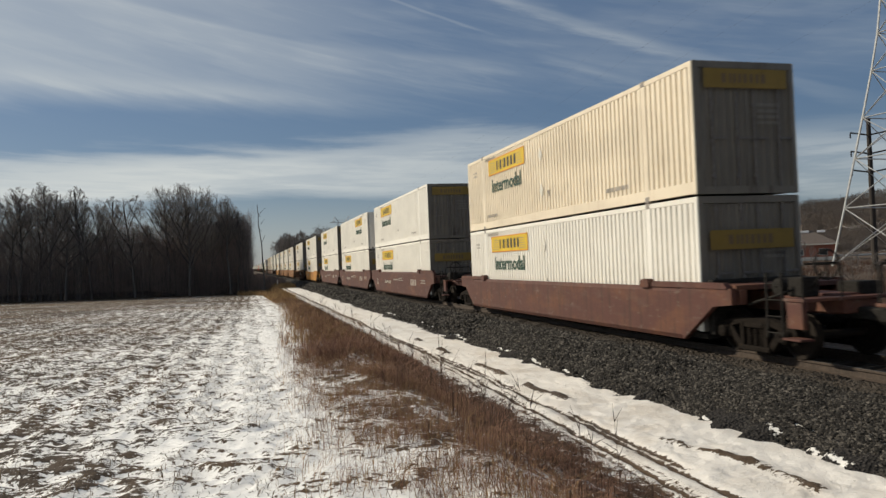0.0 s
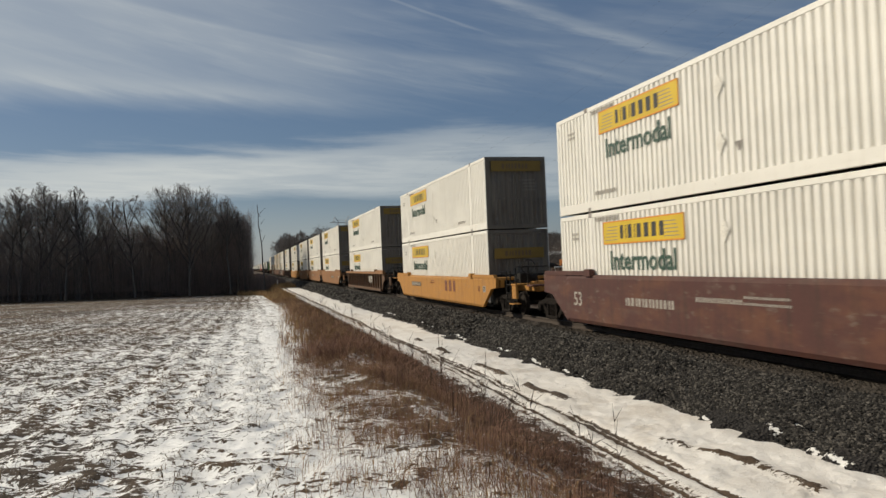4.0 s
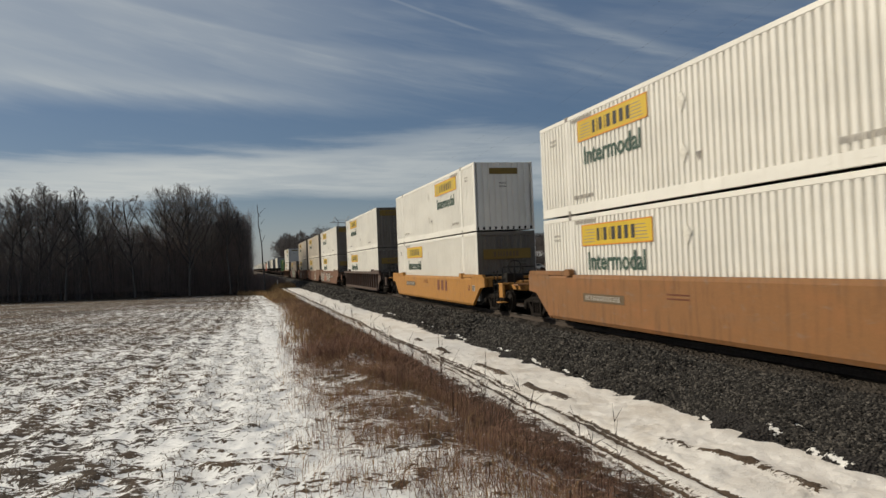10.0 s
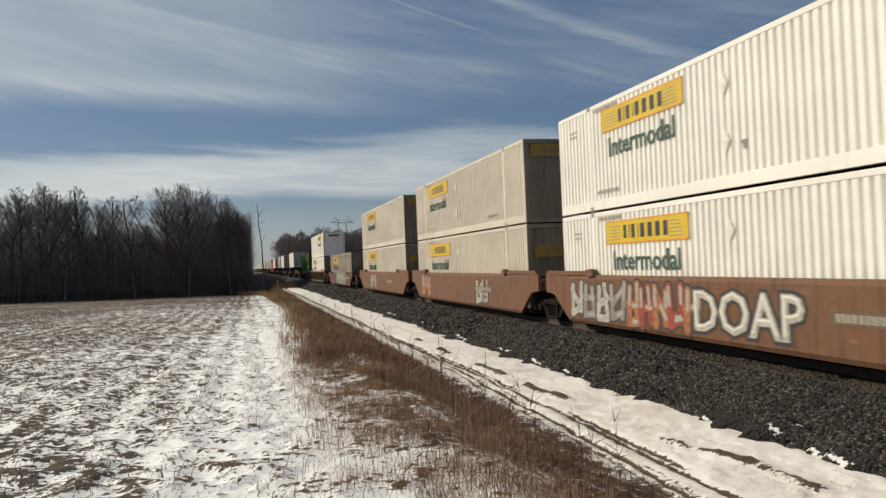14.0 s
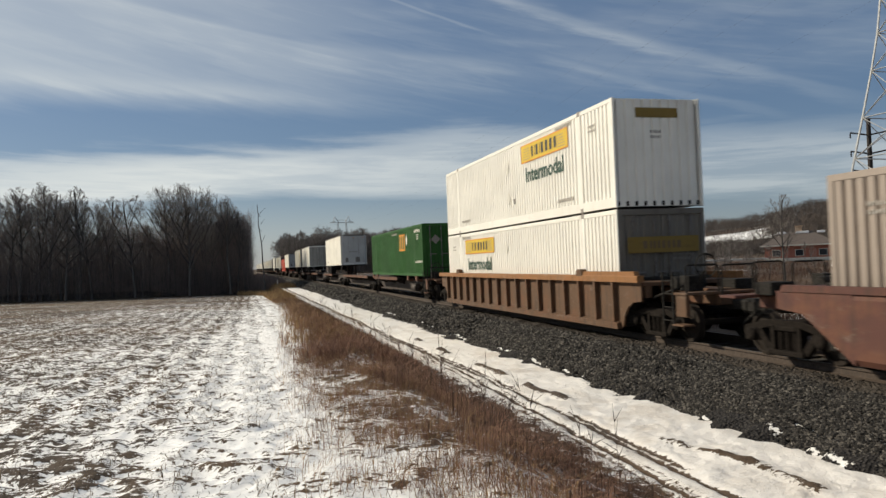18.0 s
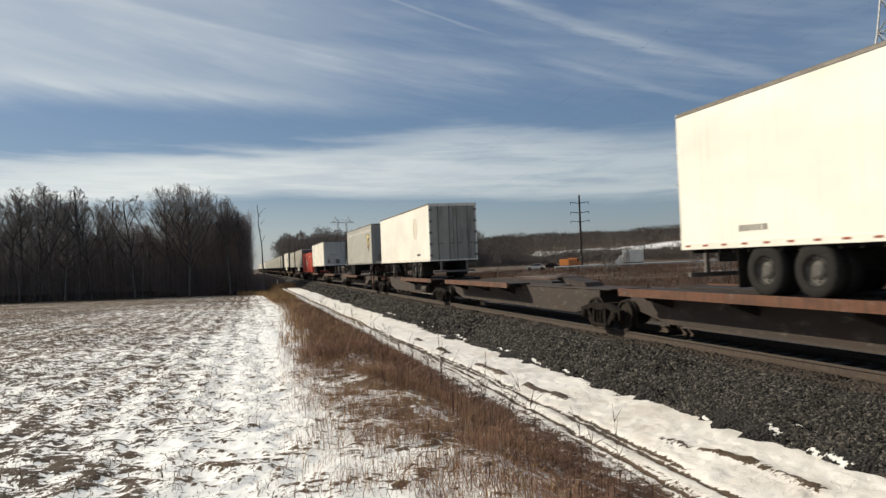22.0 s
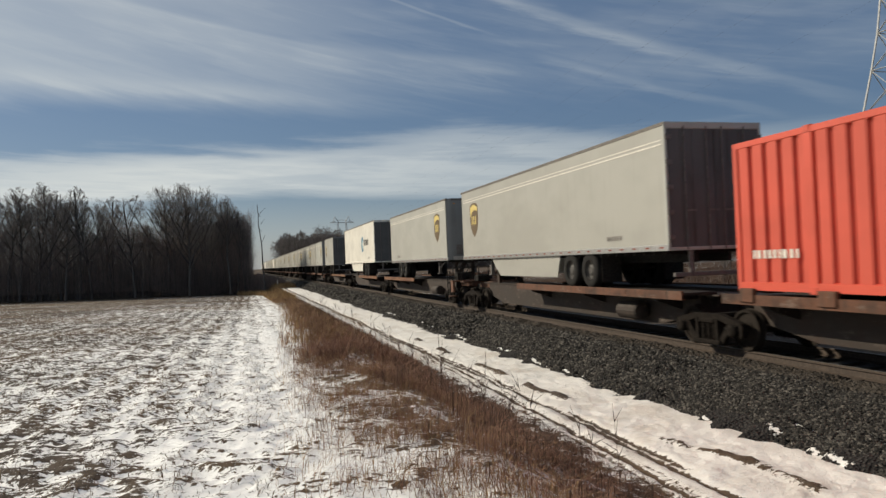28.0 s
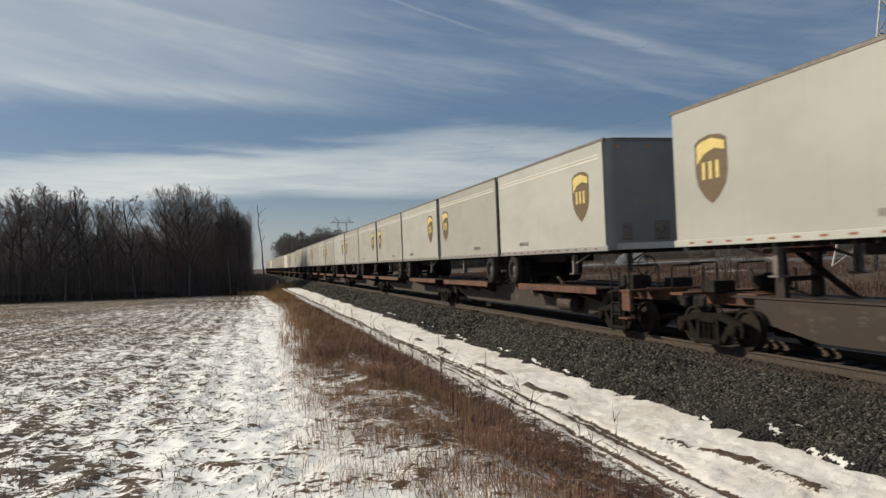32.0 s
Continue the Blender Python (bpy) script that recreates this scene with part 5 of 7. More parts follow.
def stencils(three, y1, r1, o3, y2, g3, g1):
    """Wagon lettering as bars, the sheet-metal numerals, and the spray paint."""
    rng = random.Random(5)
    x = 1.434

    def put(ob, me, y, z, label="", out=x):
        part("lettering", me, None, ob, label, at=on_side(-1, y, z, out))
    name = lambda mat, k: glyph_bars([(0.30, "lrtmb"), (0.30, "lrt"), (0.30, "ltmb"), (0.28, "ltm")], 0.34, 0.07, mat, ("name", k))
    for y in (0, 19.25, 38.4):
        put(three, name(INK_DULL, "w"), y + 4.2, 0.78)
        put(three, kept("n53b", lambda: word_mesh("53", 0.55, INK_DULL, 0.006)), y + CL - 1.0, 0.66, "white painted number")
        put(three, bars(1, 2.3, 0.20, 0.05, INK_DULL, "wagon number"), y + CL - 4.0, 0.78)
        put(three, bars(2, 1.3, 0.05, 0.07, INK_DULL, "wagon data"), y + CL - 8.5, 1.12)
        put(three, bars(2, 1.2, 0.06, 0.07, INK_DULL, "wagon data b"), y + 1.8, 1.05)
        put(three, bars(1, 1.6, 0.10, 0.05, INK_DULL, "wagon number c"), y + 9.2, 1.0)
    box = kept("number_box", lambda: Build().box(0, 2.3, 0, 0.24, 0, 0.003).mesh("number_box", INK_BROWN))
    for ob, fronts in ((y1, (0,)), (o3, (0, 19.2, 38.4)), (y2, (0,)), (g3, (0, 19.1, 38.6)), (g1, (0,))):
        for j, y in enumerate(fronts):
            painted_over = ob in (g3, g1)
            by = y + ((5.7 if ob is g3 else 2.9) if painted_over else (6.6, 10.9, CL - 2.9)[j] if ob is o3 else CL - 2.8)
            put(ob, box, by, 0.78)
            put(ob, bars(1, 2.0, 0.14, 0.05, INK_DULL, "boxed number"), by - 0.15, 0.83, out=x + 0.004)
            if painted_over:
                continue
            if ob is not o3 or j == 1:
                put(ob, glyph_bars([(0.58, "tc"), (0.58, "tc"), (0.5, "lrm")], 0.50, 0.12, INK_FADED, "three letters"), y + (7.2 if ob is o3 else 6.2), 0.68)
            put(ob, kept("n53c", lambda: word_mesh("53", 0.30, INK_FADED, 0.004)), y + 1.1, 0.80, "brown painted number")
            put(ob, kept("data_panel", lambda: Build().box(0, 0.36, 0, 0.24, 0, 0.003).mesh("data_panel", INK_DULL)), y + 0.45, 0.78)
            put(ob, bars(3, 0.32, 0.04, 0.03, INK_BROWN, "panel print"), y + 0.43, 0.95, out=x + 0.004)
            put(ob, bars(2, 0.9, 0.035, 0.06, INK_MAROON, "orange data"), y + 9.0, 1.1)
    put(r1, glyph_bars([(0.5, "tc"), (0.5, "tc"), (0.4, "lrm")], 0.5, 0.09, INK_DULL, "three white"), 4.6, 0.72, out=1.505)
    tag_dark = kept("tag_dark", lambda: word_mesh("DOAP", 1.18, INK, 0.10))
    tag_pale = kept("tag_pale", lambda: word_mesh("DOAP", 1.18, INK_SILVER, 0.03))
    t = part("spray_paint", tag_dark, None, g3, "spray-painted word in fat pale letters", at=on_side(-1, 9.5, 0.42, x))
    part("spray_paint", tag_pale, None, t, at=pose(0, 0, 0.004))
    part("spray_paint", kept("tag_shine", lambda: word_mesh("DOAP", 1.18, INK_WHITE, -0.03)), None, t, at=pose(-0.02, 0.03, 0.007))
    for ob, y, n, big in ((g3, 15.4, 4, 0), (g3, 12.2, 5, 2), (g3, 24.5, 2, 0), (g3, 34.0, 3, 2), (g3, 50.5, 3, 0), (g1, 10.0, 9, 1)):
        spray(ob, y, n, big, rng)


def spray(ob, y0, n, big, rng):
    """A row of letter-like shapes made of fat sprayed strokes: dark outline, coloured body, pale shine."""
    w, h, fat = ((0.84, 0.78, 0.10), (0.82, 0.84, 0.14), (0.66, 0.82, 0.12))[big]
    body = ((INK_SILVER, INK_GREY), (INK_SAGE, INK_SAGE), (INK_RUST, INK_REDDISH))[big]
    shine = INK_PALEGREEN if big == 1 else INK_DULL
    layers = [Build(), Build(), Build(), Build()]

    def stroke(b, p, q, r, z):
        d = Vector((q[0] - p[0], q[1] - p[1]))
        d = d.normalized() if d.length > 1e-4 else Vector((1, 0))
        t = Vector((-d.y, d.x))
        pts = []
        for c, s in ((p, -1), (q, 1)):
            for a, k in ((1, 0.35), (0.55, 1.0), (-0.55, 1.0), (-1, 0.35)):
                pts.append((c[0] + (d.x * s * k + t.x * a * s * -1) * r, c[1] + (d.y * s * k + t.y * a * s * -1) * r))
        b.prism(pts, z, z + 0.001, "z")
    for i in range(n):
        x = i * w * 0.94
        up = rng.uniform(-0.04, 0.06)
        lean = rng.uniform(-0.34, 0.30) if big == 1 else rng.uniform(-0.05, 0.12)
        bones = [((x, up), (x + lean, h + up)), ((x + w * 0.62, up + rng.uniform(0, 0.15)), (x + w * rng.uniform(0.5, 0.8) - lean * 0.6, h + up + rng.uniform(-0.1, 0.12)))]
        bones.append(((x, h * rng.uniform(0.3, 0.95)), (x + w * 0.65, h * rng.uniform(0.2, 1.0))))
        if rng.random() < 0.6:
            bones.append(((x, up), (x + w * 0.6, up + rng.uniform(0, 0.2))))
        for j, (p, q) in enumerate(bones):
            z = (i * 4 + j) * 0.00003
            stroke(layers[0], p, q, fat * 1.45, z)
            stroke(layers[1 + (i % 2)], p, q, fat, z + 0.002)
            m = (p[0] + (q[0] - p[0]) * 0.55, p[1] + (q[1] - p[1]) * 0.55)
            stroke(layers[3], m, q, fat * (0.85 if big == 1 else 0.45), z + 0.004)
    mats = (INK_SAGE if big == 1 else INK, *body, shine)
    base = part("spray_paint", layers[0].mesh("spray_paint", mats[0]), None, ob, "spray-painted letters with dark outlines", at=on_side(-1, y0, 0.40, 1.433))
    for b, mat in zip(layers[1:], mats[1:]):
        if b.v:
            part("spray_paint", b.mesh("spray_paint", mat), None, base)


# ---------------------------------------------------------------- vector helpers for ground and plants
RNG = np.random.default_rng(11)


def lattice_noise(x, y, cell, seed):
    """Smooth value noise in 0..1 with one knot per cell metres."""
    table = np.random.default_rng(seed).random((256, 256))
    gx, gy = np.asarray(x) / cell, np.asarray(y) / cell
    ix, iy = np.floor(gx).astype(int), np.floor(gy).astype(int)
    fx, fy = gx - ix, gy - iy
    fx, fy = fx * fx * (3 - 2 * fx), fy * fy * (3 - 2 * fy)
    at = lambda a, b: table[a % 256, b % 256]
    return (at(ix, iy) * (1 - fx) + at(ix + 1, iy) * fx) * (1 - fy) + (at(ix, iy + 1) * (1 - fx) + at(ix + 1, iy + 1) * fx) * fy


def step01(a, b, x):
    t = np.clip((np.asarray(x, float) - a) / (b - a), 0, 1)
    return t * t * (3 - 2 * t)


def mesh_from(name, verts, faces, material, smooth=False):
    """A mesh from numpy vertices and equal-sided faces."""
    me = bpy.data.meshes.new(name)
    nv, nf, k = len(verts), len(faces), faces.shape[1]
    me.vertices.add(nv)
    me.vertices.foreach_set("co", np.ascontiguousarray(verts, dtype=np.float32).ravel())
    me.loops.add(nf * k)
    me.loops.foreach_set("vertex_index", np.ascontiguousarray(faces, dtype=np.int32).ravel())
    me.polygons.add(nf)
    me.polygons.foreach_set("loop_start", np.arange(0, nf * k, k, dtype=np.int32))
    me.polygons.foreach_set("loop_total", np.full(nf, k, dtype=np.int32))
    if smooth:
        me.polygons.foreach_set("use_smooth", np.ones(nf, dtype=bool))
    me.update(calc_edges=True)
    me.materials.append(material)
    return me


def rods(p0, p1, r0, r1, sides=3):
    """Tapered bars between rows of points: vertices and quads."""
    d = p1 - p0
    ln = np.linalg.norm(d, axis=1, keepdims=True)
    d = d / np.maximum(ln, 1e-6)
    ref = np.where(np.abs(d[:, 2:3]) < 0.9, np.array([[0, 0, 1.0]]), np.array([[1.0, 0, 0]]))
    s = np.cross(d, ref)
    s /= np.maximum(np.linalg.norm(s, axis=1, keepdims=True), 1e-6)
    t = np.cross(d, s)
    n = len(p0)
    vs = np.zeros((n, 2 * sides, 3))
    for k in range(sides):
        c, q = math.cos(k * math.tau / sides), math.sin(k * math.tau / sides)
        o = s * c + t * q
        vs[:, k] = p0 + o * r0[:, None]
        vs[:, sides + k] = p1 + o * r1[:, None]
    base = (np.arange(n) * 2 * sides)[:, None]
    fs = np.concatenate([base + np.array([[k, (k + 1) % sides, sides + (k + 1) % sides, sides + k]]) for k in range(sides)])
    return vs.reshape(-1, 3), fs


# ---------------------------------------------------------------- ground
ROAD_Z, CREST_Z = -0.90, -0.20
RIDGE_AZ = np.radians([-180, -60, -20, 5, 14, 19.5, 29, 34, 39, 42, 46, 60, 180])
RIDGE_H = np.array([5, 3, 1, 1, 5, 11, 11.5, 13, 16.5, 21.5, 24.5, 20, 6.0])


def clearing(x, y):
    """1 on the snowy open strip that climbs across the far ridge."""
    d, az = np.hypot(x, y), np.degrees(np.arctan2(x, y))
    want = np.interp(az, [18, 24, 29, 34, 38, 40], [0.42, 0.42, 0.44, 0.56, 0.66, 0.70])
    rel = step01(250, 460, d)
    return (rel > want - 0.26) & (rel < want + 0.08) & (az < 39.3) & (az > 22)


def grass_edge(y):
    """Where the field gives way to the grass bank."""
    return 0.25 + 0.045 * np.clip(y, 0, 45)


def ground_height(x, y, detail=True):
    """Height of the land: field, bank, service road, far side, distant ridge."""
    x, y = np.asarray(x, float), np.asarray(y, float)
    field = 0.30 - 0.0185 * np.clip(y, 0, 122) + 0.015 * np.clip(-x, 0, 40)
    edge = grass_edge(y)
    bank = step01(edge + 1.2, 4.95, x)
    z = field * (1 - bank) + ROAD_Z * bank
    far = step01(13.5, 120, x)
    z = z + far * 0.25 * step01(30, 160, np.hypot(x, y))
    d, az = np.hypot(x, y), np.arctan2(x, y)
    ridge = np.interp(az, RIDGE_AZ, RIDGE_H)
    z = z + ridge * step01(250, 460, d)
    if detail:
        on_field = 1 - step01(edge - 0.3, edge + 0.9, x)
        clods = lattice_noise(x + 0.5 * y, y * 1.1, 0.13, 3) * 1.0 + lattice_noise(x + 0.5 * y, y, 0.29, 4) * 0.65 + lattice_noise(x, y, 0.8, 5) * 0.2
        rows = 0.5 + 0.5 * np.cos(x / 0.76 * math.tau)
        z = z + on_field * (clods - 0.95) * 0.075 + on_field * rows * 0.02
        bumpy = step01(edge, edge + 1, x) * (1 - step01(4.4, 5.2, x))
        z = z + bumpy * ((lattice_noise(x, y, 0.5, 6) - 0.5) * 0.09 + (lattice_noise(x, y, 0.17, 7) - 0.5) * 0.05)
        road = step01(4.6, 5.2, x) * (1 - step01(7.6, 8.2, x))
        ruts = wheel_ruts(x, y, 1.5)
        z = z + road * mud_clods(x, y) * 0.06
        z = z - road * ruts * 0.05 + road * (lattice_noise(x, y, 0.12, 13) - 0.5) * 0.03 + road * (lattice_noise(x, y, 0.28, 10) - 0.5) * 0.035 + road * (lattice_noise(x, y, 1.1, 12) - 0.5) * 0.06
    return z


def wheel_ruts(x, y, wide):
    """The lines that tyres have pressed into the snowy service road."""
    sway = (lattice_noise(x * 0, y, 5.0, 8) - 0.5) * 0.16 + (lattice_noise(x * 0, y, 0.6, 9) - 0.5) * 0.05
    c = 5.62 + 0.20 * step01(8, 15, y) - 0.20 * step01(18, 30, y)
    d = 5.12 + 0.040 * np.clip(y - 7, 0, 12)
    out = 0
    for mid, w, a, seed in ((c, 0.068, 1.0, 22), (c + 0.15, 0.050, 0.80, 25), (d, 0.055, 0.95, 24), (d - 0.20, 0.05, 0.65, 26), (d + 0.13, 0.03, 0.35, 27)):
        worn = step01(0.12, 0.5, lattice_noise(x * 0, y, 1.7, seed)) if a < 0.9 else 0.8 + 0.2 * lattice_noise(x * 0, y, 1.1, seed)
        out = out + a * worn * np.exp(-((x - mid + sway) / (w * wide)) ** 2)
    return out


def mud_clods(x, y):
    """Clumps of bare earth thrown up between the far ruts."""
    mid = 6.58 - 0.26 * step01(8.8, 10.6, y) + (lattice_noise(x * 0, y, 1.2, 28) - 0.5) * 0.12
    along = step01(0.50, 0.66, lattice_noise(x * 0, y, 1.3, 21)) * step01(13.6, 14.4, y) * (1 - step01(26, 34, y))
    along = np.maximum(along, step01(7.2, 7.7, y) * (1 - step01(9.9, 10.6, y)) * (0.55 + 0.45 * step01(0.35, 0.6, lattice_noise(x * 0, y, 0.5, 21))))
    return along * np.exp(-((x - mid) / 0.12) ** 2) * (0.4 + 1.0 * lattice_noise(x, y, 0.12, 29))


def snow_cover(x, y):
    """0 bare earth to 1 clean snow."""
    edge = grass_edge(y)
    on_field = 1 - step01(edge - 0.3, edge + 0.9, x)
    n = lattice_noise(x + 0.5 * y, y * 1.1, 0.13, 3) * 1.0 + lattice_noise(x + 0.5 * y, y, 0.29, 4) * 0.65 + lattice_noise(x, y, 0.8, 5) * 0.2
    patch = lattice_noise(x, y, 7.0, 14)
    near_edge = step01(-3.2, 0.2, x - edge)
    field = 0.52 - (n - 0.92) * 0.62 + near_edge * 0.34 + (patch - 0.5) * 0.25 - step01(22, 100, y) * 0.26 + 0.065 * np.cos((x + 0.25 * (lattice_noise(x, y, 2.0, 47) - 0.5)) / 0.76 * math.tau) - step01(1, 14, -x) * 0.10
    bank = 0.38 - (lattice_noise(x, y, 0.24, 15) - 0.5) * 0.65 + 0.3 * (lattice_noise(x, y, 1.8, 16) - 0.5) + 0.36 * (1 - step01(6.5, 10, y + 0.6 * x)) - 0.16 * step01(2.9, 3.8, x) * step01(9, 13, y)
    road = step01(4.7, 5.35, x) * (1 - step01(13.0, 14.0, x))
    broken = 0.55 + 0.75 * lattice_noise(x, y, 0.5, 17)
    lane = 1.12 - wheel_ruts(x, y, 1.0) * 1.15 * broken - 1.5 * mud_clods(x, y) - 0.20 * lattice_noise(x, y, 0.3, 18) - 0.14 * np.exp(-((x - 5.35) / 0.35) ** 2)
    out = field * on_field + (1 - on_field) * (bank * (1 - road) + lane * road)
    beyond = step01(13.0, 14.5, x)
    wild = 0.02 + 0.40 * step01(0.62, 0.78, lattice_noise(x, y, 11.0, 19)) * (0.4 + 0.6 * lattice_noise(x, y, 2.2, 20))
    out = out * (1 - beyond) + beyond * wild
    out = np.where(clearing(x, y), 1.1, out)
    far_left = np.maximum(step01(104, 116, y) * step01(-4, 0.2, x), step01(118, 126, y) * step01(-14, -6, x)) * (1 - step01(7.8, 9, x))
    far_left = np.maximum(far_left, step01(140, 170, y) * step01(-16, -8, x) * (1 - step01(13, 15, x)))
    return np.clip(out * (1 - far_left) - 0.6 * far_left, -1, 1.2)


def axis_lines(spans):
    """Grid lines over spans (start, end, step at start, step at end)."""
    out = []
    for a, b, s0, s1 in spans:
        v = a
        while v < b:
            out.append(v)
            f = (v - a) / (b - a)
            v += s0 + (s1 - s0) * f
    return np.array(sorted(set(round(v, 4) for v in out)) + [spans[-1][1]])


def ground_material():
    m = Nodes("ground_snow_earth_grass")
    at = m.node("ShaderNodeAttribute")
    at.attribute_name = "cover"
    fine = m.noise(15, 6, 0.70)
    grit = m.noise(48, 4, 0.6)
    wide = m.noise(0.12, 3)
    clod = m.noise(1, 4, 0.66, vec=m.coords((8.2, 11.5, 8.2)), dist=0.8)
    f = m.math("ADD", at.outputs["Fac"], m.math("MULTIPLY", m.math("SUBTRACT", clod, 0.5), 2.3))
    f = m.math("ADD", f, m.math("MULTIPLY", m.math("SUBTRACT", fine, 0.5), 1.15))
    f = m.math("ADD", f, m.math("MULTIPLY", m.math("SUBTRACT", grit, 0.5), 0.25))
    snow_f = m.ramp(f, 0.46, 0.56)
    soil = m.mix(m.ramp(grit, 0.3, 0.7), (0.032, 0.025, 0.021), (0.095, 0.073, 0.058))
    straw = m.mix(m.ramp(fine, 0.35, 0.7), (0.13, 0.085, 0.05), (0.06, 0.04, 0.026))
    earth = m.mix(m.ramp(wide, 0.35, 0.65), soil, straw)
    snow = m.mix(m.ramp(fine, 0.3, 0.7), (0.82, 0.81, 0.795), (0.93, 0.92, 0.90))
    worn = m.node("ShaderNodeAttribute")
    worn.attribute_name = "grime"
    snow = m.mix(m.math("MULTIPLY", worn.outputs["Fac"], m.ramp(fine, 0.25, 0.65, 0.5, 1.0)), snow, (0.50, 0.44, 0.375))
    m.bump(m.math("ADD", m.math("MULTIPLY", clod, -1.2), m.math("ADD", m.math("MULTIPLY", fine, 0.6), m.math("MULTIPLY", grit, 0.3))), 0.5, 0.04)
    return m.done(m.mix(snow_f, earth, snow), m.ramp(snow_f, 0, 1, 0.95, 0.7), 0, 0.25)


def build_ground():
    xs = axis_lines([(-3000, -400, 400, 300), (-400, -60, 60, 8), (-60, -14, 1.2, 0.28), (-14, -3, 0.22, 0.075), (-3, 4.8, 0.055, 0.055), (4.8, 6.8, 0.026, 0.026), (6.8, 8.2, 0.04, 0.06), (8.2, 14, 0.6, 0.6), (14, 60, 1.0, 3), (60, 400, 6, 16), (400, 3000, 60, 400)])
    ys = axis_lines([(-3000, -100, 500, 200), (-100, 3, 20, 1.0), (3, 12, 0.055, 0.065), (12, 40, 0.07, 0.22), (40, 130, 0.22, 0.9), (130, 460, 2.0, 12), (460, 3000, 40, 400)])
    X, Y = np.meshgrid(xs, ys, indexing="ij")
    Z = ground_height(X, Y)
    nx, ny = X.shape
    idx = np.arange(nx * ny).reshape(nx, ny)
    faces = np.stack([idx[:-1, :-1], idx[1:, :-1], idx[1:, 1:], idx[:-1, 1:]], -1).reshape(-1, 4)
    me = mesh_from("ground", np.stack([X, Y, Z], -1).reshape(-1, 3), faces, ground_material(), True)
    att = me.attributes.new("cover", "FLOAT", "POINT")
    att.data.foreach_set("value", snow_cover(X, Y).astype(np.float32).ravel())
    # driven-over snow on the service road is tinged with mud
    lane = step01(4.8, 5.4, X) * (1 - step01(7.4, 8.6, X))
    grime = lane * (0.42 + 0.5 * lattice_noise(X * 2.5, Y, 1.8, 37) * step01(0.3, 0.8, lattice_noise(X, Y, 0.4, 38)))
    me.attributes.new("grime", "FLOAT", "POINT").data.foreach_set("value", grime.astype(np.float32).ravel())
    tagged(new("ground", me), "frozen field and verge under thin patchy snow", "ground", kind="structure")


build_ground()


# ---------------------------------------------------------------- railway track
def ballast_material():
    m = Nodes("ballast_stone")
    n = m.noise(20, 4, 0.7)
    geo = m.node("ShaderNodeNewGeometry")
    tone = m.math("POWER", geo.outputs["Random Per Island"], 3.0)
    vor = m.node("ShaderNodeTexVoronoi")
    vor.inputs["Scale"].default_value = 17
    m.link(m.tc.outputs["Object"], vor.inputs["Vector"])
    a = m.mix(tone, (0.009, 0.0085, 0.008), (0.165, 0.150, 0.132))
    a = m.mix(m.ramp(n, 0.35, 0.7, 0, 0.6), a, (0.026, 0.022, 0.020))
    sep, ab = m.node("ShaderNodeSeparateXYZ"), m.node("ShaderNodeMath")
    m.link(m.tc.outputs["Object"], sep.inputs[0])
    off = m.math("ABSOLUTE", m.math("SUBTRACT", sep.outputs[0], TRACK_X))
    dust = m.math("MULTIPLY", m.ramp(m.math("ADD", off, m.math("MULTIPLY", n, 0.3)), 1.85, 1.55), 0.75)
    a = m.mix(dust, a, (0.070, 0.056, 0.044))
    m.bump(m.math("ADD", vor.outputs["Distance"], n), 0.9, 0.05)
    return m.done(a, 0.9, 0, 0.3)


def bed_material():
    m = Nodes("ballast_bed_stone")
    n = m.noise(20, 4, 0.7)
    vor = m.node("ShaderNodeTexVoronoi")
    vor.inputs["Scale"].default_value = 19
    m.link(m.tc.outputs["Object"], vor.inputs["Vector"])
    sepc = m.node("ShaderNodeSeparateColor")
    m.link(vor.outputs["Color"], sepc.inputs[0])
    a = m.mix(sepc.outputs[0], (0.009, 0.008, 0.008), (0.040, 0.036, 0.034))
    sep = m.node("ShaderNodeSeparateXYZ")
    m.link(m.tc.outputs["Object"], sep.inputs[0])
    off = m.math("ABSOLUTE", m.math("SUBTRACT", sep.outputs[0], TRACK_X))
    dust = m.math("MULTIPLY", m.ramp(m.math("ADD", off, m.math("MULTIPLY", n, 0.3)), 1.85, 1.55), 0.75)
    a = m.mix(dust, a, (0.070, 0.056, 0.044))
    lying = m.node("ShaderNodeAttribute")
    lying.attribute_name = "cover"
    white = m.ramp(m.math("ADD", lying.outputs["Fac"], m.math("MULTIPLY", m.math("SUBTRACT", n, 0.5), 2.0)), 0.46, 0.58)
    a = m.mix(white, a, (0.74, 0.725, 0.70))
    m.bump(m.math("MULTIPLY", vor.outputs["Distance"], m.math("SUBTRACT", 1.0, white)), 1.0, 0.06)
    return m.done(a, 0.92, 0, 0.25)


# streaks of snow left between the stones: ends along the shoulder (x, y) and half width
FOOT_STREAKS = ((7.98, 13.05, 7.93, 12.45, 0.05), (7.66, 11.35, 7.64, 11.05, 0.05), (7.90, 10.0, 7.62, 7.9, 0.05), (8.18, 9.75, 8.10, 8.90, 0.05), (8.33, 8.45, 8.21, 7.85, 0.05), (7.86, 17.7, 7.80, 16.1, 0.07), (7.82, 19.5, 7.78, 18.2, 0.06),
                (7.95, 23.0, 7.86, 21.4, 0.07), (7.9, 28.5, 7.85, 26.0, 0.08), (8.05, 34.0, 7.95, 31.0, 0.09), (7.95, 42.0, 7.9, 38.0, 0.10), (8.5, 20.5, 8.45, 19.9, 0.04), (8.6, 14.2, 8.58, 13.9, 0.03))


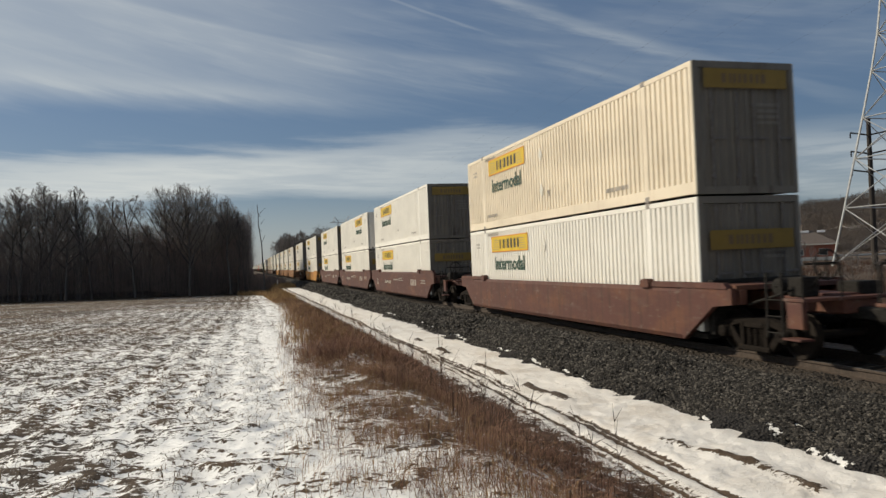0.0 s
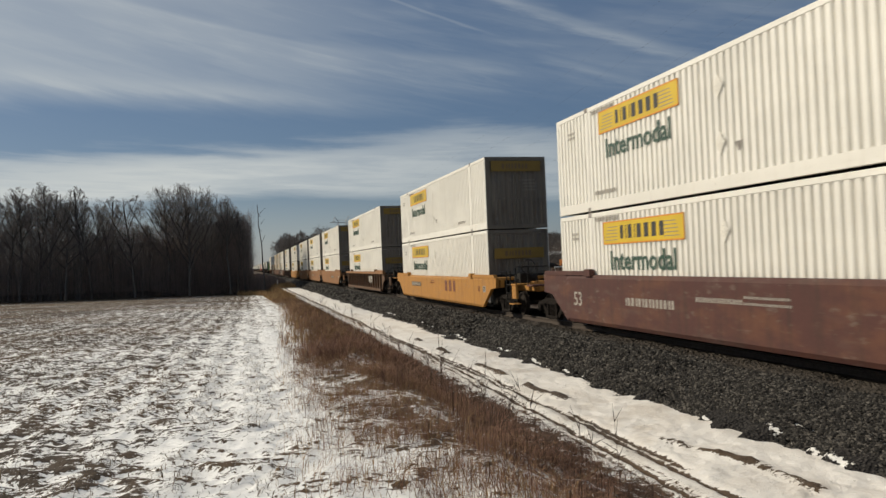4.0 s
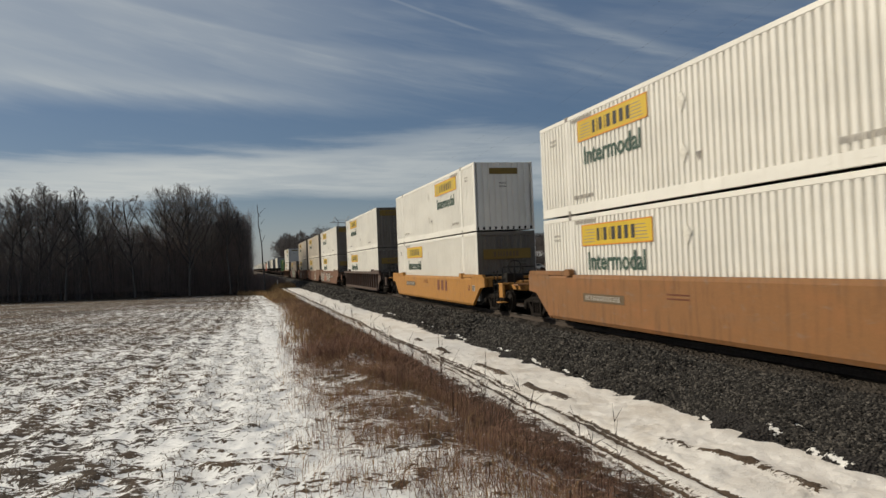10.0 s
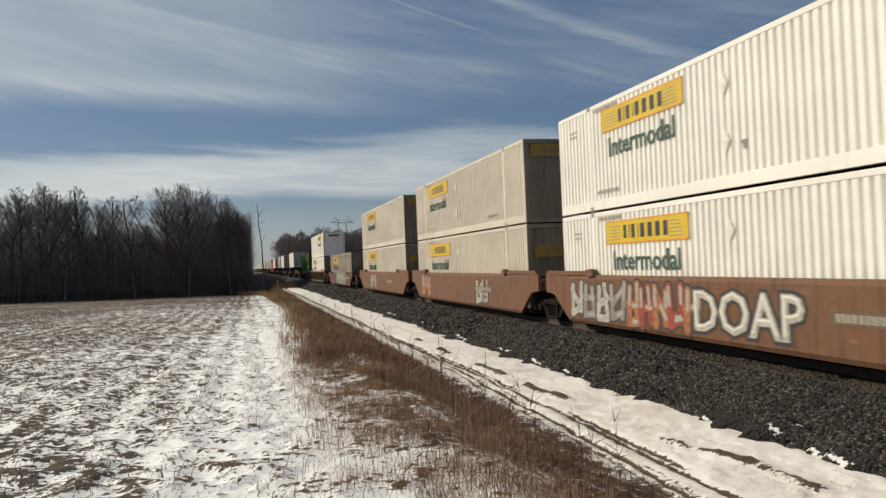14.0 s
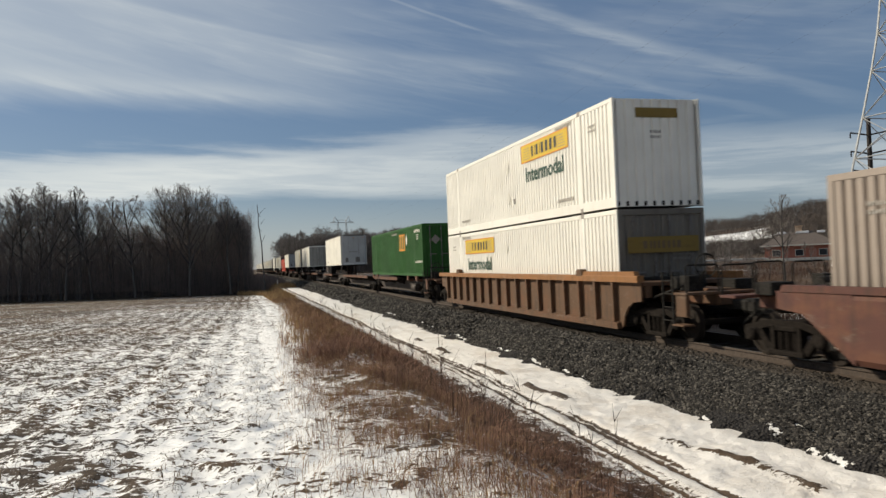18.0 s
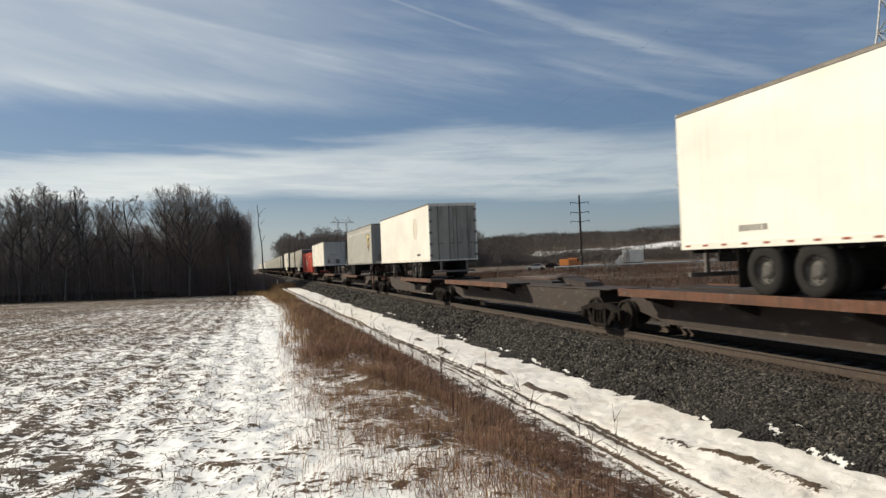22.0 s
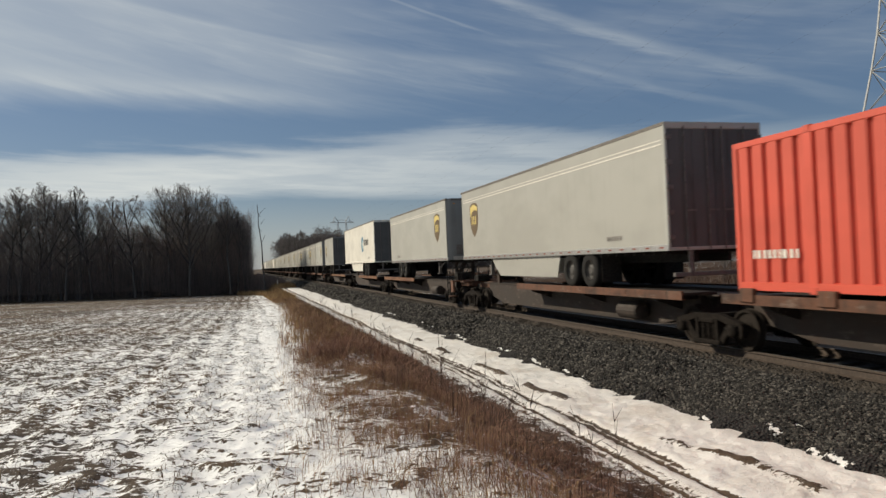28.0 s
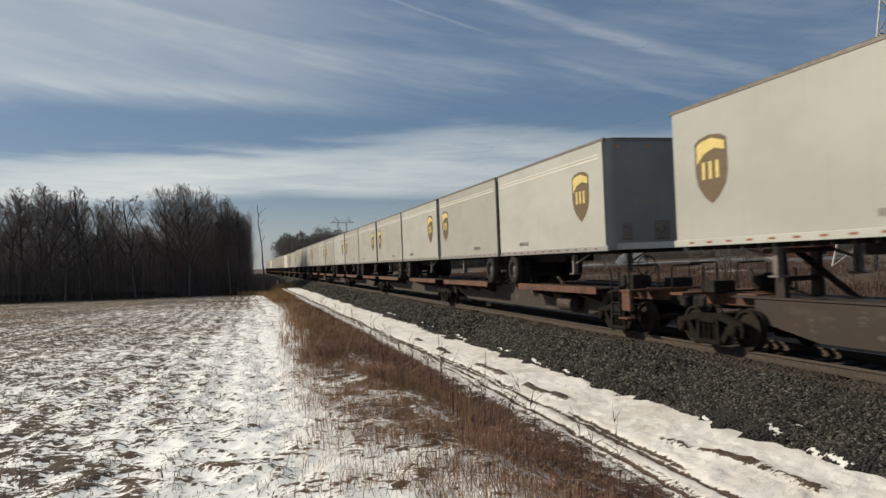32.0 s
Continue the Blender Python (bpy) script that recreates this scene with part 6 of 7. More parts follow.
def foot_snow(x, y):
    """Where snow still lies between the stones at the foot of the shoulder."""
    out = np.zeros(np.shape(x))
    ragged = 0.7 + 0.9 * lattice_noise(x * 2.0, y, 0.16, 36)
    for x0, y0, x1, y1, w in FOOT_STREAKS:
        f = np.clip((y - y1) / (y0 - y1), -0.2, 1.2)
        d = np.abs(x - (x1 + (x0 - x1) * f)) / (w * 0.75 * ragged)
        ends = step01(-0.12, 0.12, f) * (1 - step01(0.88, 1.12, f))
        out = np.maximum(out, (1 - step01(0.3, 1.6, d)) * ends)
    return out


def build_track():
    tk = thing("railway_track", "single railway track on dark crushed stone", "railway", kind="structure")
    bal = ballast_material()
    ys = np.concatenate([np.arange(-60, 4, 4.0), np.arange(4, 26, 0.09), np.arange(26, 60, 0.25), np.arange(60, 120, 0.5), np.arange(120, 1001, 8.0)])
    prof = np.array([(-3.05, -1.02), (-2.75, -0.88), (-2.3, -0.66), (-1.9, -0.42), (-1.66, -0.25), (-1.48, -0.178), (-1.0, -0.178), (-0.9, CREST_Z), (0.0, CREST_Z - 0.04), (0.9, CREST_Z), (1.45, CREST_Z), (1.7, -0.28), (3.1, -1.1)])
    cut = np.concatenate([np.linspace(-3.05, -1.66, 30), prof[5:, 0]])
    prof = np.stack([cut, np.interp(cut, prof[:, 0], prof[:, 1])], -1)
    X = TRACK_X + prof[:, 0][:, None] + 0 * ys[None]
    Y = np.broadcast_to(ys[None], X.shape)
    Z = prof[:, 1][:, None] + (lattice_noise(X, Y, 0.5, 30) - 0.5) * 0.07 + (lattice_noise(X * 3, Y, 2.5, 31) - 0.5) * 0.10 * (prof[:, 0] < -1.6)[:, None]
    X = X - ((lattice_noise(X, Y, 3.0, 33) - 0.5) * 0.6 + (lattice_noise(X * 0, Y, 0.7, 34) - 0.5) * 0.5 + (lattice_noise(X * 0, Y, 0.22, 39) - 0.5) * 0.35) * step01(-2.3, -2.8, prof[:, 0])[:, None]
    idx = np.arange(X.size).reshape(X.shape)
    fs = np.stack([idx[:-1, :-1], idx[1:, :-1], idx[1:, 1:], idx[:-1, 1:]], -1).reshape(-1, 4)
    lying = foot_snow(X, Y)
    bed = mesh_from("ballast_bed", np.stack([X, Y, Z + 0.012 * lying], -1).reshape(-1, 3), fs, bed_material())
    bed.attributes.new("cover", "FLOAT", "POINT").data.foreach_set("value", lying.astype(np.float32).ravel())
    part("ballast_bed", bed, None, tk)
    # loose stones on the near shoulder
    cube = np.array([(x, y, z) for x in (-1, 1) for y in (-1, 1) for z in (-1, 1)], float)
    cf = np.array([(0, 1, 3, 2), (4, 6, 7, 5), (0, 4, 5, 1), (2, 3, 7, 6), (0, 2, 6, 4), (1, 5, 7, 3)])
    groups = []
    for y0, y1, n, size in ((5.5, 13, 36000, 0.027), (13, 26, 22000, 0.031), (26, 56, 10000, 0.044), (50, 112, 5000, 0.066)):
        px = TRACK_X - RNG.uniform(0.95, 3.15, n)
        py = RNG.uniform(y0, y1, n)
        bare = foot_snow(px, py) + 0.3 * RNG.normal(0, 1, n) < 0.62
        px, py, n = px[bare], py[bare], int(bare.sum())
        off = px - TRACK_X
        pz = np.interp(off, prof[:, 0], prof[:, 1]) + (lattice_noise(px, py, 0.5, 30) - 0.5) * 0.07 + (lattice_noise(px * 3, py, 2.5, 31) - 0.5) * 0.10 * (off < -1.6) + 0.035 * (off < -1.6)
        groups.append((np.stack([px, py, pz + size * 0.25], -1), np.full(n, size)))
    pos, size = np.concatenate([g[0] for g in groups]), np.concatenate([g[1] for g in groups])
    n = len(pos)
    v = cube[None] * (1 + RNG.uniform(-0.38, 0.38, (n, 8, 3)))
    v = v * (size * RNG.uniform(0.6, 1.25, n))[:, None, None] * np.stack([np.ones(n), RNG.uniform(0.7, 1.3, n), RNG.uniform(0.55, 0.9, n)], -1)[:, None]
    a, t = RNG.uniform(0, math.tau, n), RNG.uniform(-0.6, 0.6, n)
    ca, sa, ct, st = np.cos(a)[:, None], np.sin(a)[:, None], np.cos(t)[:, None], np.sin(t)[:, None]
    x, y, z = v[..., 0], v[..., 1] * ct - v[..., 2] * st, v[..., 1] * st + v[..., 2] * ct
    v = np.stack([x * ca - y * sa, x * sa + y * ca, z], -1) + pos[:, None]
    fs = (np.arange(n) * 8)[:, None, None] + cf[None]
    st_ob = part("ballast_stones", mesh_from("ballast_stones", v.reshape(-1, 3), fs.reshape(-1, 4), bal), None, tk)
    st_ob["kind"] = "stuff"
    rail_prof = [(-0.075, -0.172), (-0.075, -0.16), (-0.012, -0.14), (-0.010, -0.05), (-0.036, -0.036), (-0.036, -0.006), (-0.026, 0.0), (0.026, 0.0), (0.036, -0.006), (0.036, -0.036), (0.010, -0.05), (0.012, -0.14), (0.075, -0.16), (0.075, -0.172)]
    rust = plain("rail_rust", (0.065, 0.048, 0.037), 0.75, 0.1, 18, 0.3, 0.1)
    shine = plain("rail_head_polish", (0.16, 0.145, 0.13), 0.5, 0.6, 9, 0.15, 0.02)
    for s in (-1, 1):
        r = part("rail", Build().prism(rail_prof, -60, 1000, "y"), rust, tk, "rust-brown steel rail", at=pose(TRACK_X + s * 0.755, 0, 0))
        part("rail_head", Build().box(-0.024, 0.024, -60, 1000, 0.0005, 0.003), shine, r, "polished running surface")
    wood = plain("sleeper_wood", (0.040, 0.036, 0.032), 0.9, 0, 8, 0.4, 0.4)
    tie = kept("tie", lambda: Build().box(-1.30, 1.30, -0.115, 0.115, -0.36, -0.172, 0.012).mesh("sleeper", wood))
    plate_me = kept("tie_plate", lambda: Build().box(-0.17, 0.17, -0.09, 0.09, -0.172, -0.158, 0.004).mesh("tie_plate", rust))
    for i in range(150):
        o = part("sleeper", tie, None, tk, at=pose(TRACK_X + RNG.uniform(-0.03, 0.03), 2.0 + i * 0.53, 0, 0, 0, RNG.uniform(-1, 1)))
        if i < 60:
            part("tie_plate", plate_me, None, o, at=pose(-0.755, 0, 0))


build_track()


# ---------------------------------------------------------------- plants
def plant_material(name, low, high, rough=0.9, patch=1.1):
    m = Nodes(name)
    geo = m.node("ShaderNodeNewGeometry")
    n = m.noise(patch, 3)
    t = m.math("ADD", m.math("MULTIPLY", geo.outputs["Random Per Island"], 0.6), m.math("MULTIPLY", n, 0.75))
    return m.done(m.mix(m.ramp(t, 0.25, 1.05), low, high), rough, 0, 0.2)


BARK = plant_material("bark_grey_brown", (0.068, 0.061, 0.056), (0.125, 0.111, 0.101))
TWIG = plant_material("twig_brown", (0.13, 0.117, 0.110), (0.25, 0.219, 0.203))
BRUSH = plant_material("brush_brown", (0.155, 0.124, 0.114), (0.29, 0.230, 0.205), patch=0.35)
STRAW = plant_material("dry_grass", (0.072, 0.037, 0.030), (0.37, 0.212, 0.140))
STRAW_GOLD = plant_material("golden_grass", (0.16, 0.088, 0.040), (0.46, 0.31, 0.155))
WEED = plant_material("dead_weeds", (0.032, 0.021, 0.018), (0.105, 0.062, 0.046))
WEED_FAR = plant_material("dead_scrub", (0.032, 0.018, 0.013), (0.105, 0.055, 0.036), patch=0.25)
STUB = plant_material("crop_stubble", (0.055, 0.038, 0.026), (0.24, 0.17, 0.10))


def blades(n, px, py, height, width, lean, material, name, bend=0.5):
    """Bent flat blades standing on the ground."""
    pz = ground_height(px, py) - 0.02
    a = RNG.uniform(0, math.tau, n)
    h = height * RNG.uniform(0.5, 1.25, n)
    ln = h * np.abs(RNG.normal(0, lean, n))
    d = np.stack([np.cos(a), np.sin(a)], -1)
    # a light wind has laid the stems over to one side
    d = d + np.array([[0.14, -0.06]])
    b = RNG.uniform(0, math.tau, n)
    w = np.stack([np.cos(b), np.sin(b)], -1) * (width * RNG.uniform(0.6, 1.4, n))[:, None]
    base = np.stack([px, py, pz], -1)
    mid = base + np.concatenate([d * (ln * 0.4 * bend)[:, None], (h * 0.62)[:, None]], 1)
    tip = base + np.concatenate([d * ln[:, None], (h * RNG.uniform(0.75, 1.0, n))[:, None]], 1)
    w3 = np.concatenate([w, np.zeros((n, 1))], 1)
    vs = np.stack([base - w3, base + w3, mid + w3 * 0.7, mid - w3 * 0.7, tip + w3 * 0.2, tip - w3 * 0.2], 1)
    o = (np.arange(n) * 6)[:, None]
    fs = np.concatenate([o + np.array([[0, 1, 2, 3]]), o + np.array([[3, 2, 4, 5]])])
    return mesh_from(name, vs.reshape(-1, 3), fs, material)


def scatter(n, y0, y1, keep):
    """Random places over the bank, thinned by keep(x, y)."""
    px, py = RNG.uniform(-0.2, 5.2, n), y0 + (y1 - y0) * RNG.uniform(0, 1, n) ** 1.3
    ok = RNG.uniform(0, 1, n) < keep(px, py)
    return px[ok], py[ok]


def bank_density(px, py):
    edge = grass_edge(py)
    body = step01(edge - 0.5, edge + 2.0, px) * (1 - step01(3.6, 5.1, px))
    clump = 0.07 + 0.93 * step01(0.38, 0.64, 0.6 * lattice_noise(px, py, 0.8, 40) + 0.4 * lattice_noise(px, py, 0.25, 41))
    near = (0.26 + 0.74 * step01(7.5, 13.0, py + 0.9 * px)) * (1 - 0.55 * step01(2.4, 3.8, px))
    return body * clump * near


def build_grass():
    px, py = scatter(46000, 4.5, 22, lambda x, y: bank_density(x, y) ** 0.6 * (1 - step01(1.3, 2.9, x - grass_edge(y))))
    tagged(new("dry_grass", blades(len(px), px, py, 0.23, 0.0028, 1.15, STRAW_GOLD, "dry_grass")), "pale golden grass tufts in thin snow", "grass", kind="stuff")
    px, py = scatter(36000, 20, 75, lambda x, y: bank_density(x, y) ** 0.6 * (1 - step01(1.1, 2.3, x - grass_edge(y))))
    tagged(new("dry_grass", blades(len(px), px, py, 0.42, 0.0065, 0.8, STRAW_GOLD, "dry_grass")), "pale golden grass along the field's edge", "grass", kind="stuff")
    px, py = scatter(190000, 4.5, 20, bank_density)
    tagged(new("dry_grass", blades(len(px), px, py, 0.235, 0.0021, 1.5, STRAW, "dry_grass")), "tawny dry grass on the field's edge", "grass", kind="stuff")
    px, py = scatter(105000, 16, 70, bank_density)
    tagged(new("dry_grass", blades(len(px), px, py, 0.40, 0.0058, 1.0, STRAW, "dry_grass")), "tawny dry grass along the bank", "grass", kind="stuff")
    px, py = RNG.uniform(-4, 9, 30000), RNG.uniform(66, 132, 30000)
    ok = (px > grass_edge(py) - 3.5 * step01(100, 122, py)) & ((px < 4.6) | (py > 112) & (px < 7.4))
    px, py = px[ok], py[ok]
    tagged(new("dry_grass", blades(len(px), px, py, 0.60, 0.020, 0.4, STRAW_GOLD, "dry_grass")), "golden dry grass before the wood", "grass", kind="stuff")
    # darker forbs with stiff stems
    px, py = scatter(26000, 5.0, 60, lambda x, y: bank_density(x, y) ** 0.7 * step01(0.8, 2.4, x - grass_edge(y)))
    tagged(new("dead_weeds", blades(len(px), px, py, 0.46, 0.0036, 0.55, WEED, "dead_weeds", 0.2)), "dark brown dead weed stalks on the bank", "weeds", kind="stuff")
    # matted dead growth on the steep flank above the road
    px, py = RNG.uniform(2.9, 4.95, 42000), 4.8 + 50 * RNG.uniform(0, 1, 42000) ** 1.6
    ok = 0.55 * lattice_noise(px, py, 0.5, 48) + 0.45 * lattice_noise(px, py, 0.17, 49) > 0.47
    px, py = px[ok], py[ok]
    tagged(new("dead_weeds", blades(len(px), px, py, 0.13, 0.004, 1.6, WEED, "dead_weeds", 0.6)), "dark matted dead weeds on the road's bank", "weeds", kind="stuff")
    # a few thin saplings beside the road
    n = 70
    py = RNG.uniform(7, 60, n)
    px = RNG.uniform(3.6, 4.9, n)
    b0 = np.stack([px, py, ground_height(px, py)], -1)
    segs0, segs1 = [b0], [b0 + np.stack([RNG.normal(0, 0.12, n), RNG.normal(0, 0.12, n), RNG.uniform(0.5, 1.0, n)], -1)]
    for k in range(5):
        f = RNG.uniform(0.35, 0.95, n)[:, None]
        s = b0 + (segs1[0] - b0) * f
        segs0.append(s), segs1.append(s + np.stack([RNG.normal(0, 0.12, n), RNG.normal(0, 0.12, n), RNG.uniform(0.1, 0.3, n)], -1))
    a, b = np.concatenate(segs0), np.concatenate(segs1)
    vs, fs = rods(a, b, np.full(len(a), 0.006), np.full(len(a), 0.002))
    tagged(new("saplings", mesh_from("saplings", vs, fs, WEED)), "thin bare saplings beside the road", "weeds", kind="stuff")
    # cut stalks left in the field's rows
    n = 17000
    py = 4.5 + 60 * RNG.uniform(0, 1, n) ** 1.8
    px = -0.30 * py * RNG.uniform(-0.1, 1.0, n)
    px = np.round((px - 0.1) / 0.76) * 0.76 + 0.1 + RNG.normal(0, 0.13, n)
    ok = (px < grass_edge(py)) & (lattice_noise(px, py, 1.3, 44) > 0.35) & (RNG.uniform(0, 1, n) < 0.3 + 0.7 * step01(8, 16, py))
    px, py = px[ok], py[ok]
    tagged(new("crop_stubble", blades(len(px), px, py, 0.09, 0.0045, 1.5, STUB, "crop_stubble")), "broken crop stubble in the snowy field", "stubble", kind="stuff")
    # rank growth on the far side of the line
    n = 130000
    py = RNG.uniform(8, 150, n)
    px = 17.0 + 75 * RNG.uniform(0, 1, n) ** 1.5
    ok = lattice_noise(px, py, 6.0, 46) > 0.30
    px, py = px[ok], py[ok]
    tagged(new("dead_weeds", blades(len(px), px, py, 0.80, 0.008, 0.6, WEED_FAR, "dead_weeds", 0.3)), "brown dead weeds beyond the railway", "weeds", kind="stuff")


build_grass()


def grow(seed, height, form):
    """A bare tree of the wood: rows of limbs (from, to, radii, level). Its form gives where the lowest limbs leave the trunk, their angle, and the crown's width."""
    r = random.Random(seed)
    start, angle, width, top, forks = form
    rows = []

    def limb(p, d, length, rad, level, n, wander, rise):
        pts = [(p, rad)]
        for i in range(n):
            r1 = rad * (1 - (0.62 if level else 0.75) / n)
            q = p + d * (length / n)
            rows.append((p, q, rad, r1, level))
            d = (d + Vector((r.gauss(0, wander), r.gauss(0, wander), r.gauss(rise, wander * 0.6)))).normalized()
            p, rad = q, r1
            pts.append((p, rad))
        if level >= 4:
            return
        count = (0, 8, 7, 7)[level] if level else forks
        for k in range(count):
            f = (start + (1 - start) * (k + r.uniform(0.1, 0.9)) / count) if level == 0 else r.uniform(0.22, 1.0)
            i = min(int(f * n), n - 1)
            at = pts[i][0].lerp(pts[i + 1][0], f * n - i)
            axis = (pts[i + 1][0] - pts[i][0]).normalized()
            turn = r.uniform(0, math.tau) if level else k * 2.4 + r.uniform(-0.5, 0.5)
            side = axis.orthogonal().normalized()
            side = (Matrix.Rotation(turn, 3, axis) @ side).normalized()
            a = radians(angle * (1.15 - 0.45 * f) if level == 0 else r.uniform(24, 52))
            way = (axis * math.cos(a) + side * math.sin(a)).normalized()
            if level == 0:
                size = height * width * (1.0 - 0.55 * (f - start) / (1 - start)) * r.uniform(0.8, 1.2)
            else:
                size = length * r.uniform(0.32, 0.55) * (1.15 - 0.5 * f)
            limb(at, way, size, max(pts[i][1] * r.uniform(0.4, 0.62), 0.006), level + 1, (6, 5, 4, 3, 2)[level + 1], (0, 0.07, 0.08, 0.10, 0.12)[level + 1], (0, 0.07, 0.05, 0.03, 0.02)[level + 1])
    limb(Vector((0, 0, -0.2)), Vector((r.gauss(0, 0.03), r.gauss(0, 0.03), 1)).normalized(), height * top, height * 0.0125, 0, 7, 0.05, 0.02)
    k = height / max(q.z for _, q, *_ in rows)
    return [(p * k, q * k, a, b, lv) for p, q, a, b, lv in rows]


def tree_meshes(seed, height, form, thick=1.0):
    # wind and light trim the crown to an uneven dome
    rows, out, r = grow(seed, height * 1.06, form), [], random.Random(seed + 1)
    wide = float(np.quantile([math.hypot(w[1].x, w[1].y) for w in rows], 0.93))
    lobe = [r.uniform(0.86, 1.10) for _ in range(7)]

    def inside(p):
        c = lobe[int((math.atan2(p.y, p.x) + math.pi) / math.tau * 6.99)] * r.uniform(0.94, 1.06)
        return (p.x ** 2 + p.y ** 2) / (wide * c) ** 2 + ((p.z - height * 0.58) / (height * 0.42 * (0.75 + 0.25 * c))) ** 2 < 1
    rows = [w for w in rows if w[1].z < height * 0.5 and w[4] < 2 or inside(w[1])]
    for name, lo, hi, mat, sides in (("trunk", 0, 1, BARK, 6), ("crown", 2, 9, TWIG, 3)):
        sel = [w for w in rows if lo <= w[4] <= hi]
        p0, p1 = np.array([tuple(w[0]) for w in sel]), np.array([tuple(w[1]) for w in sel])
        floor = 0.0 if lo == 0 else 0.0075 * thick
        r0, r1 = np.maximum([w[2] for w in sel], floor), np.maximum([w[3] for w in sel], floor * 0.7)
        vs, fs = rods(p0, p1, r0, r1, sides)
        out.append(mesh_from(name, vs, fs, mat))
    return out


# where the limbs begin, their angle, the crown's width, the leader's height, the number of limbs
WOOD_FORMS = ((0.34, 46, 0.30, 0.80, 15), (0.42, 40, 0.27, 0.84, 14), (0.30, 50, 0.33, 0.74, 16), (0.48, 38, 0.25, 0.82, 13), (0.36, 42, 0.32, 0.70, 15))
BROAD_FORM = (0.30, 44, 0.46, 0.56, 19)
TREES = [tree_meshes(100 + i, 15.5, form) for i, form in enumerate(WOOD_FORMS)] + [tree_meshes(140, 15.5, BROAD_FORM), tree_meshes(141, 15.5, BROAD_FORM)]
FAR_TREES = [tree_meshes(200 + i, 15.5, form, 2.0) for i, form in enumerate((WOOD_FORMS[0], BROAD_FORM, WOOD_FORMS[2]))]


def tree(variant, x, y, scale, turn, label, group, name="bare_tree"):
    ob = thing(name, label, "tree", group, at=pose(x, y, float(ground_height(x, y, False)), 0, 0, turn) @ Matrix.Scale(scale, 4))
    made = FAR_TREES[variant % 3] if y > 138 else TREES[variant]
    part("trunk", made[0], None, ob)
    part("crown", made[1], None, ob)
    return ob


def build_wood():
    r = random.Random(21)
    # height of the wood's top along its front, from far out in the field to the railway end
    wx = [-60, -44, -36, -33, -31, -28.5, -26, -20, -16.5, -14.4, -12.8, -5, -3.5, -1, 2]
    wh = [15.5, 16, 16.4, 16.5, 17.3, 17.2, 16.5, 16.6, 16.2, 13.4, 15.2, 15.8, 16.2, 16.4, 15.8]
    for back, gap in ((0, 2.6), (6, 3.8), (14, 6.0)):
        x = -58.0 - back * 0.3
        while x < -2.4 + back * 0.02:
            y = 125 + 0.155 * x + back + r.uniform(-1.4, 1.4)
            if abs(x + 8.4) < 5.2 and back < 10 and r.random() < 0.6:
                x += gap * 0.8
                continue
            h = float(np.interp(x * 122 / (122 + back), wx, wh)) * (1 + back * 0.0045) * r.uniform(0.80, 1.05)
            tree(r.randrange(5), x, y, h / 15.5, r.uniform(0, 360), "bare grey-brown tree at the snowy field's edge", "trees of the wood")
            x += gap * r.uniform(0.6, 1.4)
    # tall round-headed trees that stand above the rest
    for v, x, y, h in ((5, -8.4, 122.6, 19.2), (6, -10.8, 125.5, 18.2), (5, -6.0, 126.0, 17.8), (6, -29.6, 121.5, 17.2)):
        tree(v, x, y, h / 15.5, r.uniform(0, 360), "tall bare tree with a broad rounded crown", "trees of the wood")
    # slimmer growth closes the wood's end
    for x, y, h in ((-2.2, 123.6, 15.6), (-1.1, 125.4, 14.2), (-0.6, 128.5, 13.4), (-1.9, 130.0, 15.0), (-0.2, 133.5, 12.6), (-3.0, 126.8, 15.8), (0.1, 125.0, 10.8), (-0.9, 137.0, 13.0)):
        tree(3, x, y, h / 15.5, r.uniform(0, 360), "slim bare tree at the end of the wood", "trees of the wood")
    # more trees beside the railway, mostly out of sight, added to shade the far train
    for i in range(96):
        tree(r.randrange(5), r.uniform(-13, -4.4 + i * 0.03), 141 + i * 2.1 + r.uniform(-1, 1), r.uniform(0.85, 1.0), r.uniform(0, 360), "bare tree added beside the railway to shade the train", "trees of the wood")
    # tangled growth below the crowns, thickest and highest at the railway end
    n = 120000
    px = -60 + 61.4 * RNG.uniform(0, 1, n) ** 0.78
    back = 13 * RNG.uniform(0, 1, n) ** 1.2
    py = 124.4 + 0.155 * px + back
    end = step01(-5.8, -3.6, px)
    lift = 9.2 - 2.4 * step01(-14, -9, px) + 2.8 * (lattice_noise(px, py, 2.6, 61) - 0.5) * 2 + 4.6 * end
    up = RNG.uniform(0, 1, n) ** (1.35 - 0.4 * end)
    floor = np.where(RNG.uniform(0, 1, n) < 0.86, 1.0 * (1 - step01(-16, -8, px)), 0.0)
    p0 = np.stack([px, py, ground_height(px, py, False) + floor + lift * up], -1)
    long = RNG.uniform(0.5, 1.9, n)
    p1 = p0 + np.stack([RNG.normal(0, 0.45, n) * long, RNG.normal(0, 0.45, n) * long, long * RNG.uniform(0.2, 1.0, n)], -1)
    vs, fs = rods(p0, p1, np.full(n, 0.017), np.full(n, 0.007))
    tagged(new("undergrowth", mesh_from("undergrowth", vs, fs, BRUSH)), "dark tangled undergrowth along the wood", "shrubs", kind="stuff")
    # tall growth added among those trees to keep sun off the train's lower part
    n = 30000
    py = 140 + 190 * RNG.uniform(0, 1, n)
    px = RNG.uniform(-14, -3.4, n) + 0.010 * (py - 140)
    p0 = np.stack([px, py, ground_height(px, py, False) + 9.5 * RNG.uniform(0, 1, n) ** 1.2], -1)
    p1 = p0 + np.stack([RNG.normal(0, 0.8, n), RNG.normal(0, 0.8, n), RNG.uniform(0.5, 2.2, n)], -1)
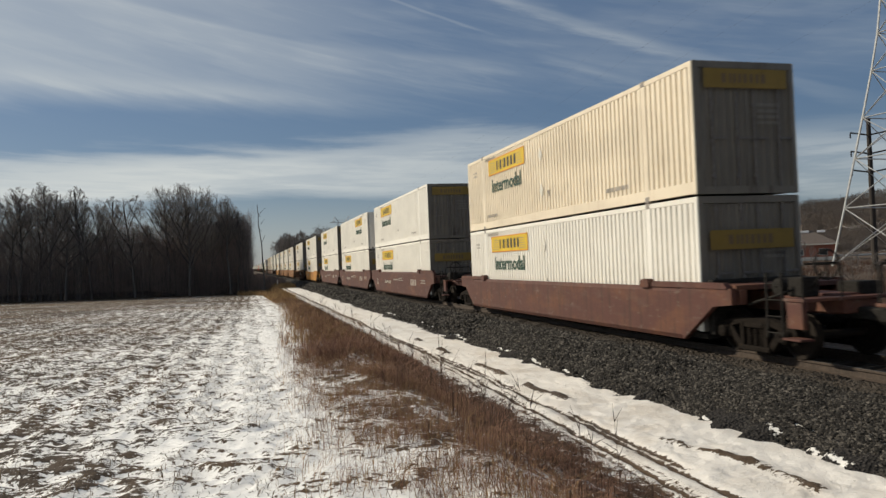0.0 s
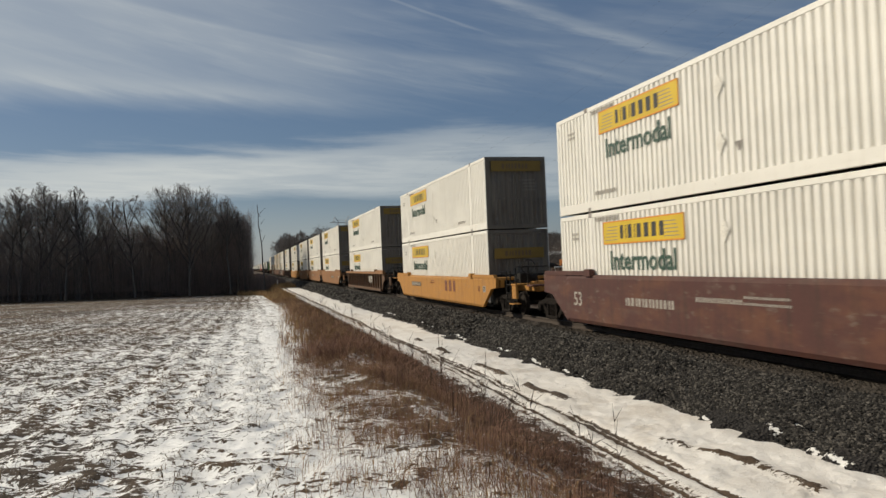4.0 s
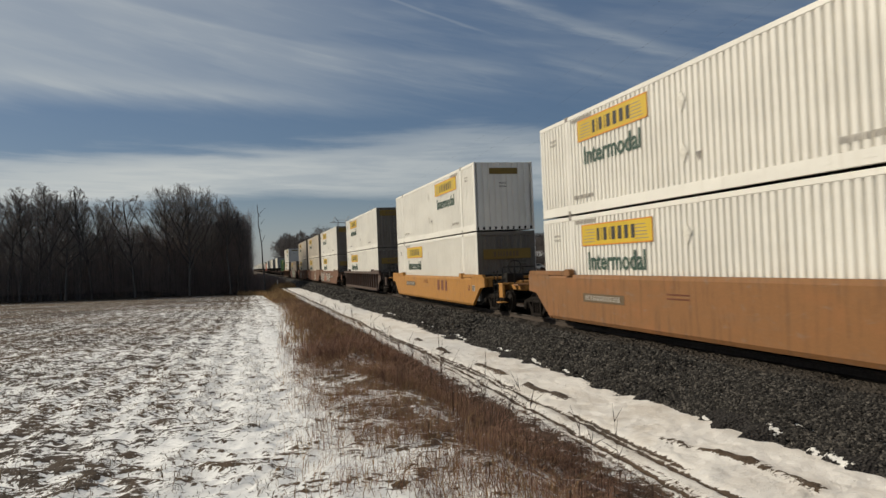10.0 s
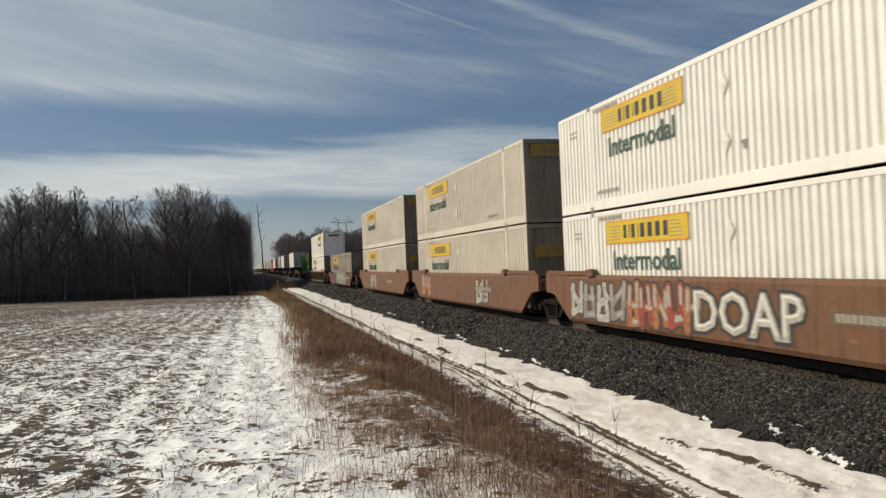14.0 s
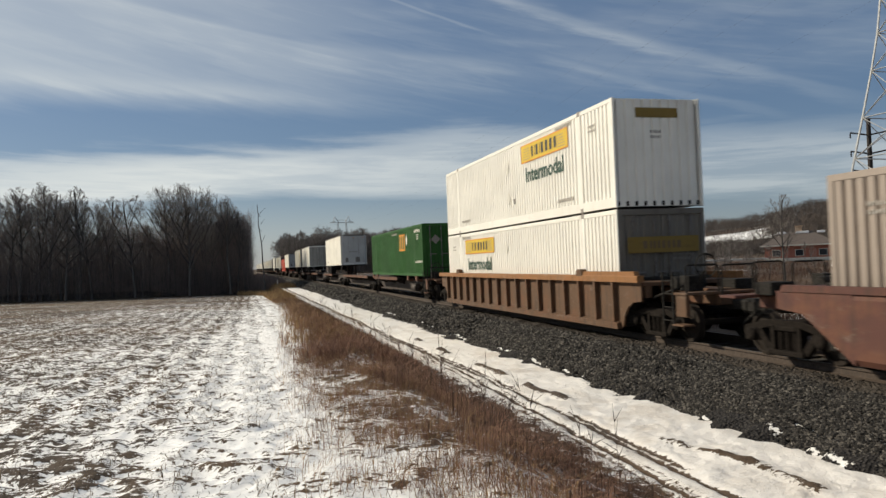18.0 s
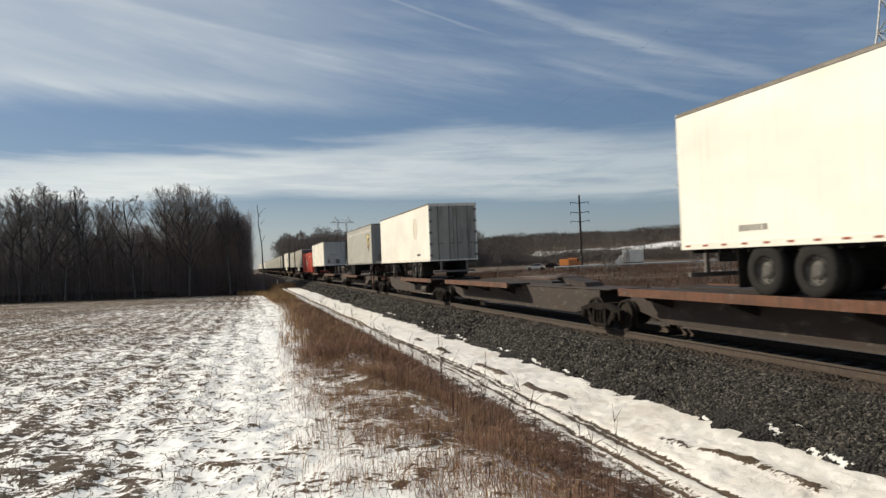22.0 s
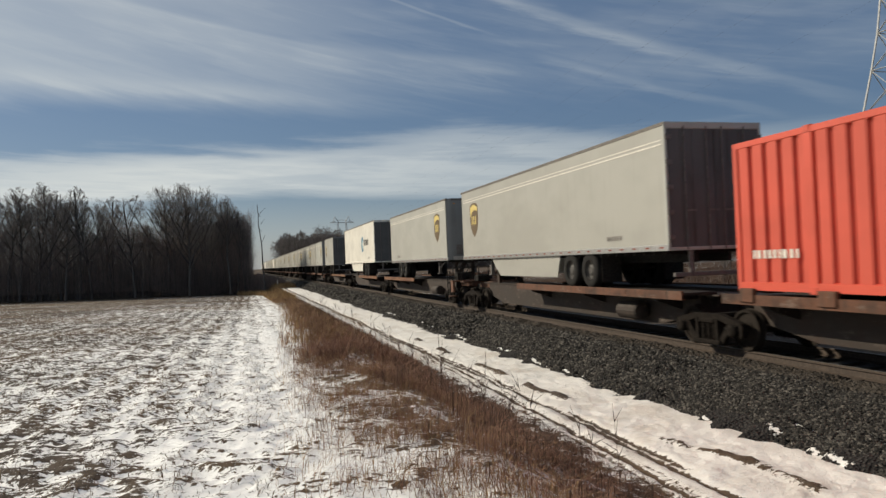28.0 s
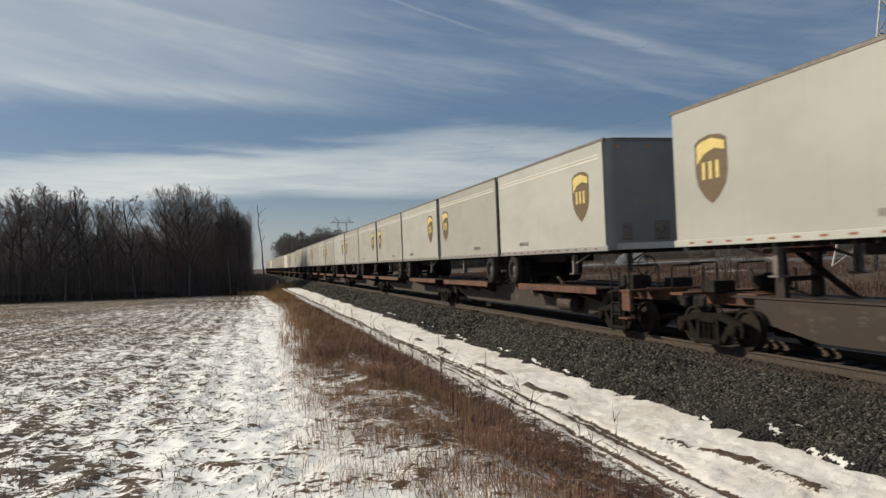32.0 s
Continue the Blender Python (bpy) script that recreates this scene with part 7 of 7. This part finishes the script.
    vs, fs = rods(p0, p1, np.full(n, 0.035), np.full(n, 0.015))
    tagged(new("undergrowth", mesh_from("undergrowth", vs, fs, BRUSH)), "tall tangled growth added by the line to shade the train", "shrubs", kind="stuff")
    # thin stems of young growth
    n = 2600
    px = -60 + 61 * RNG.uniform(0, 1, n)
    py = 124.6 + 0.155 * px + 22 * RNG.uniform(0, 1, n)
    p0 = np.stack([px, py, ground_height(px, py, False) - 0.1], -1)
    p1 = p0 + np.stack([RNG.normal(0, 0.5, n), RNG.normal(0, 0.5, n), RNG.uniform(3, 9, n)], -1)
    vs, fs = rods(p0, p1, RNG.uniform(0.03, 0.07, n), np.full(n, 0.015), 5)
    tagged(new("young_stems", mesh_from("young_stems", vs, fs, BARK)), "slender dark stems of young trees in the wood", "saplings", kind="stuff")
    n = 16000
    py = 126 + 150 * RNG.uniform(0, 1, n) ** 1.3
    px = RNG.uniform(-3.0, 6.6, n)
    p0 = np.stack([px, py, ground_height(px, py, False)], -1)
    p1 = p0 + np.stack([RNG.normal(0, 0.4, n), RNG.normal(0, 0.4, n), RNG.uniform(0.5, 2.6, n) * (1 - 0.5 * step01(3, 6, px))], -1)
    vs, fs = rods(p0, p1, np.full(n, 0.03), np.full(n, 0.012))
    tagged(new("undergrowth", mesh_from("undergrowth", vs, fs, BRUSH)), "low brown brush beside the track", "shrubs", kind="stuff")
    snag()


def snag():
    """A dead pole of a tree at the end of the wood."""
    ob = thing("dead_tree", "slender dead tree with broken branch stubs", "tree", at=pose(3.3, 124, float(ground_height(3.3, 124, False))))
    b, p = Build(), Vector((0, 0, -0.2))
    r = random.Random(3)
    rad = 0.17
    for i in range(9):
        q = p + Vector((r.uniform(-0.16, 0.14) - 0.06, 0, 1.65))
        b.tube(p, q, rad, rad * 0.87, 7)
        p, rad = q, rad * 0.87
    part("trunk", b, BARK, ob)
    for z, s in ((8.5, 1), (10.2, -1), (11.4, 1), (12.6, -1), (13.2, 1)):
        x0 = -0.07 * z / 1.65 * 0.8
        c = Build()
        c.tube((x0, 0, z), (x0 + s * r.uniform(0.4, 0.9), 0, z + r.uniform(0.5, 1.1)), 0.05, 0.015, 5)
        part("branch", c, BARK, ob)


build_wood()


def build_distance():
    r = random.Random(8)
    # trees along the line far off
    for i in range(150):
        x, y = (r.uniform(16.5, 23), r.uniform(318, 345)) if i < 10 else (18.5 + (i - 10) * 0.52 + r.uniform(-2, 2), r.uniform(255, 330))
        s = r.uniform(0.95, 1.2) if i < 10 else r.uniform(0.85, 1.15)
        tree(r.randrange(5), x, y, s, r.uniform(0, 360), "far bare tree beside the railway", "far trees")
    # young trees and shrubs beyond the line
    for x, y, s in ((38.7, 45.8, 0.46), (55, 74, 0.30), (33, 62, 0.22), (60, 88, 0.34), (47, 95, 0.30), (70, 95, 0.32), (30, 85, 0.26)):
        tree(r.randrange(5), x, y, s, r.uniform(0, 360), "small bare tree among brown weeds", "young trees", "young_tree")
    for i in range(34):
        y = r.uniform(34, 105)
        tree(r.randrange(5), 20 + y * r.uniform(0.30, 0.75), y, r.uniform(0.10, 0.24), r.uniform(0, 360), "low bare shrub among brown weeds", "shrubs beyond the line", "shrub")
    # wooded ridge: many small bare crowns
    n = 13000
    az = np.radians(RNG.uniform(8, 62, n))
    d = RNG.uniform(262, 470, n)
    lit = clearing(d * np.sin(az), d * np.cos(az))
    lit &= RNG.uniform(0, 1, n) > 0.5 * step01(34, 27, np.degrees(az))
    px, py = (d * np.sin(az))[~lit], (d * np.cos(az))[~lit]
    n = len(px)
    base = np.stack([px, py, ground_height(px, py, False)], -1)
    a0, a1, r0, r1 = [], [], [], []
    size = (0.55 + 0.9 * lattice_noise(px, py, 14, 52)) * np.where(np.hypot(px, py) < 330, 0.42, 1.0)
    for k in range(14):
        c = base + np.stack([RNG.normal(0, 1.3, n), RNG.normal(0, 1.3, n), size * RNG.uniform(0.3, 5.0, n)], -1)
        a0.append(c), a1.append(c + np.stack([RNG.normal(0, 0.8, n), RNG.normal(0, 0.8, n), RNG.uniform(0.3, 1.5, n)], -1))
        r0.append(np.full(n, 0.085)), r1.append(np.full(n, 0.04))
    vs, fs = rods(np.concatenate(a0), np.concatenate(a1), np.concatenate(r0), np.concatenate(r1))
    tagged(new("far_woods", mesh_from("far_woods", vs, fs, plant_material("far_woods", (0.080, 0.068, 0.062), (0.135, 0.112, 0.098), patch=0.05))), "bare brown woods on the far ridge", "woods", kind="stuff")


build_distance()


# ---------------------------------------------------------------- pylons, poles and buildings beyond the line
GALV = plain("galvanised_steel", (0.50, 0.50, 0.49), 0.5, 0.5, 6, 0.2, 0.05)
DARKSTEEL = plain("weathered_pole", (0.035, 0.028, 0.024), 0.8, 0, 6, 0.3, 0.2)
BRICK = plain("red_brick", (0.34, 0.13, 0.09), 0.85, 0, 7, 0.25, 0.3)
SHINGLE = plain("roof_shingle", (0.105, 0.085, 0.075), 0.9, 0, 5, 0.3, 0.3)
TRIM = plain("pale_trim", (0.62, 0.58, 0.50), 0.7, 0, 8, 0.12, 0.05)
SNOW = plain("settled_snow", (0.80, 0.80, 0.82), 0.7, 0, 3, 0.05, 0.2)
GLASS_DARK = plain("dark_window_glass", (0.03, 0.035, 0.04), 0.12, 0, 5, 0.2, 0)
ORANGE = plain("orange_paint", (0.60, 0.21, 0.05), 0.5, 0, 6, 0.2, 0.05)
TANWALL = plain("tan_siding", (0.46, 0.33, 0.22), 0.8, 0, 6, 0.15, 0.1)


def ground_z(x, y):
    return float(ground_height(x, y, False))


def lattice_tower():
    x0, y0 = 56.7, 50.7
    ob = thing("lattice_pylon", "tall galvanised lattice power pylon", "pylon", at=pose(x0, y0, 0.2, 0, 0, 4))
    levels = [(0, 4.7), (5.2, 3.85), (9.6, 3.15), (13.2, 2.60), (17.3, 1.98), (20.6, 1.55), (23.6, 1.30), (27.0, 1.12), (30.5, 1.0), (34, 0.9), (37, 0.8)]
    corner = lambda k, h, w: Vector((w * (1, -1, -1, 1)[k], w * (1, 1, -1, -1)[k], h))
    for k in range(4):
        b = Build().pipe([corner(k, h, w) for h, w in levels], 0.10, 5)
        part("leg", b, GALV, ob, "steel angle leg")
    for (h0, w0), (h1, w1) in zip(levels, levels[1:]):
        for k in range(4):
            j = (k + 1) % 4
            b = Build().tube(corner(k, h1, w1), corner(j, h1, w1), 0.05, n=4)
            part("belt", b, GALV, ob)
            c = Build().tube(corner(k, h0, w0), corner(j, h1, w1), 0.045, n=4).tube(corner(j, h0, w0), corner(k, h1, w1), 0.045, n=4)
            part("brace", c, GALV, ob)
    for h in (27.5, 32.0, 36.5):
        for s in (-1, 1):
            b = Build()
            for w in (-0.8, 0.8):
                b.tube((s * 0.9, w, h), (s * 5.2, 0, h + 0.3), 0.05, n=4).tube((s * 0.9, w, h + 1.5), (s * 5.2, 0, h + 0.3), 0.05, n=4)
            arm = part("cross_arm", b, GALV, ob)
            part("insulator", Build().lathe([(0, 0.04)] + [(-0.15 * i - e, q) for i in range(9) for e, q in ((0.05, 0.13), (0.1, 0.05))], 8, "z"), BLACK, arm, at=pose(s * 5.2, 0, h + 0.25))


def power_pole(x, y, top, arms, label, lean=0.0, half=1.9):
    z = ground_z(x, y)
    ob = thing("power_pole", label, "utility pole", at=pose(x, y, z, 0, lean, -20))
    part("shaft", Build().tube((0, 0, -0.3), (0, 0, top - z), 0.34, 0.22, 10), DARKSTEEL, ob)
    for h in arms:
        b = Build().tube((-half, 0, h - z + 0.35), (0, 0, h - z), 0.09, n=5).tube((half, 0, h - z + 0.35), (0, 0, h - z), 0.09, n=5)
        am = part("cross_arm", b, DARKSTEEL, ob)
        for s in (-1, 1):
            part("insulator", Build().lathe([(0, 0.03), (-0.1, 0.10), (-0.2, 0.05), (-0.3, 0.10), (-0.4, 0.05), (-0.5, 0.10), (-0.6, 0.03)], 8, "z"), BLACK, am, at=pose(s * half, 0, h - z + 0.33))


def far_pylon():
    x, y = 54.5, 416
    z = ground_z(x, y)
    ob = thing("portal_pylon", "far lattice pylon with twin peaks", "pylon", at=pose(x, y, z))
    top = 26.5 - z
    for s in (-1, 1):
        b = Build().tube((s * 3.2, 0, 0), (s * 2.0, 0, top), 0.16, n=4).tube((s * 4.4, 0, 0), (s * 2.6, 0, top), 0.16, n=4)
        for i in range(8):
            f, g = i / 8, (i + 1) / 8
            b.tube((s * (3.2 - 1.2 * f), 0, top * f), (s * (4.4 - 1.8 * g), 0, top * g), 0.10, n=4)
        part("leg", b, GALV, ob)
        part("peak", Build().tube((s * 1.6, 0, top), (s * 4.0, 0, top + 3.4), 0.14, n=4).tube((s * 4.8, 0, top), (s * 4.0, 0, top + 3.4), 0.14, n=4), GALV, ob)
    c = Build().tube((-6.6, 0, top), (6.6, 0, top), 0.16, n=4).tube((-6.6, 0, top + 0.2), (0, 0, top + 1.6), 0.11, n=4).tube((6.6, 0, top + 0.2), (0, 0, top + 1.6), 0.11, n=4)
    part("cross_beam", c, GALV, ob)


def wires():
    for k, (dx, h) in enumerate(((-5.2, 27.2), (5.2, 27.2), (-5.2, 31.7), (-5.2, 36.2))):
        b = Build()
        a, e = Vector((56.7 + dx, 50.7, h)), Vector((54.5 + dx * 1.4, 416, 25.5 + (h - 27) * 0.3))
        n = 28
        pts = [a.lerp(e, i / n) - Vector((0, 0, 4 * 7.0 * (i / n) * (1 - i / n))) for i in range(n + 1)]
        b.pipe(pts, 0.004, 4)
        tagged(new("power_line", b.mesh("power_line", DARKSTEEL)), "thin dark power line between pylons", "power line", "power lines")


def house(x, y, turn, w, d, wall_h, roof_h, brick, label, cupola=True):
    z = ground_z(x, y)
    ob = thing("house", label, "house", at=pose(x, y, z, 0, 0, turn))
    t = 0.25
    b = Build().box(-w / 2, w / 2, -d / 2, -d / 2 + t, 0, wall_h).box(-w / 2, w / 2, d / 2 - t, d / 2, 0, wall_h).box(-w / 2, -w / 2 + t, -d / 2 + t, d / 2 - t, 0, wall_h).box(w / 2 - t, w / 2, -d / 2 + t, d / 2 - t, 0, wall_h)
    part("wall", b, brick, ob)
    part("base_band", Build().box(-w / 2 - 0.05, w / 2 + 0.05, -d / 2 - 0.05, d / 2 + 0.05, 0, 0.7, 0.02), TRIM, ob, "pale masonry base")
    e = 0.7
    rf = Build().add([(-w / 2 - e, -d / 2 - e, wall_h), (w / 2 + e, -d / 2 - e, wall_h), (w / 2 + e, d / 2 + e, wall_h), (-w / 2 - e, d / 2 + e, wall_h), (-w / 2 + d * 0.42, 0, wall_h + roof_h), (w / 2 - d * 0.42, 0, wall_h + roof_h)],
                     [(0, 1, 5, 4), (1, 2, 5), (2, 3, 4, 5), (3, 0, 4), (3, 2, 1, 0)])
    roof = part("roof", rf, SHINGLE, ob)
    part("eaves", Build().box(-w / 2 - e - 0.05, w / 2 + e + 0.05, -d / 2 - e - 0.05, d / 2 + e + 0.05, wall_h - 0.22, wall_h - 0.004), TRIM, roof, "pale eaves board")
    sn = Build()
    for fx, ww in ((-0.25, 1.6), (0.05, 2.4), (0.32, 1.4)):
        sn.box(fx * w - ww / 2, fx * w + ww / 2, -0.9, 0.4, wall_h + roof_h * 0.86, wall_h + roof_h + 0.06, 0.04)
    part("roof_snow", sn, SNOW, roof, "strips of snow on the ridge")
    if cupola:
        c = Build().box(-0.6, 0.6, -0.6, 0.6, wall_h + roof_h - 0.3, wall_h + roof_h + 1.0, 0.04).box(-0.75, 0.75, -0.75, 0.75, wall_h + roof_h + 1.0, wall_h + roof_h + 1.12, 0.02)
        part("chimney", c, TANWALL, roof, "tan chimney")
    n = max(2, int(w / 3.4))
    for i in range(n):
        wx = -w / 2 + (i + 0.5) * w / n
        win = part("window", Build().box(wx - 0.75, wx + 0.75, -d / 2 - 0.06, -d / 2 + 0.02, 1.0, 2.3, 0.02), TRIM, ob)
        part("pane", Build().box(wx - 0.65, wx + 0.65, -d / 2 - 0.075, -d / 2 - 0.05, 1.1, 2.2), GLASS_DARK, win)


def box_trailer(x, y, turn, w, h, label, mat):
    z = ground_z(x, y)
    ob = thing("parked_truck", label, "truck", at=pose(x, y, z, 0, 0, turn))
    part("body", Build().box(-w / 2, w / 2, -1.3, 1.3, 0.9, h, 0.06), mat, ob)
    part("cab", Build().prism([(-w / 2 - 1.7, 0.6), (-w / 2 - 1.7, 1.5), (-w / 2 - 1.1, 1.7), (-w / 2 - 0.7, 2.5), (-w / 2 - 0.05, 2.55), (-w / 2 - 0.05, 0.6)], -1.1, 1.1, "y"), mat, ob, "white truck cab")
    part("chassis", Build().box(-w / 2 + 0.2, w / 2 - 0.2, -0.6, 0.6, 0.6, 0.9), BLACK, ob)
    for wx in (-w / 2 + 1.0, w / 2 - 1.0):
        for s in (-1.05, 1.05):
            part("wheel", Build().lathe([(-0.12, 0.1), (-0.12, 0.4), (-0.08, 0.48), (0.08, 0.48), (0.12, 0.4), (0.12, 0.1)], 16, "y"), RUBBER, ob, at=pose(wx, s, 0.48))


def parked_vehicle(x, y, turn, mat, kind, label):
    z = ground_z(x, y)
    ob = thing("parked_" + kind, label, kind, "vehicles parked by the road", at=pose(x, y, z, 0, 0, turn))
    if kind == "car":
        b = Build().prism([(-2.2, 0.35), (-2.25, 0.75), (-1.9, 0.9), (-1.1, 0.95), (-0.5, 1.42), (1.0, 1.45), (1.7, 1.0), (2.2, 0.9), (2.25, 0.4)], -0.88, 0.88, "y")
        gl = Build().prism([(-1.0, 0.98), (-0.5, 1.36), (0.95, 1.38), (1.5, 1.0)], -0.895, 0.895, "y")
    else:
        b = Build().box(-3.4, 1.0, -1.15, 1.15, 0.8, 2.2, 0.06).prism([(1.1, 0.5), (1.1, 2.4), (2.1, 2.4), (2.4, 1.6), (3.2, 1.45), (3.3, 0.5)], -1.1, 1.1, "y")
        gl = Build().prism([(1.3, 1.6), (1.3, 2.25), (2.0, 2.25), (2.25, 1.6)], -1.12, 1.12, "y")
    part("body", b, mat, ob)
    part("window", gl, GLASS_DARK, ob)
    r = 0.34 if kind == "car" else 0.48
    for wx in ((-1.4, 1.4) if kind == "car" else (-2.4, 2.3)):
        for s in (-0.85, 0.85):
            part("wheel", Build().lathe([(-0.11, 0.05), (-0.11, r * 0.85), (-0.07, r), (0.07, r), (0.11, r * 0.85), (0.11, 0.05)], 16, "y"), RUBBER, ob, at=pose(wx, s, r))


def guard_rail():
    """A road rail with posts that runs behind the weeds."""
    ob = thing("guard_rail", "pale roadside guard rail with posts", "guard rail")
    a, e = Vector((62, 140, 0)), Vector((118, 112, 0))
    n = 24
    for i in range(n):
        p, q = a.lerp(e, i / n), a.lerp(e, (i + 1) / n)
        zp, zq = ground_z(p.x, p.y), ground_z(q.x, q.y)
        part("rail_panel", Build().tube((p.x, p.y, zp + 0.75), (q.x, q.y, zq + 0.75), 0.20, n=6), GALV, ob)
        part("post", Build().box(p.x - 0.08, p.x + 0.08, p.y - 0.08, p.y + 0.08, zp - 0.1, zp + 0.9, 0.01), GALV, ob)


def marker_post():
    x, y = 5.05, 119.5
    ob = thing("marker_post", "short white marker post beside the track", "marker post", at=pose(x, y, ground_z(x, y)))
    part("post", Build().box(-0.07, 0.07, -0.07, 0.07, -0.1, 1.05, 0.015), INK_WHITE, ob)
    part("cap", Build().box(-0.09, 0.09, -0.09, 0.09, 1.05, 1.12, 0.01), INK_WHITE, ob)


lattice_tower()
power_pole(68.1, 66.3, 16.2, (14.3, 12.2, 10.1), "dark steel power pole with upswept arms", 0, 2.0)
power_pole(87.5, 179.8, 18.4, (16.2, 13.6, 11.2), "far dark power pole with upswept arms", 0, 2.4)
far_pylon()
wires()
house(106.0, 121.0, -42, 12.2, 9.0, 3.2, 2.6, BRICK, "low red brick house with a hipped brown roof")
house(117, 100, -46, 12.0, 8.0, 2.6, 2.0, BRICK, "low brick house half behind a pylon", False)
box_trailer(84.4, 147.5, -30, 4.6, 3.7, "white box truck parked beyond the weeds", TRAILER_WHITE)
parked_vehicle(65.2, 158.1, -25, TRAILER_WHITE, "car", "white car parked among brown weeds")
parked_vehicle(68.3, 156.8, -24, BLACK, "car", "dark car parked among brown weeds")
parked_vehicle(72.1, 154.0, 40, ORANGE, "truck", "orange truck parked among brown weeds")
guard_rail()
marker_post()
build_train()


# ---------------------------------------------------------------- how the train runs
def run(t):
    """How far the train has gone at t seconds."""
    return 17.6916 * t + 0.0102529 * t * t


def motions():
    times = [4.0 * i for i in range(9)]
    for ob, u, flip, x, z in MOVING:
        walk(ob, [(t, pose(x, u - run(t), z, 0, 0, 180 if flip else 0)) for t in times])
    turns = [(i / 30.0, math.degrees(run(i / 30.0) / WHEEL_R)) for i in range(961)]
    for s in (-0.89, 0.89):
        rows = [(t, pose(0, s, WHEEL_R, a % 360)) for t, a in turns]
        for w, y in SPINNING:
            if y == s:
                walk(w, rows)


motions()
